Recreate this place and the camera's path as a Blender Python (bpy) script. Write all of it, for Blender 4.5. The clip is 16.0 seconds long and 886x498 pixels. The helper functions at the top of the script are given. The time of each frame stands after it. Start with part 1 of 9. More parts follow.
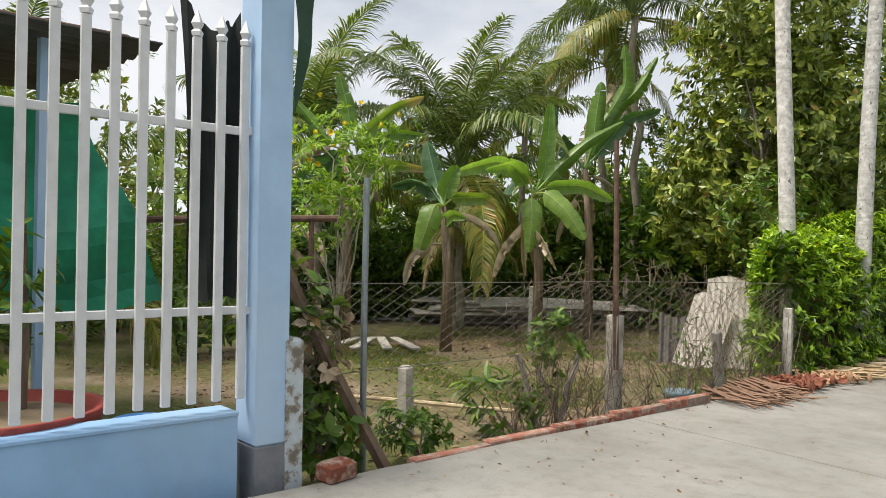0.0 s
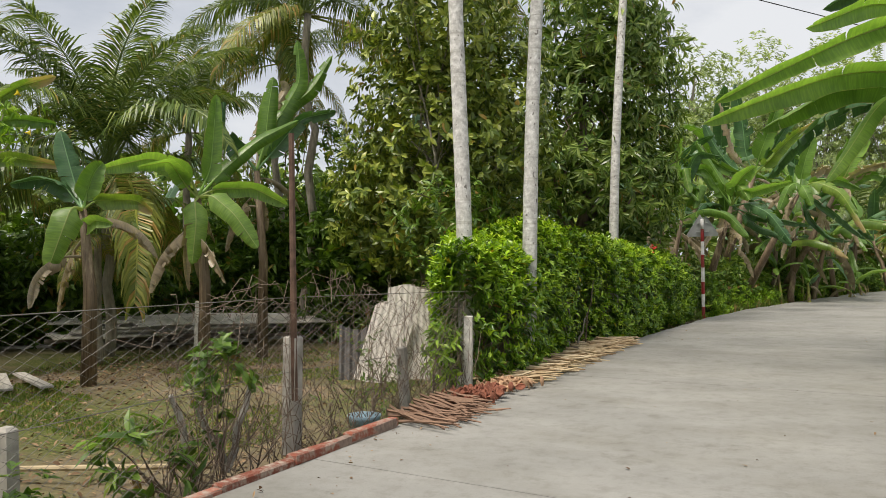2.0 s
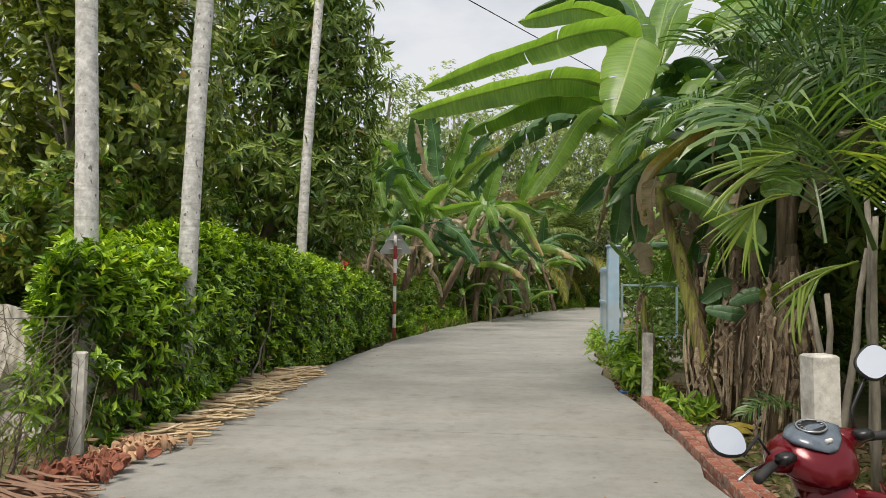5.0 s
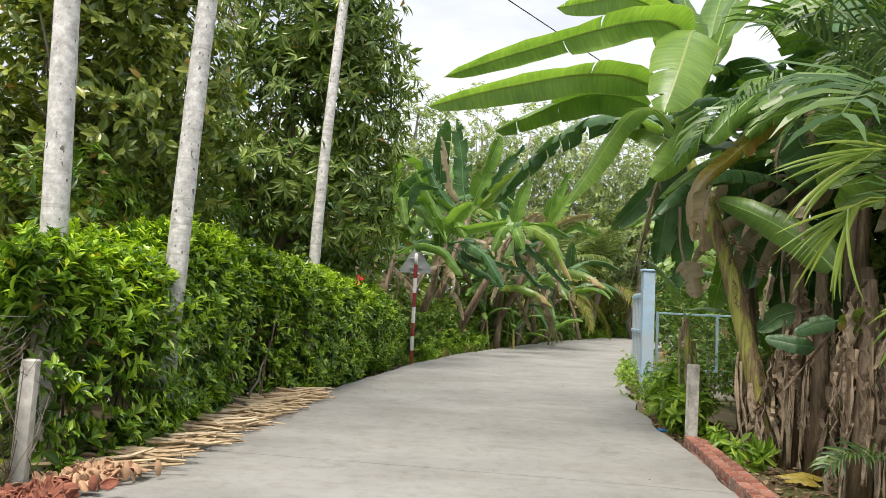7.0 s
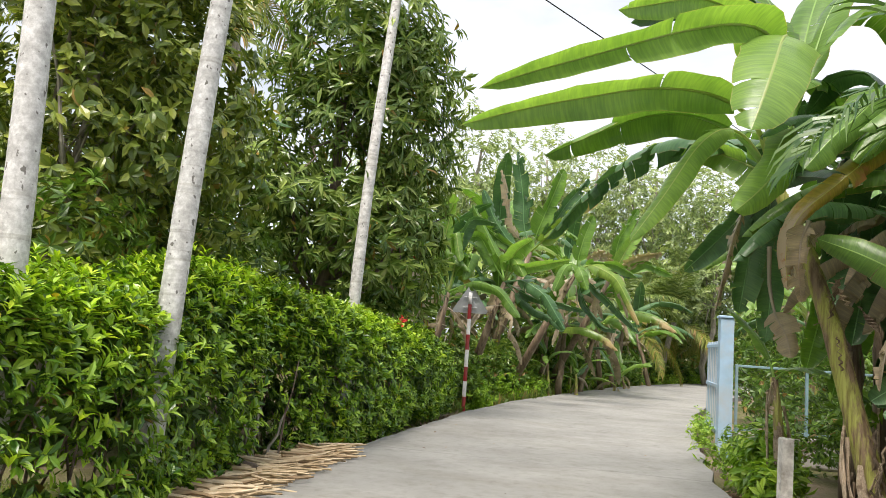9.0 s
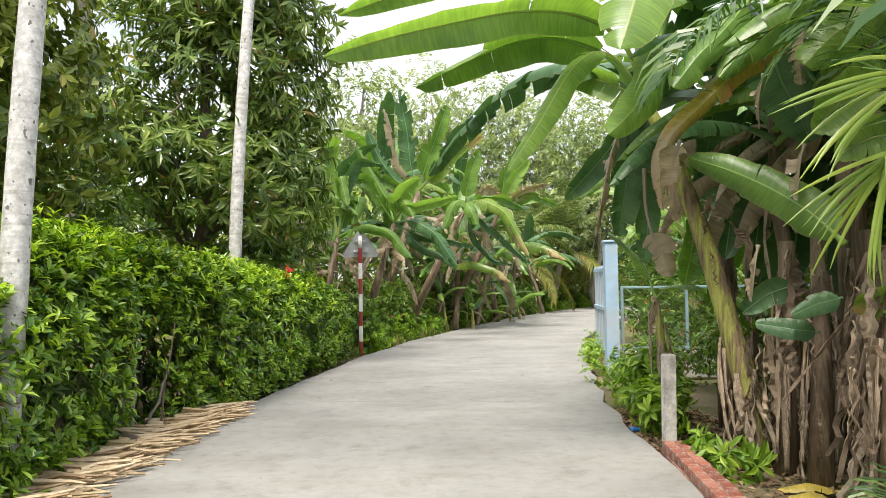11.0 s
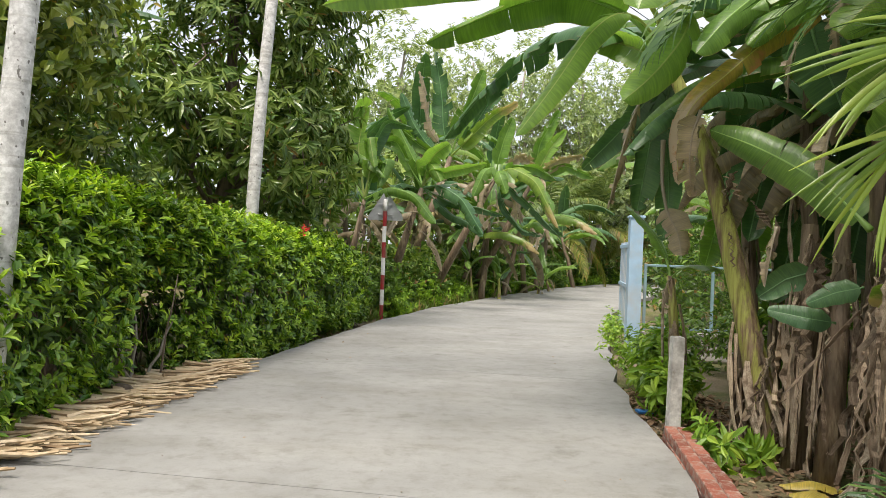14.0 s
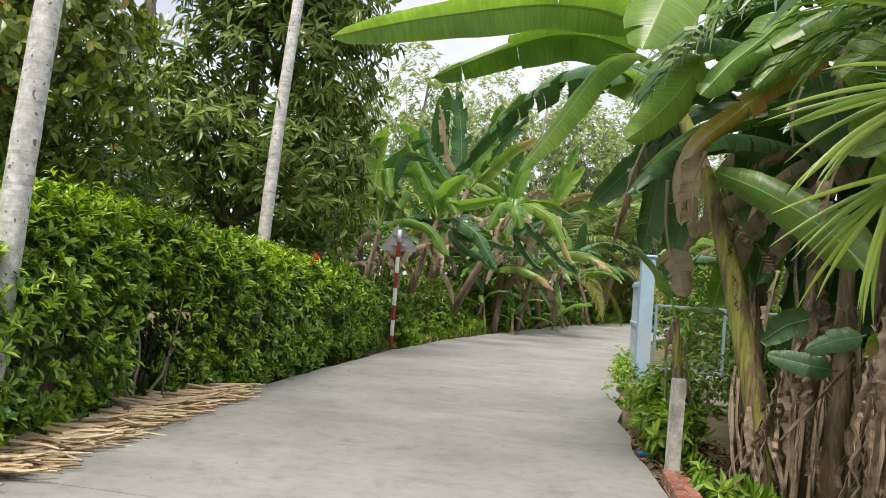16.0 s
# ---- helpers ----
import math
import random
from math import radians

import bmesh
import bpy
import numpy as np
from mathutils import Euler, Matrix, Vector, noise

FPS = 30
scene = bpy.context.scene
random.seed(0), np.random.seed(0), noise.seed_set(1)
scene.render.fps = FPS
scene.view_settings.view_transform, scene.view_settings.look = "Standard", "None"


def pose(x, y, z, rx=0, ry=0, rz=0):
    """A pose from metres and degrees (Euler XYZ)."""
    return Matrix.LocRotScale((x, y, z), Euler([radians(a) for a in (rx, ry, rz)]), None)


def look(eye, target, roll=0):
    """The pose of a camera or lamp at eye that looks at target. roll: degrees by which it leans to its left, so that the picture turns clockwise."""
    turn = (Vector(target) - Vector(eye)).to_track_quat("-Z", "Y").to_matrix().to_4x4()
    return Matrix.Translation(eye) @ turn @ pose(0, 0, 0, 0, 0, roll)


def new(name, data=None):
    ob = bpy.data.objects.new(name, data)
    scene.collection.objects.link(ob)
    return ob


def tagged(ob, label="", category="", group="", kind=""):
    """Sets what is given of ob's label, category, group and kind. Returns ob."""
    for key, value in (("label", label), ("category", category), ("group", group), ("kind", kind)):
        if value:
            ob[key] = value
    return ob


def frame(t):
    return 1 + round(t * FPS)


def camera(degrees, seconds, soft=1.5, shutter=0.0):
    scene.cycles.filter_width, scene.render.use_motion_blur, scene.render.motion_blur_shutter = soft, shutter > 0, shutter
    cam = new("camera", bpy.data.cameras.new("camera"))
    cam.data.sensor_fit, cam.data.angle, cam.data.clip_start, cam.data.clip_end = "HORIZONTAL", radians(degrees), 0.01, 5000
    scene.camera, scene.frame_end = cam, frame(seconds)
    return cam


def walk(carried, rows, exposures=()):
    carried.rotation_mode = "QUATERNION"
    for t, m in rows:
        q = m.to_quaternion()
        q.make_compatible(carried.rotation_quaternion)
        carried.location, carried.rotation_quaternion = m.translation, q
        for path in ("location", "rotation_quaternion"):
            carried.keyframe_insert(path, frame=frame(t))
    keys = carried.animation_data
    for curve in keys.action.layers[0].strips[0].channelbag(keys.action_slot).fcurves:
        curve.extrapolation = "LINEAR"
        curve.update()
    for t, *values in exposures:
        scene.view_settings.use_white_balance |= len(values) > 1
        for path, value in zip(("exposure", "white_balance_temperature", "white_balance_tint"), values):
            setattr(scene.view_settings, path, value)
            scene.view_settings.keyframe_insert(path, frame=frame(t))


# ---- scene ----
cam = camera(60.8, 16.0, soft=0.4)
PATH = [
    (0, (1.322, -1.786, 1.294), (-0.192, -0.479, 1.314), 0.8),
    (0.5, (1.184, -1.657, 1.264), (-0.235, -0.248, 1.259), -1.3),
    (1, (0.964, -1.504, 1.283), (-0.3, 0.046, 1.282), -1.2),
    (1.5, (0.801, -1.252, 1.28), (-0.259, 0.443, 1.298), -1.4),
    (2, (0.711, -0.969, 1.336), (-0.132, 0.845, 1.377), -0.5),
    (2.5, (0.612, -0.618, 1.343), (0.002, 1.286, 1.379), -0.6),
    (3, (0.564, -0.328, 1.345), (0.116, 1.621, 1.382), -0.2),
    (3.5, (0.521, 0.022, 1.343), (0.195, 1.995, 1.384), 0.8),
    (4, (0.428, 0.373, 1.333), (0.235, 2.362, 1.399), 0.9),
    (4.5, (0.379, 0.686, 1.359), (0.277, 2.682, 1.443), 0.3),
    (4.7, (0.406, 0.797, 1.351), (0.324, 2.794, 1.433), 0.3),
    (6.8, (0.372, 1.802, 1.234), (0.271, 3.793, 1.392), 2.8),
    (7, (0.4, 1.873, 1.23), (0.264, 3.862, 1.383), 2.7),
    (7.5, (0.501, 2.079, 1.238), (0.287, 4.06, 1.404), 3.7),
    (8, (0.542, 2.358, 1.261), (0.292, 4.33, 1.475), 5.2),
    (8.2, (0.523, 2.506, 1.297), (0.252, 4.473, 1.537), 5.5),
    (10.3, (0.621, 3.184, 1.416), (0.287, 5.147, 1.608), 1.2),
    (10.5, (0.621, 3.185, 1.418), (0.36, 5.161, 1.591), 0.4),
    (11, (0.661, 3.209, 1.401), (0.625, 5.207, 1.493), -0.8),
    (11.5, (0.692, 3.236, 1.373), (0.773, 5.235, 1.39), -0.2),
    (12, (0.733, 3.227, 1.385), (0.743, 5.227, 1.392), 0.9),
    (12.5, (0.803, 3.214, 1.396), (0.721, 5.212, 1.4), 1.2),
    (13, (0.86, 3.238, 1.407), (0.727, 5.234, 1.407), 1.1),
    (13.5, (0.93, 3.361, 1.386), (0.793, 5.356, 1.386), 1.1),
    (14, (0.94, 3.45, 1.395), (0.804, 5.445, 1.4), 2.3),
    (14.5, (0.969, 3.468, 1.406), (0.828, 5.463, 1.432), 4.5),
    (15, (0.923, 3.47, 1.412), (0.777, 5.464, 1.469), 7.4),
    (15.5, (0.977, 3.488, 1.409), (0.822, 5.48, 1.51), 6.9),
    (16, (1.08, 3.457, 1.4), (0.888, 5.445, 1.488), 4.4),
]
walk(cam, [(t, look(e, g, r)) for t, e, g, r in PATH], exposures=[(0, 0.22, 6850, 13), (0.6, 0.47, 6850, 13), (1.5, 0.38, 6850, 13), (2.0, 0.03, 6850, 13), (2.5, 0.22, 6850, 13), (3.2, 0.07, 6850, 13), (4.5, -0.03, 6850, 13), (7.5, 0.5, 6620, 15), (10.5, 0.65, 6620, 15), (11.5, 0.82, 6620, 15), (12.5, 0.8, 6620, 15), (13, 0.68, 6620, 15), (14, 0.48, 6620, 15), (15.5, 0.36, 6620, 15), (16, 0.34, 6620, 15)])

# ---- world and sun ----
SUN_EL, SUN_AZ = 63.0, 200.0
world = bpy.data.worlds.new("sky")
scene.world = world
world.use_nodes = True
wn, wl = world.node_tree.nodes, world.node_tree.links
wn.clear()
w_out = wn.new("ShaderNodeOutputWorld")
w_bg = wn.new("ShaderNodeBackground")
w_sky = wn.new("ShaderNodeTexSky")
w_sky.sky_type = "NISHITA"
w_sky.sun_disc = False
w_sky.sun_elevation = radians(SUN_EL)
w_sky.sun_rotation = radians(SUN_AZ)
w_sky.air_density, w_sky.dust_density, w_sky.ozone_density = 1.0, 2.0, 1.0
w_tc = wn.new("ShaderNodeTexCoord")
w_map = wn.new("ShaderNodeMapping")
w_map.inputs["Scale"].default_value = (1.0, 1.0, 2.6)
w_noise = wn.new("ShaderNodeTexNoise")
w_noise.inputs["Scale"].default_value = 2.2
w_noise.inputs["Detail"].default_value = 7
w_noise.inputs["Roughness"].default_value = 0.55
w_ramp = wn.new("ShaderNodeValToRGB")
w_ramp.color_ramp.elements[0].position, w_ramp.color_ramp.elements[0].color = 0.30, (0.45, 0.45, 0.45, 1)
w_ramp.color_ramp.elements[1].position, w_ramp.color_ramp.elements[1].color = 0.58, (1, 1, 1, 1)
w_mix = wn.new("ShaderNodeMix")
w_mix.data_type = "RGBA"
w_mix.inputs["B"].default_value = (8.0, 8.6, 9.2, 1)
wl.new(w_tc.outputs["Generated"], w_map.inputs["Vector"])
wl.new(w_map.outputs["Vector"], w_noise.inputs["Vector"])
wl.new(w_noise.outputs["Fac"], w_ramp.inputs["Fac"])
wl.new(w_ramp.outputs["Color"], w_mix.inputs["Factor"])
wl.new(w_sky.outputs["Color"], w_mix.inputs["A"])
wl.new(w_mix.outputs["Result"], w_bg.inputs["Color"])
w_bg.inputs["Strength"].default_value = 0.095
wl.new(w_bg.outputs["Background"], w_out.inputs["Surface"])

sun = new("sun", bpy.data.lights.new("sun", "SUN"))
sun.data.energy, sun.data.angle, sun.data.color = 3.8, radians(24), (1.0, 0.95, 0.86)
_az, _el = radians(SUN_AZ), radians(SUN_EL)
sun.matrix_basis = look((0, 0, 0), (-math.sin(_az) * math.cos(_el), -math.cos(_az) * math.cos(_el), -math.sin(_el)))


# ---- materials ----
class Mat:
    """A small builder round a Principled node tree."""

    def __init__(self, name, rough=0.7, metal=0.0, spec=0.5):
        self.m = bpy.data.materials.new(name)
        self.m.use_nodes = True
        self.n, self.l = self.m.node_tree.nodes, self.m.node_tree.links
        self.b = self.n["Principled BSDF"]
        self.b.inputs["Roughness"].default_value = rough
        self.b.inputs["Metallic"].default_value = metal
        self.b.inputs["Specular IOR Level"].default_value = spec

    def noise(self, scale, detail=4, rough=0.55, stretch=None):
        tc = self.n.new("ShaderNodeTexCoord")
        no = self.n.new("ShaderNodeTexNoise")
        no.inputs["Scale"].default_value = scale
        no.inputs["Detail"].default_value = detail
        no.inputs["Roughness"].default_value = rough
        if stretch:
            mp = self.n.new("ShaderNodeMapping")
            mp.inputs["Scale"].default_value = stretch
            self.l.new(tc.outputs["Object"], mp.inputs["Vector"])
            self.l.new(mp.outputs["Vector"], no.inputs["Vector"])
        else:
            self.l.new(tc.outputs["Object"], no.inputs["Vector"])
        return no.outputs["Fac"]

    def surface(self, scale, stretch, detail=3, rough=0.6):
        """A noise that follows the surface coordinates of a leaf or strip."""
        tc, mp, no = self.n.new("ShaderNodeTexCoord"), self.n.new("ShaderNodeMapping"), self.n.new("ShaderNodeTexNoise")
        mp.inputs["Scale"].default_value = stretch
        no.inputs["Scale"].default_value, no.inputs["Detail"].default_value, no.inputs["Roughness"].default_value = scale, detail, rough
        self.l.new(tc.outputs["UV"], mp.inputs["Vector"])
        self.l.new(mp.outputs["Vector"], no.inputs["Vector"])
        return no.outputs["Fac"]

    def across(self):
        """0 at the midrib, 1 at the margin; and the way along the leaf."""
        tc, sp = self.n.new("ShaderNodeTexCoord"), self.n.new("ShaderNodeSeparateXYZ")
        self.l.new(tc.outputs["UV"], sp.inputs[0])
        return self.math("MULTIPLY", self.math("ABSOLUTE", self.math("SUBTRACT", sp.outputs[0], 0.5)), 2.0), sp.outputs[1]

    def ramp(self, fac, *stops):
        r = self.n.new("ShaderNodeValToRGB")
        e = r.color_ramp.elements
        while len(e) < len(stops):
            e.new(0.5)
        for k, (p, c) in enumerate(stops):
            e[k].position = p
            e[k].color = (*c, 1) if len(c) == 3 else c
        self.l.new(fac, r.inputs["Fac"])
        return r.outputs["Color"]

    def mix(self, a, b, fac, kind="MIX"):
        x = self.n.new("ShaderNodeMix")
        x.data_type, x.blend_type = "RGBA", kind
        for sock, val in ((x.inputs["A"], a), (x.inputs["B"], b), (x.inputs["Factor"], fac)):
            if isinstance(val, (int, float)):
                sock.default_value = val
            elif isinstance(val, tuple):
                sock.default_value = (*val, 1)
            else:
                self.l.new(val, sock)
        return x.outputs["Result"]

    def math(self, op, a, b=0.0):
        x = self.n.new("ShaderNodeMath")
        x.operation = op
        for sock, val in ((x.inputs[0], a), (x.inputs[1], b)):
            if isinstance(val, (int, float)):
                sock.default_value = val
            else:
                self.l.new(val, sock)
        return x.outputs[0]

    def island(self):
        return self.n.new("ShaderNodeNewGeometry").outputs["Random Per Island"]

    def chance(self):
        return self.n.new("ShaderNodeObjectInfo").outputs["Random"]

    def colour(self, c):
        self.l.new(c, self.b.inputs["Base Color"])
        return self

    def rough(self, r):
        self.l.new(r, self.b.inputs["Roughness"])
        return self

    def bump(self, h, dist=0.01, strength=0.6):
        x = self.n.new("ShaderNodeBump")
        x.inputs["Distance"].default_value = dist
        x.inputs["Strength"].default_value = strength
        self.l.new(h, x.inputs["Height"])
        self.l.new(x.outputs["Normal"], self.b.inputs["Normal"])
        return self

    def translucent(self, colour, amount):
        out = self.n["Material Output"]
        tr = self.n.new("ShaderNodeBsdfTranslucent")
        if isinstance(colour, tuple):
            tr.inputs["Color"].default_value = (*colour, 1)
        else:
            self.l.new(colour, tr.inputs["Color"])
        mx = self.n.new("ShaderNodeMixShader")
        mx.inputs[0].default_value = amount
        self.l.new(self.b.outputs[0], mx.inputs[1])
        self.l.new(tr.outputs[0], mx.inputs[2])
        self.l.new(mx.outputs[0], out.inputs["Surface"])
        return self


def leaf_mat(name, dark, mid, light, old=None, old_share=0.03, rough=0.42, through_light=0.28):
    m = Mat(name, rough)
    stops = [(0.0, dark), (0.45, mid), (0.9, light)]
    c = m.ramp(m.island(), *stops)
    if old:
        pick = m.ramp(m.island(), (1 - old_share, (0, 0, 0)), (1 - old_share + 0.005, (1, 1, 1)))
        c = m.mix(c, old, pick)
    v = m.noise(1.3, 3)
    c = m.mix(c, m.mix(c, (1.35, 1.3, 0.9), 1.0, "MULTIPLY"), m.ramp(v, (0.4, (0, 0, 0)), (0.7, (1, 1, 1))))
    m.colour(c).translucent(m.mix(c, (1.5, 1.6, 0.7), 1.0, "MULTIPLY"), through_light)
    return m.m


def plain(name, c, rough=0.6, metal=0.0, vary=0.25, scale=8.0, bump=0.0, spec=0.5, stretch=None, dirt=None):
    """Paint, plastic, metal or wood with two scales of variation."""
    m = Mat(name, rough, metal, spec)
    lo = tuple(x * (1 - vary) for x in c)
    hi = tuple(min(1.0, x * (1 + vary)) for x in c)
    f = m.noise(scale, 5, 0.6, stretch)
    col = m.ramp(f, (0.3, lo), (0.7, hi))
    if dirt:
        g = m.ramp(m.noise(scale * 0.35, 6, 0.65), (0.5, (0, 0, 0)), (0.72, (1, 1, 1)))
        col = m.mix(col, dirt, g)
    m.colour(col)
    if bump:
        m.bump(m.noise(scale * 6, 5, 0.6, stretch), 0.004, bump)
    return m.m


hedge_leaf = leaf_mat("hedge_leaf", (0.042, 0.115, 0.014), (0.14, 0.265, 0.026), (0.33, 0.49, 0.06), (0.42, 0.3, 0.03), 0.006, 0.27, 0.16)
hedge_shoot = leaf_mat("hedge_shoot", (0.2, 0.36, 0.018), (0.33, 0.5, 0.03), (0.46, 0.58, 0.05), None, 0, 0.36)
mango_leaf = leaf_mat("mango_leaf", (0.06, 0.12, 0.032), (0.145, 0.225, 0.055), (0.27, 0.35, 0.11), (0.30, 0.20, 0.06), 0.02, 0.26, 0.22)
broad_leaf = leaf_mat("broad_leaf", (0.065, 0.11, 0.022), (0.155, 0.215, 0.042), (0.36, 0.41, 0.10), (0.36, 0.24, 0.06), 0.02, 0.28, 0.2)
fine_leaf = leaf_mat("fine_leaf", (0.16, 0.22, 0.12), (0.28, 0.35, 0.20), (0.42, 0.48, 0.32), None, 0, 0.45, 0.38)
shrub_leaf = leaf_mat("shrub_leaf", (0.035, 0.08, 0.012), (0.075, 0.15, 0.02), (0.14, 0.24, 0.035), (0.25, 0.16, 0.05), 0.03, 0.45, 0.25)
weed_leaf = leaf_mat("weed_leaf", (0.09, 0.19, 0.02), (0.18, 0.32, 0.035), (0.32, 0.46, 0.06), None, 0, 0.45, 0.3)
grass_leaf = leaf_mat("grass_leaf", (0.07, 0.13, 0.02), (0.13, 0.21, 0.03), (0.2, 0.22, 0.06), (0.3, 0.24, 0.1), 0.12, 0.55, 0.25)
palm_leaf = leaf_mat("palm_leaf", (0.05, 0.095, 0.025), (0.105, 0.165, 0.042), (0.23, 0.29, 0.085), (0.36, 0.26, 0.09), 0.02, 0.38, 0.22)
palm_yellow = leaf_mat("palm_yellow", (0.11, 0.15, 0.03), (0.19, 0.22, 0.045), (0.33, 0.33, 0.08), (0.36, 0.24, 0.09), 0.15, 0.4, 0.25)
# Lit and shaded copies of one palm: light is put into their greens.
areca_lit = leaf_mat("areca_lit", (0.13, 0.22, 0.035), (0.25, 0.35, 0.065), (0.38, 0.46, 0.11), (0.4, 0.34, 0.12), 0.05, 0.34, 0.25)
areca_dark = leaf_mat("areca_dark", (0.03, 0.08, 0.024), (0.06, 0.13, 0.034), (0.12, 0.2, 0.055), (0.36, 0.28, 0.1), 0.012, 0.36, 0.22)


def banana_mat(name, dark, light, edge, edge_share=0.55, through_light=0.3, tip=None, tip_from=0.7, rib_gain=1.7):
    """Leaf blade with fine side veins, a pale midrib, a dry margin and browned patches."""
    m = Mat(name, 0.33)
    c = m.ramp(m.noise(2.2, 4), (0.3, dark), (0.72, light))
    rib, along = m.across()
    veins = m.surface(1.0, (1.5, 85.0, 1.0), 2)
    c = m.mix(c, m.mix(c, (1.28, 1.24, 1.1), 1.0, "MULTIPLY"), m.ramp(veins, (0.42, (0, 0, 0)), (0.6, (1, 1, 1))))
    bands = m.surface(1.0, (0.6, 9.0, 1.0), 3)
    c = m.mix(c, m.mix(c, (0.72, 0.76, 0.74), 1.0, "MULTIPLY"), m.ramp(bands, (0.45, (0, 0, 0)), (0.68, (1, 1, 1))))
    if tip:
        far = m.math("ADD", along, m.math("MULTIPLY", m.math("SUBTRACT", m.surface(3.0, (1.0, 2.0, 1.0), 5, 0.7), 0.5), 0.5))
        c = m.mix(c, tip, m.ramp(far, (tip_from, (0, 0, 0)), (tip_from + 0.12, (1, 1, 1))))
    spots = m.ramp(m.noise(5.0, 6, 0.7), (edge_share + 0.12, (0, 0, 0)), (edge_share + 0.2, (1, 1, 1)))
    c = m.mix(c, edge, spots)
    margin = m.math("ADD", rib, m.math("MULTIPLY", m.math("SUBTRACT", m.surface(4.0, (1.0, 6.0, 1.0), 4, 0.7), 0.5), 0.18))
    c = m.mix(c, edge, m.ramp(margin, (0.965, (0, 0, 0)), (0.99, (0.8, 0.8, 0.8))))
    c = m.mix(c, tuple(min(0.5, rib_gain * x + 0.03) for x in light), m.ramp(rib, (0.02, (0.8, 0.8, 0.8)), (0.05, (0, 0, 0))))
    m.colour(c).translucent(m.mix(c, (1.35, 1.5, 0.6), 1.0, "MULTIPLY"), through_light)
    m.bump(m.math("ADD", veins, m.math("MULTIPLY", bands, 1.5)), 0.006, 0.5)
    return m.m


def dry_mat(name, dark, mid, pale, light=0.12):
    """Papery dead leaf or sheath with fibres running along it."""
    m = Mat(name, 0.8, 0, 0.25)
    fib = m.surface(1.0, (26.0, 2.2, 1.0), 5, 0.65)
    c = m.ramp(fib, (0.32, dark), (0.5, mid), (0.66, pale))
    c = m.mix(c, m.mix(c, (0.42, 0.38, 0.35), 1.0, "MULTIPLY"), m.ramp(m.noise(7.0, 5, 0.7), (0.5, (0, 0, 0)), (0.66, (1, 1, 1))))
    c = m.mix(c, m.mix(c, (1.25, 1.2, 1.15), 1.0, "MULTIPLY"), m.ramp(m.chance(), (0.3, (0, 0, 0)), (0.9, (1, 1, 1))))
    m.colour(c).translucent(c, light)
    m.bump(fib, 0.012, 0.7)
    return m.m


# Green is the base; the dark and lit copies hold shade and light.
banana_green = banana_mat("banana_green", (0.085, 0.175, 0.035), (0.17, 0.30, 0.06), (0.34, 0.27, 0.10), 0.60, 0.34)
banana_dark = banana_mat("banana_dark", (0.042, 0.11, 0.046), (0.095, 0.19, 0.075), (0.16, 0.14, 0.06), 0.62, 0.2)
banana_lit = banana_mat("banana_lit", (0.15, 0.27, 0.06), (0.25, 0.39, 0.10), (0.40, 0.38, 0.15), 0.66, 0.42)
banana_old = banana_mat("banana_old", (0.12, 0.22, 0.045), (0.22, 0.31, 0.06), (0.42, 0.30, 0.12), 0.56, 0.3, (0.44, 0.33, 0.16))
banana_dead = dry_mat("banana_dead", (0.23, 0.175, 0.118), (0.47, 0.375, 0.265), (0.68, 0.58, 0.44))
banana_dry = banana_mat("banana_dry", (0.23, 0.18, 0.12), (0.43, 0.36, 0.26), (0.19, 0.135, 0.085), 0.52, 0.22, rib_gain=0.7)
strip_dark = dry_mat("strip_dark", (0.08, 0.06, 0.04), (0.21, 0.16, 0.11), (0.38, 0.30, 0.21), 0.05)
banana_rust = banana_mat("banana_rust", (0.20, 0.22, 0.04), (0.42, 0.27, 0.05), (0.40, 0.20, 0.07), 0.42, 0.2, (0.47, 0.36, 0.25), 0.56)


def stem_mat(name, green, brown, share):
    m = Mat(name, 0.6)
    f = m.noise(3.0, 5, 0.65, (3.0, 3.0, 0.5))
    c = m.ramp(f, (share - 0.1, green), (share, brown), (0.8, tuple(x * 0.45 for x in brown)))
    fib = m.noise(14.0, 4, 0.6, (3.0, 3.0, 0.15))
    c = m.mix(c, m.mix(c, (0.55, 0.5, 0.45), 1.0, "MULTIPLY"), m.ramp(fib, (0.45, (0, 0, 0)), (0.65, (1, 1, 1))))
    m.colour(c).bump(fib, 0.02, 0.8)
    return m.m


fallen_yellow = banana_mat("fallen_yellow", (0.38, 0.30, 0.06), (0.55, 0.42, 0.09), (0.34, 0.22, 0.10), 0.5, 0.15)
banana_stem = stem_mat("banana_stem", (0.42, 0.43, 0.10), (0.27, 0.19, 0.11), 0.57)
banana_stem_dry = stem_mat("banana_stem_dry", (0.34, 0.27, 0.17), (0.20, 0.145, 0.09), 0.45)


def areca_bark():
    m = Mat("areca_bark", 0.75)
    base = m.ramp(m.noise(13, 7, 0.72), (0.34, (0.36, 0.35, 0.33)), (0.5, (0.56, 0.55, 0.52)), (0.64, (0.78, 0.77, 0.74)))
    blot = m.ramp(m.noise(20, 2, 0.5, (1, 1, 0.75)), (0.655, (0, 0, 0)), (0.68, (1, 1, 1)))
    c = m.mix(base, (0.17, 0.16, 0.14), blot)
    rings = m.noise(1.0, 2, 0.5, (0.6, 0.6, 22.0))
    c = m.mix(c, m.mix(c, (0.8, 0.79, 0.76), 1.0, "MULTIPLY"), m.ramp(rings, (0.60, (0, 0, 0)), (0.66, (1, 1, 1))))
    m.colour(c).bump(m.noise(30, 4), 0.006, 0.5)
    return m.m


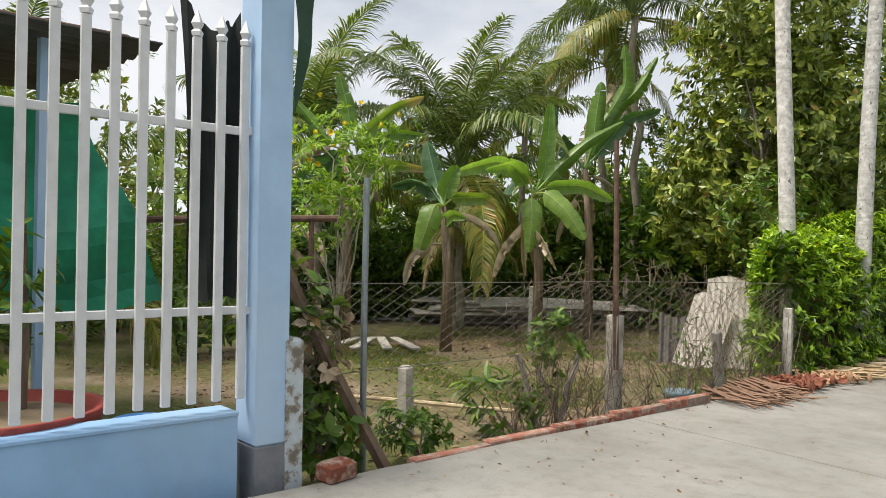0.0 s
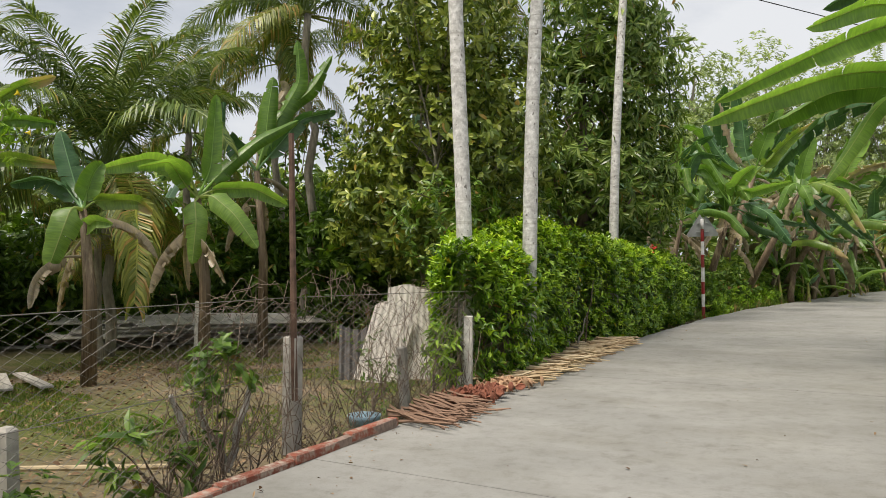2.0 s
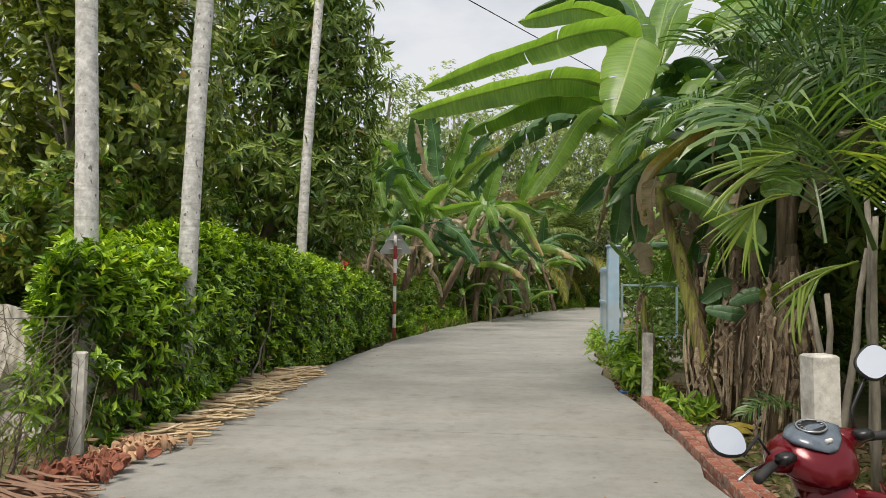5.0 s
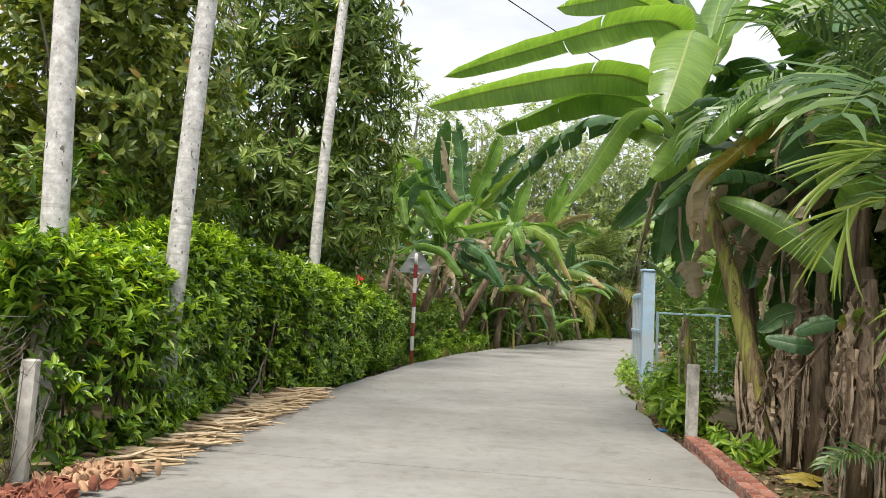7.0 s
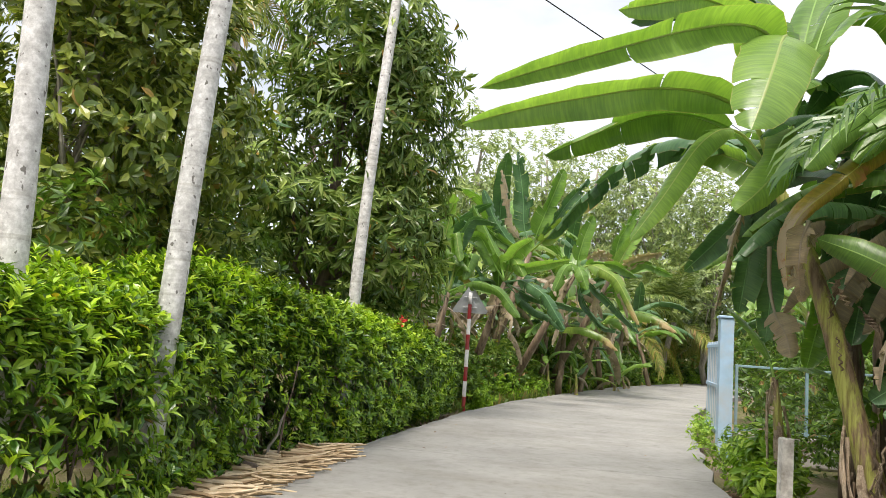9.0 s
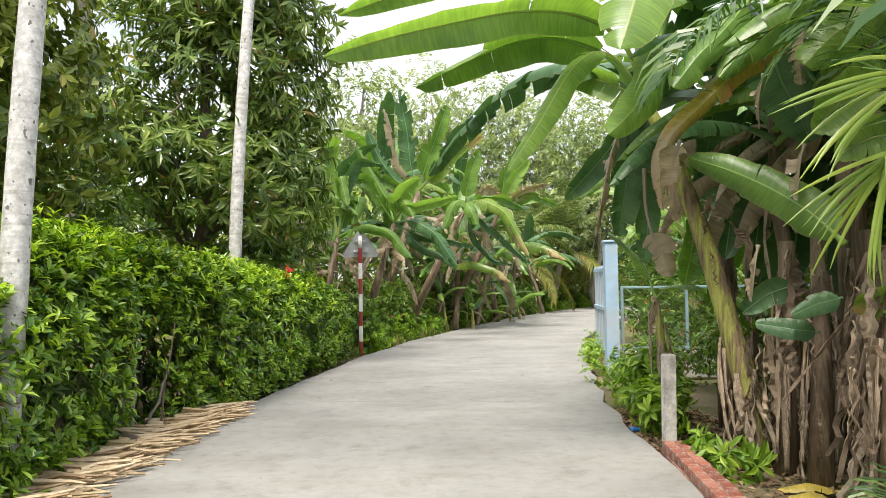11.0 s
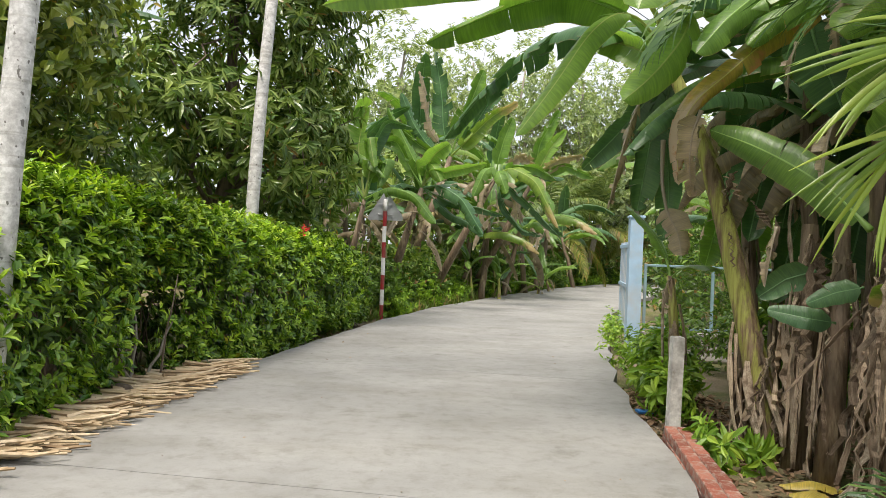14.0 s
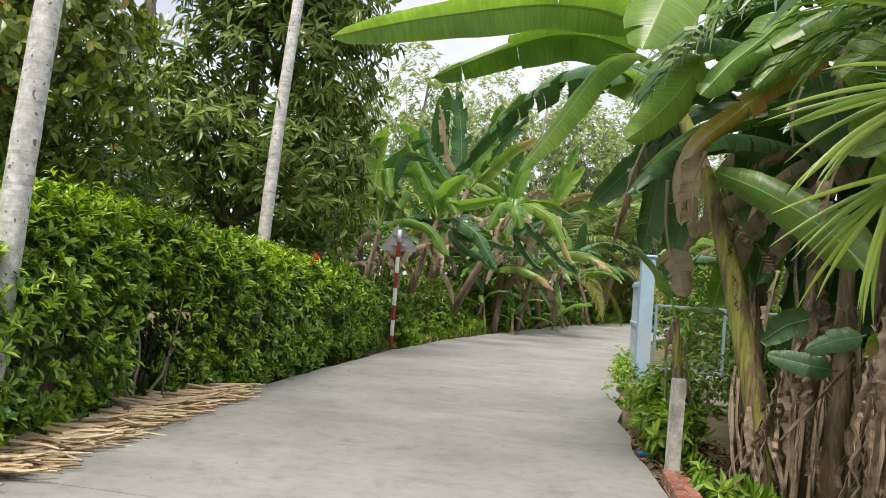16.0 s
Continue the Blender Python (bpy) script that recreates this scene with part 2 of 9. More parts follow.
areca_bark = areca_bark()
bark = plain("bark", (0.17, 0.13, 0.095), 0.9, 0, 0.45, 7, 1.0, 0.3, (2, 2, 0.5))
bark_grey = plain("bark_grey", (0.30, 0.27, 0.22), 0.9, 0, 0.4, 9, 1.0, 0.3, (2, 2, 0.5))
twig = plain("twig", (0.19, 0.145, 0.11), 0.9, 0, 0.4, 20, 0.3, 0.3)


def road_mat():
    m = Mat("road_concrete", 0.85, 0, 0.3)
    c = m.ramp(m.noise(0.55, 6, 0.62), (0.3, (0.24, 0.238, 0.22)), (0.52, (0.30, 0.297, 0.276)), (0.72, (0.35, 0.346, 0.32)))
    drag = m.noise(0.9, 5, 0.62, (0.8, 1.6, 1.0))
    c = m.mix(c, m.mix(c, (0.84, 0.83, 0.80), 1.0, "MULTIPLY"), m.ramp(drag, (0.45, (0, 0, 0)), (0.68, (1, 1, 1))))
    patch = m.noise(7, 7, 0.72)
    c = m.mix(c, m.mix(c, (0.80, 0.79, 0.77), 1.0, "MULTIPLY"), m.ramp(patch, (0.48, (0, 0, 0)), (0.7, (1, 1, 1))))
    stain = m.noise(1.6, 6, 0.7)
    c = m.mix(c, m.mix(c, (0.66, 0.65, 0.61), 1.0, "MULTIPLY"), m.ramp(stain, (0.58, (0, 0, 0)), (0.74, (1, 1, 1))))
    grit = m.noise(75, 4, 0.75)
    c = m.mix(c, m.mix(c, (0.7, 0.7, 0.7), 1.0, "MULTIPLY"), m.ramp(grit, (0.55, (0, 0, 0)), (0.75, (1, 1, 1))))
    m.colour(c).bump(m.math("ADD", grit, m.math("MULTIPLY", m.noise(9, 5), 2.0)), 0.004, 0.5)
    return m.m


road_concrete = road_mat()


def soil_mat():
    m = Mat("soil", 0.95, 0, 0.2)
    c = m.ramp(m.noise(0.8, 6, 0.65), (0.3, (0.15, 0.11, 0.07)), (0.5, (0.24, 0.185, 0.125)), (0.7, (0.34, 0.275, 0.195)))
    moss = m.ramp(m.noise(0.45, 5, 0.6), (0.40, (0, 0, 0)), (0.58, (1, 1, 1)))
    c = m.mix(c, m.ramp(m.noise(30, 3), (0.35, (0.07, 0.09, 0.025)), (0.7, (0.16, 0.17, 0.05))), moss)
    litter = m.ramp(m.noise(38, 3, 0.6), (0.62, (0, 0, 0)), (0.68, (1, 1, 1)))
    c = m.mix(c, (0.34, 0.25, 0.15), litter)
    m.colour(c).bump(m.noise(22, 6, 0.7), 0.03, 0.8)
    return m.m


soil = soil_mat()
brick_mat_src = Mat("brick_red", 0.9, 0, 0.3)
_c = brick_mat_src.ramp(brick_mat_src.chance(), (0, (0.20, 0.065, 0.042)), (0.5, (0.31, 0.10, 0.064)), (1, (0.38, 0.16, 0.11)))
_c = brick_mat_src.mix(_c, (0.40, 0.34, 0.28), brick_mat_src.ramp(brick_mat_src.noise(14, 6, 0.7), (0.46, (0, 0, 0)), (0.66, (1, 1, 1))))
brick_mat_src.colour(_c).bump(brick_mat_src.noise(60, 5), 0.006, 0.8)
brick_red = brick_mat_src.m
mortar = plain("mortar", (0.27, 0.20, 0.165), 0.95, 0, 0.3, 25, 0.8, 0.2)
concrete_post = plain("concrete_post", (0.40, 0.38, 0.34), 0.9, 0, 0.3, 6, 0.8, 0.3, None, (0.16, 0.145, 0.11))
concrete_white = plain("concrete_white", (0.62, 0.60, 0.55), 0.9, 0, 0.25, 14, 0.8, 0.3, None, (0.24, 0.22, 0.18))
blue_paint = plain("blue_paint", (0.38, 0.56, 0.78), 0.65, 0, 0.1, 3, 0.3, 0.4, None, (0.44, 0.58, 0.74))
blue_plinth = plain("blue_plinth", (0.27, 0.46, 0.70), 0.65, 0, 0.12, 3, 0.3, 0.4, None, (0.33, 0.49, 0.66))
grey_render = plain("grey_render", (0.19, 0.20, 0.22), 0.85, 0, 0.25, 5, 0.6, 0.3)
_f = Mat("flaking_limewash", 0.9, 0, 0.3)
_fn = _f.noise(11, 7, 0.7)
_f.colour(_f.ramp(_fn, (0.40, (0.19, 0.17, 0.14)), (0.47, (0.34, 0.32, 0.28)), (0.50, (0.46, 0.52, 0.56)), (0.7, (0.56, 0.62, 0.66)))).bump(_fn, 0.012, 0.8)
flaking = _f.m
white_metal = plain("white_metal", (0.66, 0.68, 0.70), 0.45, 0.0, 0.08, 6, 0.1, 0.5, None, (0.52, 0.53, 0.54))
pale_blue_metal = plain("pale_blue_metal", (0.36, 0.52, 0.66), 0.5, 0, 0.12, 5, 0.1, 0.5, None, (0.42, 0.48, 0.52))
teal_metal = plain("teal_metal", (0.20, 0.31, 0.34), 0.55, 0, 0.2, 5, 0.1, 0.4, None, (0.24, 0.25, 0.24))
galvanised = plain("galvanised", (0.26, 0.30, 0.33), 0.5, 0.6, 0.25, 9, 0.3)
rust_metal = plain("rust_metal", (0.14, 0.085, 0.06), 0.85, 0.2, 0.4, 14, 0.6)
wire_metal = plain("wire_metal", (0.20, 0.19, 0.17), 0.65, 0.5, 0.4, 5, 0)
cement_sheet = plain("cement_sheet", (0.62, 0.58, 0.52), 0.9, 0, 0.22, 4, 0.6, 0.3, None, (0.17, 0.15, 0.12))
old_plank = plain("old_plank", (0.20, 0.165, 0.13), 0.9, 0, 0.4, 5, 0.8, 0.3, (8, 1, 8))
grey_plank = plain("grey_plank", (0.36, 0.34, 0.30), 0.9, 0, 0.3, 5, 0.7, 0.3, (8, 1, 8))
lean_wood = plain("lean_wood", (0.15, 0.105, 0.075), 0.85, 0, 0.35, 8, 0.7, 0.3, (2, 2, 0.4))
green_net = plain("green_net", (0.015, 0.30, 0.17), 0.7, 0, 0.3, 3, 0.4)
black_net = plain("black_net", (0.018, 0.024, 0.022), 0.9, 0, 0.4, 3, 0.5)
dark_tarp = plain("dark_tarp", (0.02, 0.06, 0.035), 0.8, 0, 0.3, 4, 0.4)
roof_metal = plain("roof_metal", (0.10, 0.095, 0.09), 0.7, 0.3, 0.4, 3, 0.3)
pale_roof = plain("pale_roof", (0.40, 0.43, 0.46), 0.6, 0.2, 0.2, 3, 0.2)
red_pot = plain("red_pot", (0.30, 0.05, 0.04), 0.6, 0, 0.3, 5, 0.3)
blue_plastic = plain("blue_plastic", (0.05, 0.22, 0.55), 0.4, 0, 0.2, 5, 0)
pail_blue = plain("pail_blue", (0.27, 0.40, 0.48), 0.5, 0, 0.2, 8, 0.1, 0.5, None, (0.5, 0.5, 0.46))
sign_red = plain("sign_red", (0.30, 0.018, 0.018), 0.5, 0, 0.25, 9, 0.1, 0.5, None, (0.2, 0.06, 0.05))
sign_white = plain("sign_white", (0.74, 0.73, 0.71), 0.5, 0, 0.1, 9, 0.1, 0.5, None, (0.55, 0.52, 0.47))
sign_back = plain("sign_back", (0.42, 0.43, 0.43), 0.45, 0.5, 0.15, 6, 0.1)
bike_red = plain("bike_red", (0.13, 0.005, 0.010), 0.2, 0.3, 0.15, 3, 0, 0.6)
bike_black = plain("bike_black", (0.012, 0.012, 0.013), 0.35, 0, 0.3, 6, 0.1)
bike_rubber = plain("bike_rubber", (0.02, 0.02, 0.02), 0.75, 0, 0.3, 12, 0.3)
bike_seat = plain("bike_seat", (0.075, 0.055, 0.05), 0.5, 0, 0.2, 30, 0.4)
bike_chrome = plain("bike_chrome", (0.62, 0.63, 0.64), 0.22, 1.0, 0.1, 5, 0)
bike_mirror = plain("bike_mirror", (0.93, 0.94, 0.95), 0.03, 1.0, 0.01, 2, 0)
bike_dial = plain("bike_dial", (0.10, 0.125, 0.155), 0.22, 0.0, 0.3, 20, 0, 0.5)
bike_grey = plain("bike_grey", (0.33, 0.34, 0.35), 0.35, 0.6, 0.1, 5, 0)
tail_red = plain("tail_red", (0.48, 0.02, 0.025), 0.12, 0, 0.1, 5, 0, 0.8)
lamp_white = plain("lamp_white", (0.72, 0.72, 0.70), 0.15, 0, 0.1, 5, 0, 0.8)
label_white = plain("label_white", (0.6, 0.6, 0.58), 0.5, 0, 0.1, 30, 0)
_s = Mat("stick_pale", 0.85, 0, 0.3)
_c = _s.ramp(_s.chance(), (0, (0.30, 0.21, 0.12)), (0.4, (0.58, 0.45, 0.28)), (0.8, (0.70, 0.58, 0.40)), (1, (0.38, 0.30, 0.17)))
_s.colour(_s.mix(_c, _s.mix(_c, (0.6, 0.55, 0.5), 1.0, "MULTIPLY"), _s.ramp(_s.noise(7, 4), (0.5, (0, 0, 0)), (0.7, (1, 1, 1)))))
stick_pale = _s.m
stick_brown = plain("stick_brown", (0.25, 0.155, 0.105), 0.9, 0, 0.4, 5, 0.5)
husk_red = plain("husk_red", (0.27, 0.10, 0.06), 0.9, 0, 0.4, 9, 0.8)
husk_pale = plain("husk_pale", (0.48, 0.30, 0.18), 0.9, 0, 0.35, 9, 0.8)
flower_yellow = plain("flower_yellow", (0.80, 0.60, 0.02), 0.6, 0, 0.15, 20, 0)
flower_red = plain("flower_red", (0.62, 0.035, 0.02), 0.55, 0, 0.2, 20, 0)
litter_src = Mat("leaf_litter", 0.9, 0, 0.2)
litter_src.colour(litter_src.ramp(litter_src.island(), (0.0, (0.10, 0.06, 0.035)), (0.5, (0.24, 0.155, 0.09)), (1.0, (0.38, 0.27, 0.16))))
leaf_litter = litter_src.m
cable_black = plain("cable_black", (0.02, 0.02, 0.02), 0.6, 0, 0.2, 3, 0)

# ---- geometry helpers ----
WORLD = {}
rng = np.random.default_rng(7)


def np_mesh(name, V, F, smooth=False):
    me = bpy.data.meshes.new(name)
    V = np.asarray(V, np.float32)
    F = [np.asarray(f, np.int32) for f in F if len(f)]
    loops = np.concatenate([f.ravel() for f in F])
    sizes = np.concatenate([np.full(len(f), f.shape[1], np.int32) for f in F])
    starts = np.concatenate([[0], np.cumsum(sizes)[:-1]]).astype(np.int32)
    me.vertices.add(len(V))
    me.vertices.foreach_set("co", V.ravel())
    me.loops.add(len(loops))
    me.loops.foreach_set("vertex_index", loops)
    me.polygons.add(len(sizes))
    me.polygons.foreach_set("loop_start", starts)
    me.update(calc_edges=True)
    me.polygons.foreach_set("use_smooth", np.full(len(sizes), smooth, bool))
    return me


class Geo:
    """Collects vertices and faces of one mesh."""

    def __init__(self):
        self.v, self.f, self.n, self.uv, self.mapped = [], {3: [], 4: []}, 0, [], False

    def add(self, V, *faces, uv=None):
        V = np.asarray(V, float).reshape(-1, 3)
        self.mapped |= uv is not None
        self.uv.append(np.full((len(V), 2), 0.5) if uv is None else np.asarray(uv, float).reshape(-1, 2))
        for F in faces:
            F = np.asarray(F, int)
            if len(F):
                self.f[F.shape[1]].append(F + self.n)
        self.v.append(V)
        self.n += len(V)
        return self

    def box(self, centre, size, rot=(0, 0, 0), taper=1.0, bevel=0.0):
        sx, sy, sz = (s / 2 for s in size)
        if bevel:
            b = min(bevel, sx * 0.45, sy * 0.45, sz * 0.45)
            rings = [(-sz, b), (-sz + b, 0), (sz - b, 0), (sz, b)]
            V = []
            for z, i in rings:
                k = taper if z > 0 else 1.0
                x, y = (sx - i) * k, (sy - i) * k
                V += [(-x, -y + b * (i == 0) * 0.0, z), (x, -y, z), (x, y, z), (-x, y, z)]
            Q = [(0, 3, 2, 1), (12, 13, 14, 15)]
            for r in range(3):
                for k in range(4):
                    a, c = r * 4 + k, r * 4 + (k + 1) % 4
                    Q.append((a, c, c + 4, a + 4))
        else:
            V = [(x * (taper if z > 0 else 1), y * (taper if z > 0 else 1), z) for z in (-sz, sz) for x, y in ((-sx, -sy), (sx, -sy), (sx, sy), (-sx, sy))]
            Q = [(0, 3, 2, 1), (4, 5, 6, 7), (0, 1, 5, 4), (1, 2, 6, 5), (2, 3, 7, 6), (3, 0, 4, 7)]
        R = np.array(Euler([radians(a) for a in rot]).to_matrix())
        return self.add(np.array(V) @ R.T + np.array(centre, float), Q)

    def tube(self, pts, radii, n=8, caps=True):
        P = np.asarray(pts, float)
        r = np.full(len(P), radii) if np.isscalar(radii) else np.asarray(radii, float)
        T = np.gradient(P, axis=0)
        T /= np.linalg.norm(T, axis=1)[:, None] + 1e-9
        ref = np.array([0, 0, 1.0]) if abs(T[:, 2]).mean() < 0.9 else np.array([1.0, 0, 0])
        A = np.cross(T, ref)
        A /= np.linalg.norm(A, axis=1)[:, None] + 1e-9
        B = np.cross(T, A)
        th = np.linspace(0, 2 * np.pi, n, endpoint=False)
        V = P[:, None] + r[:, None, None] * (np.cos(th)[None, :, None] * A[:, None] + np.sin(th)[None, :, None] * B[:, None])
        k = np.arange(n)
        Q = np.concatenate([np.stack([i * n + k, i * n + (k + 1) % n, (i + 1) * n + (k + 1) % n, (i + 1) * n + k], 1) for i in range(len(P) - 1)])
        base = self.n
        self.add(V.reshape(-1, 3), Q)
        if caps:
            for i, end in ((0, P[0]), (len(P) - 1, P[-1])):
                c = self.n
                self.add([end])
                ring = base + i * n + k
                nxt = base + i * n + (k + 1) % n
                tri = np.stack([ring, nxt, np.full(n, c)], 1)
                self.f[3].append(tri if i else tri[:, ::-1])
        return self

    def lathe(self, profile, centre=(0, 0, 0), n=24, rot=(0, 0, 0), squash=1.0):
        th = np.linspace(0, 2 * np.pi, n, endpoint=False)
        V = np.array([(r * math.cos(a), r * math.sin(a) * squash, z) for r, z in profile for a in th])
        R = np.array(Euler([radians(a) for a in rot]).to_matrix())
        k = np.arange(n)
        Q = np.concatenate([np.stack([i * n + k, i * n + (k + 1) % n, (i + 1) * n + (k + 1) % n, (i + 1) * n + k], 1) for i in range(len(profile) - 1)])
        return self.add(V @ R.T + np.array(centre, float), Q)

    def grid(self, fn, nu, nv, thick=0.0):
        """A sheet fn(u, v) -> point, optionally with a thickness along z of its frame."""
        V = np.array([fn(u, v) for v in np.linspace(0, 1, nv + 1) for u in np.linspace(0, 1, nu + 1)], float)
        q = np.array([(j * (nu + 1) + i, j * (nu + 1) + i + 1, (j + 1) * (nu + 1) + i + 1, (j + 1) * (nu + 1) + i) for j in range(nv) for i in range(nu)])
        UV = np.array([(u, v) for v in np.linspace(0, 1, nv + 1) for u in np.linspace(0, 1, nu + 1)])
        if not thick:
            return self.add(V, q, uv=UV)
        m = len(V)
        N = np.zeros_like(V)
        W = V.reshape(nv + 1, nu + 1, 3)
        N = np.cross(np.gradient(W, axis=1), np.gradient(W, axis=0)).reshape(-1, 3)
        N /= np.linalg.norm(N, axis=1)[:, None] + 1e-9
        rim = []
        for i in range(nu):
            rim += [(i, m + i, m + i + 1, i + 1), (nv * (nu + 1) + i + 1, m + nv * (nu + 1) + i + 1, m + nv * (nu + 1) + i, nv * (nu + 1) + i)]
        for j in range(nv):
            a, b = j * (nu + 1), (j + 1) * (nu + 1)
            rim += [(b, m + b, m + a, a), (a + nu, m + a + nu, m + b + nu, b + nu)]
        return self.add(np.concatenate([V, V - N * thick]), q, q[:, ::-1] + m, rim, uv=np.concatenate([UV, UV]))

    def mesh(self, name, smooth=False):
        V = np.concatenate(self.v)
        me = np_mesh(name, V, [np.concatenate(self.f[k]) for k in (3, 4) if self.f[k]], smooth)
        if self.mapped:
            idx = np.empty(len(me.loops), np.int32)
            me.loops.foreach_get("vertex_index", idx)
            me.uv_layers.new(name="surface").data.foreach_set("uv", np.concatenate(self.uv)[idx].astype(np.float32).ravel())
        return me


def thing(name, at, label, category, group="", kind=""):
    ob = new(name)
    ob.empty_display_size = 0.2
    ob.matrix_basis = Matrix.Translation(at)
    WORLD[ob.name] = ob.matrix_basis.copy()
    return tagged(ob, label, category, group, kind)


def part(name, geo, material, parent, label="", smooth=False, m=None, kind=""):
    """Links a Geo or mesh as one mesh object under a thing or a part, at world coordinates."""
    me = geo.mesh(name, smooth) if isinstance(geo, Geo) else geo
    if not me.materials:
        me.materials.append(material)
    ob = new(name, me)
    ob.matrix_basis = m.copy() if m else Matrix.Identity(4)
    ob.parent = parent
    ob.matrix_parent_inverse = WORLD[parent.name].inverted()
    WORLD[ob.name] = ob.matrix_basis.copy()
    if label:
        ob["label"] = label
    if kind:
        ob["kind"] = kind
    return ob


def single(name, geo, material, label, category="", group="", kind="", smooth=False, m=None):
    """A thing that is one mesh."""
    me = geo.mesh(name, smooth) if isinstance(geo, Geo) else geo
    if not me.materials:
        me.materials.append(material)
    ob = new(name, me)
    if m:
        ob.matrix_basis = m
    WORLD[ob.name] = ob.matrix_basis.copy()
    return tagged(ob, label, category, group, kind)


def unit(v):
    v = np.asarray(v, float)
    return v / (np.linalg.norm(v, axis=-1, keepdims=True) + 1e-9)


LEAF8 = (np.array([(0, 0, 0), (-0.34, 0.26, 0.05), (0, 0.3, -0.02), (0.34, 0.26, 0.05), (-0.44, 0.6, 0.02), (0, 0.64, -0.06), (0.44, 0.6, 0.02), (0, 1, -0.16)]),
         np.array([(0, 2, 1), (0, 3, 2), (4, 5, 7), (5, 6, 7)]), np.array([(1, 2, 5, 4), (2, 3, 6, 5)]))
LEAF2 = (np.array([(0, 0, 0), (-0.5, 0.48, 0.07), (0, 1, -0.12), (0.5, 0.48, 0.07)]), np.array([(0, 2, 1), (0, 3, 2)]), None)


def leaf_cloud(shape, pos, axis, up, length, width):
    """Vertices and faces of many leaves, one per row of pos."""
    T, tri, quad = shape
    y = unit(axis)
    x = unit(np.cross(y, up))
    z = np.cross(x, y)
    L, W = np.asarray(length, float)[:, None, None], np.asarray(width, float)[:, None, None]
    V = pos[:, None] + T[None, :, :1] * W * x[:, None] + T[None, :, 1:2] * L * y[:, None] + T[None, :, 2:] * L * z[:, None]
    off = (np.arange(len(pos)) * len(T))[:, None, None]
    F = [(tri[None] + off).reshape(-1, 3)]
    if quad is not None:
        F.append((quad[None] + off).reshape(-1, 4))
    return V.reshape(-1, 3), F


def whorls(r, centres, out, per, length, width, droop, shape=LEAF8, spread=1.0):
    """Rosettes of leaves on shoots: centres and outward directions."""
    n = len(centres)
    c = np.repeat(centres, per, 0)
    o = np.repeat(unit(out), per, 0)
    rand = r.normal(size=(n * per, 3))
    side = unit(rand - (rand * o).sum(1, keepdims=True) * o)
    ax = unit(o * r.uniform(0.25, 0.9, (n * per, 1)) + side * spread + np.array([0, 0, -droop]))
    s = r.uniform(-0.5, 0.4, (n * per, 1)) * length * 0.9
    p = c + o * s
    L = length * r.uniform(0.65, 1.25, n * per)
    return leaf_cloud(shape, p, ax, o + np.array([0, 0, 0.35]) + r.normal(size=o.shape) * 0.2, L, L * width / length * r.uniform(0.8, 1.2, n * per))


def waves(p, k, seed):
    """A cheap smooth noise in about -1 to 1."""
    q = np.random.default_rng(seed)
    s = np.zeros(len(p))
    for i in range(5):
        d = q.normal(size=3)
        s += np.sin(p @ (d / np.linalg.norm(d)) * k * (0.7 + 0.35 * i) + q.uniform(0, 6.28))
    return s / 2.6


def blob_points(r, blobs, n, gaps=0.0, shell=0.5, k=1.6, seed=1):
    """Points in overlapping ellipsoids (x, y, z, rx, ry, rz), towards their surface, with gaps."""
    vol = np.array([b[3] * b[4] * b[5] for b in blobs]) ** 0.75
    pick = r.choice(len(blobs), n * 2, p=vol / vol.sum())
    B = np.array(blobs)[pick]
    d = unit(r.normal(size=(n * 2, 3)))
    rad = shell + (1.06 - shell) * r.uniform(0, 1, (n * 2, 1)) ** 0.6
    rad *= 1 + 0.16 * waves(d * 3 + B[:, :3], 2.0, seed)[:, None]
    P = B[:, :3] + d * rad * B[:, 3:]
    ok = waves(P, k, seed + 1) > -1 + gaps * 2 - 0.35
    P, d = P[ok][:n], d[ok][:n]
    return P, d


def spread_mesh(name, clouds):
    V, tri, quad, n = [], [], [], 0
    for v, F in clouds:
        for f in F:
            (tri if f.shape[1] == 3 else quad).append(f + n)
        V.append(v)
        n += len(v)
    return np_mesh(name, np.concatenate(V), [np.concatenate(x) for x in (tri, quad) if x])


def limb(a, b, sag, r, n=7, wob=0.04):
    a, b = np.array(a, float), np.array(b, float)
    t = np.linspace(0, 1, n)[:, None]
    P = a + (b - a) * t
    P[:, 2] += np.sin(t[:, 0] * np.pi) * sag
    P[1:-1] += r.normal(size=(n - 2, 3)) * wob * np.linalg.norm(b - a) * 0.3
    return P


def leafy_tree(name, base, top, r0, blobs, clusters, per, leaf, width, droop, material, label, seed, bark_m=None, gaps=0.3, shape=LEAF8, limbs=14, category="tree", trunk_pts=None, shell=0.45):
    r = np.random.default_rng(seed)
    root = thing(name, base, label, category)
    g = Geo()
    P = limb(base, top, 0.0, r, 8, 0.06)
    g.tube(P, np.linspace(r0, r0 * 0.35, 8), 10)
    part("trunk", g, bark_m or bark, root, smooth=True)
    C, d = blob_points(r, blobs, clusters, gaps, shell, seed=seed)
    g = Geo()
    for i in r.choice(len(C), min(limbs, len(C)), replace=False):
        h = r.uniform(0.25, 0.9)
        s = P[int(h * 7)]
        q = limb(s, C[i], 0.25, r, 6, 0.12)
        g.tube(q, np.linspace(r0 * 0.4 * (1.2 - h), 0.008, 6), 5)
    part("branching", g, bark_m or bark, root)
    me = spread_mesh("crown", [whorls(r, C, d + np.array([0, 0, 0.25]), per, leaf, width, droop, shape)])
    part("crown", me, material, root)
    return root


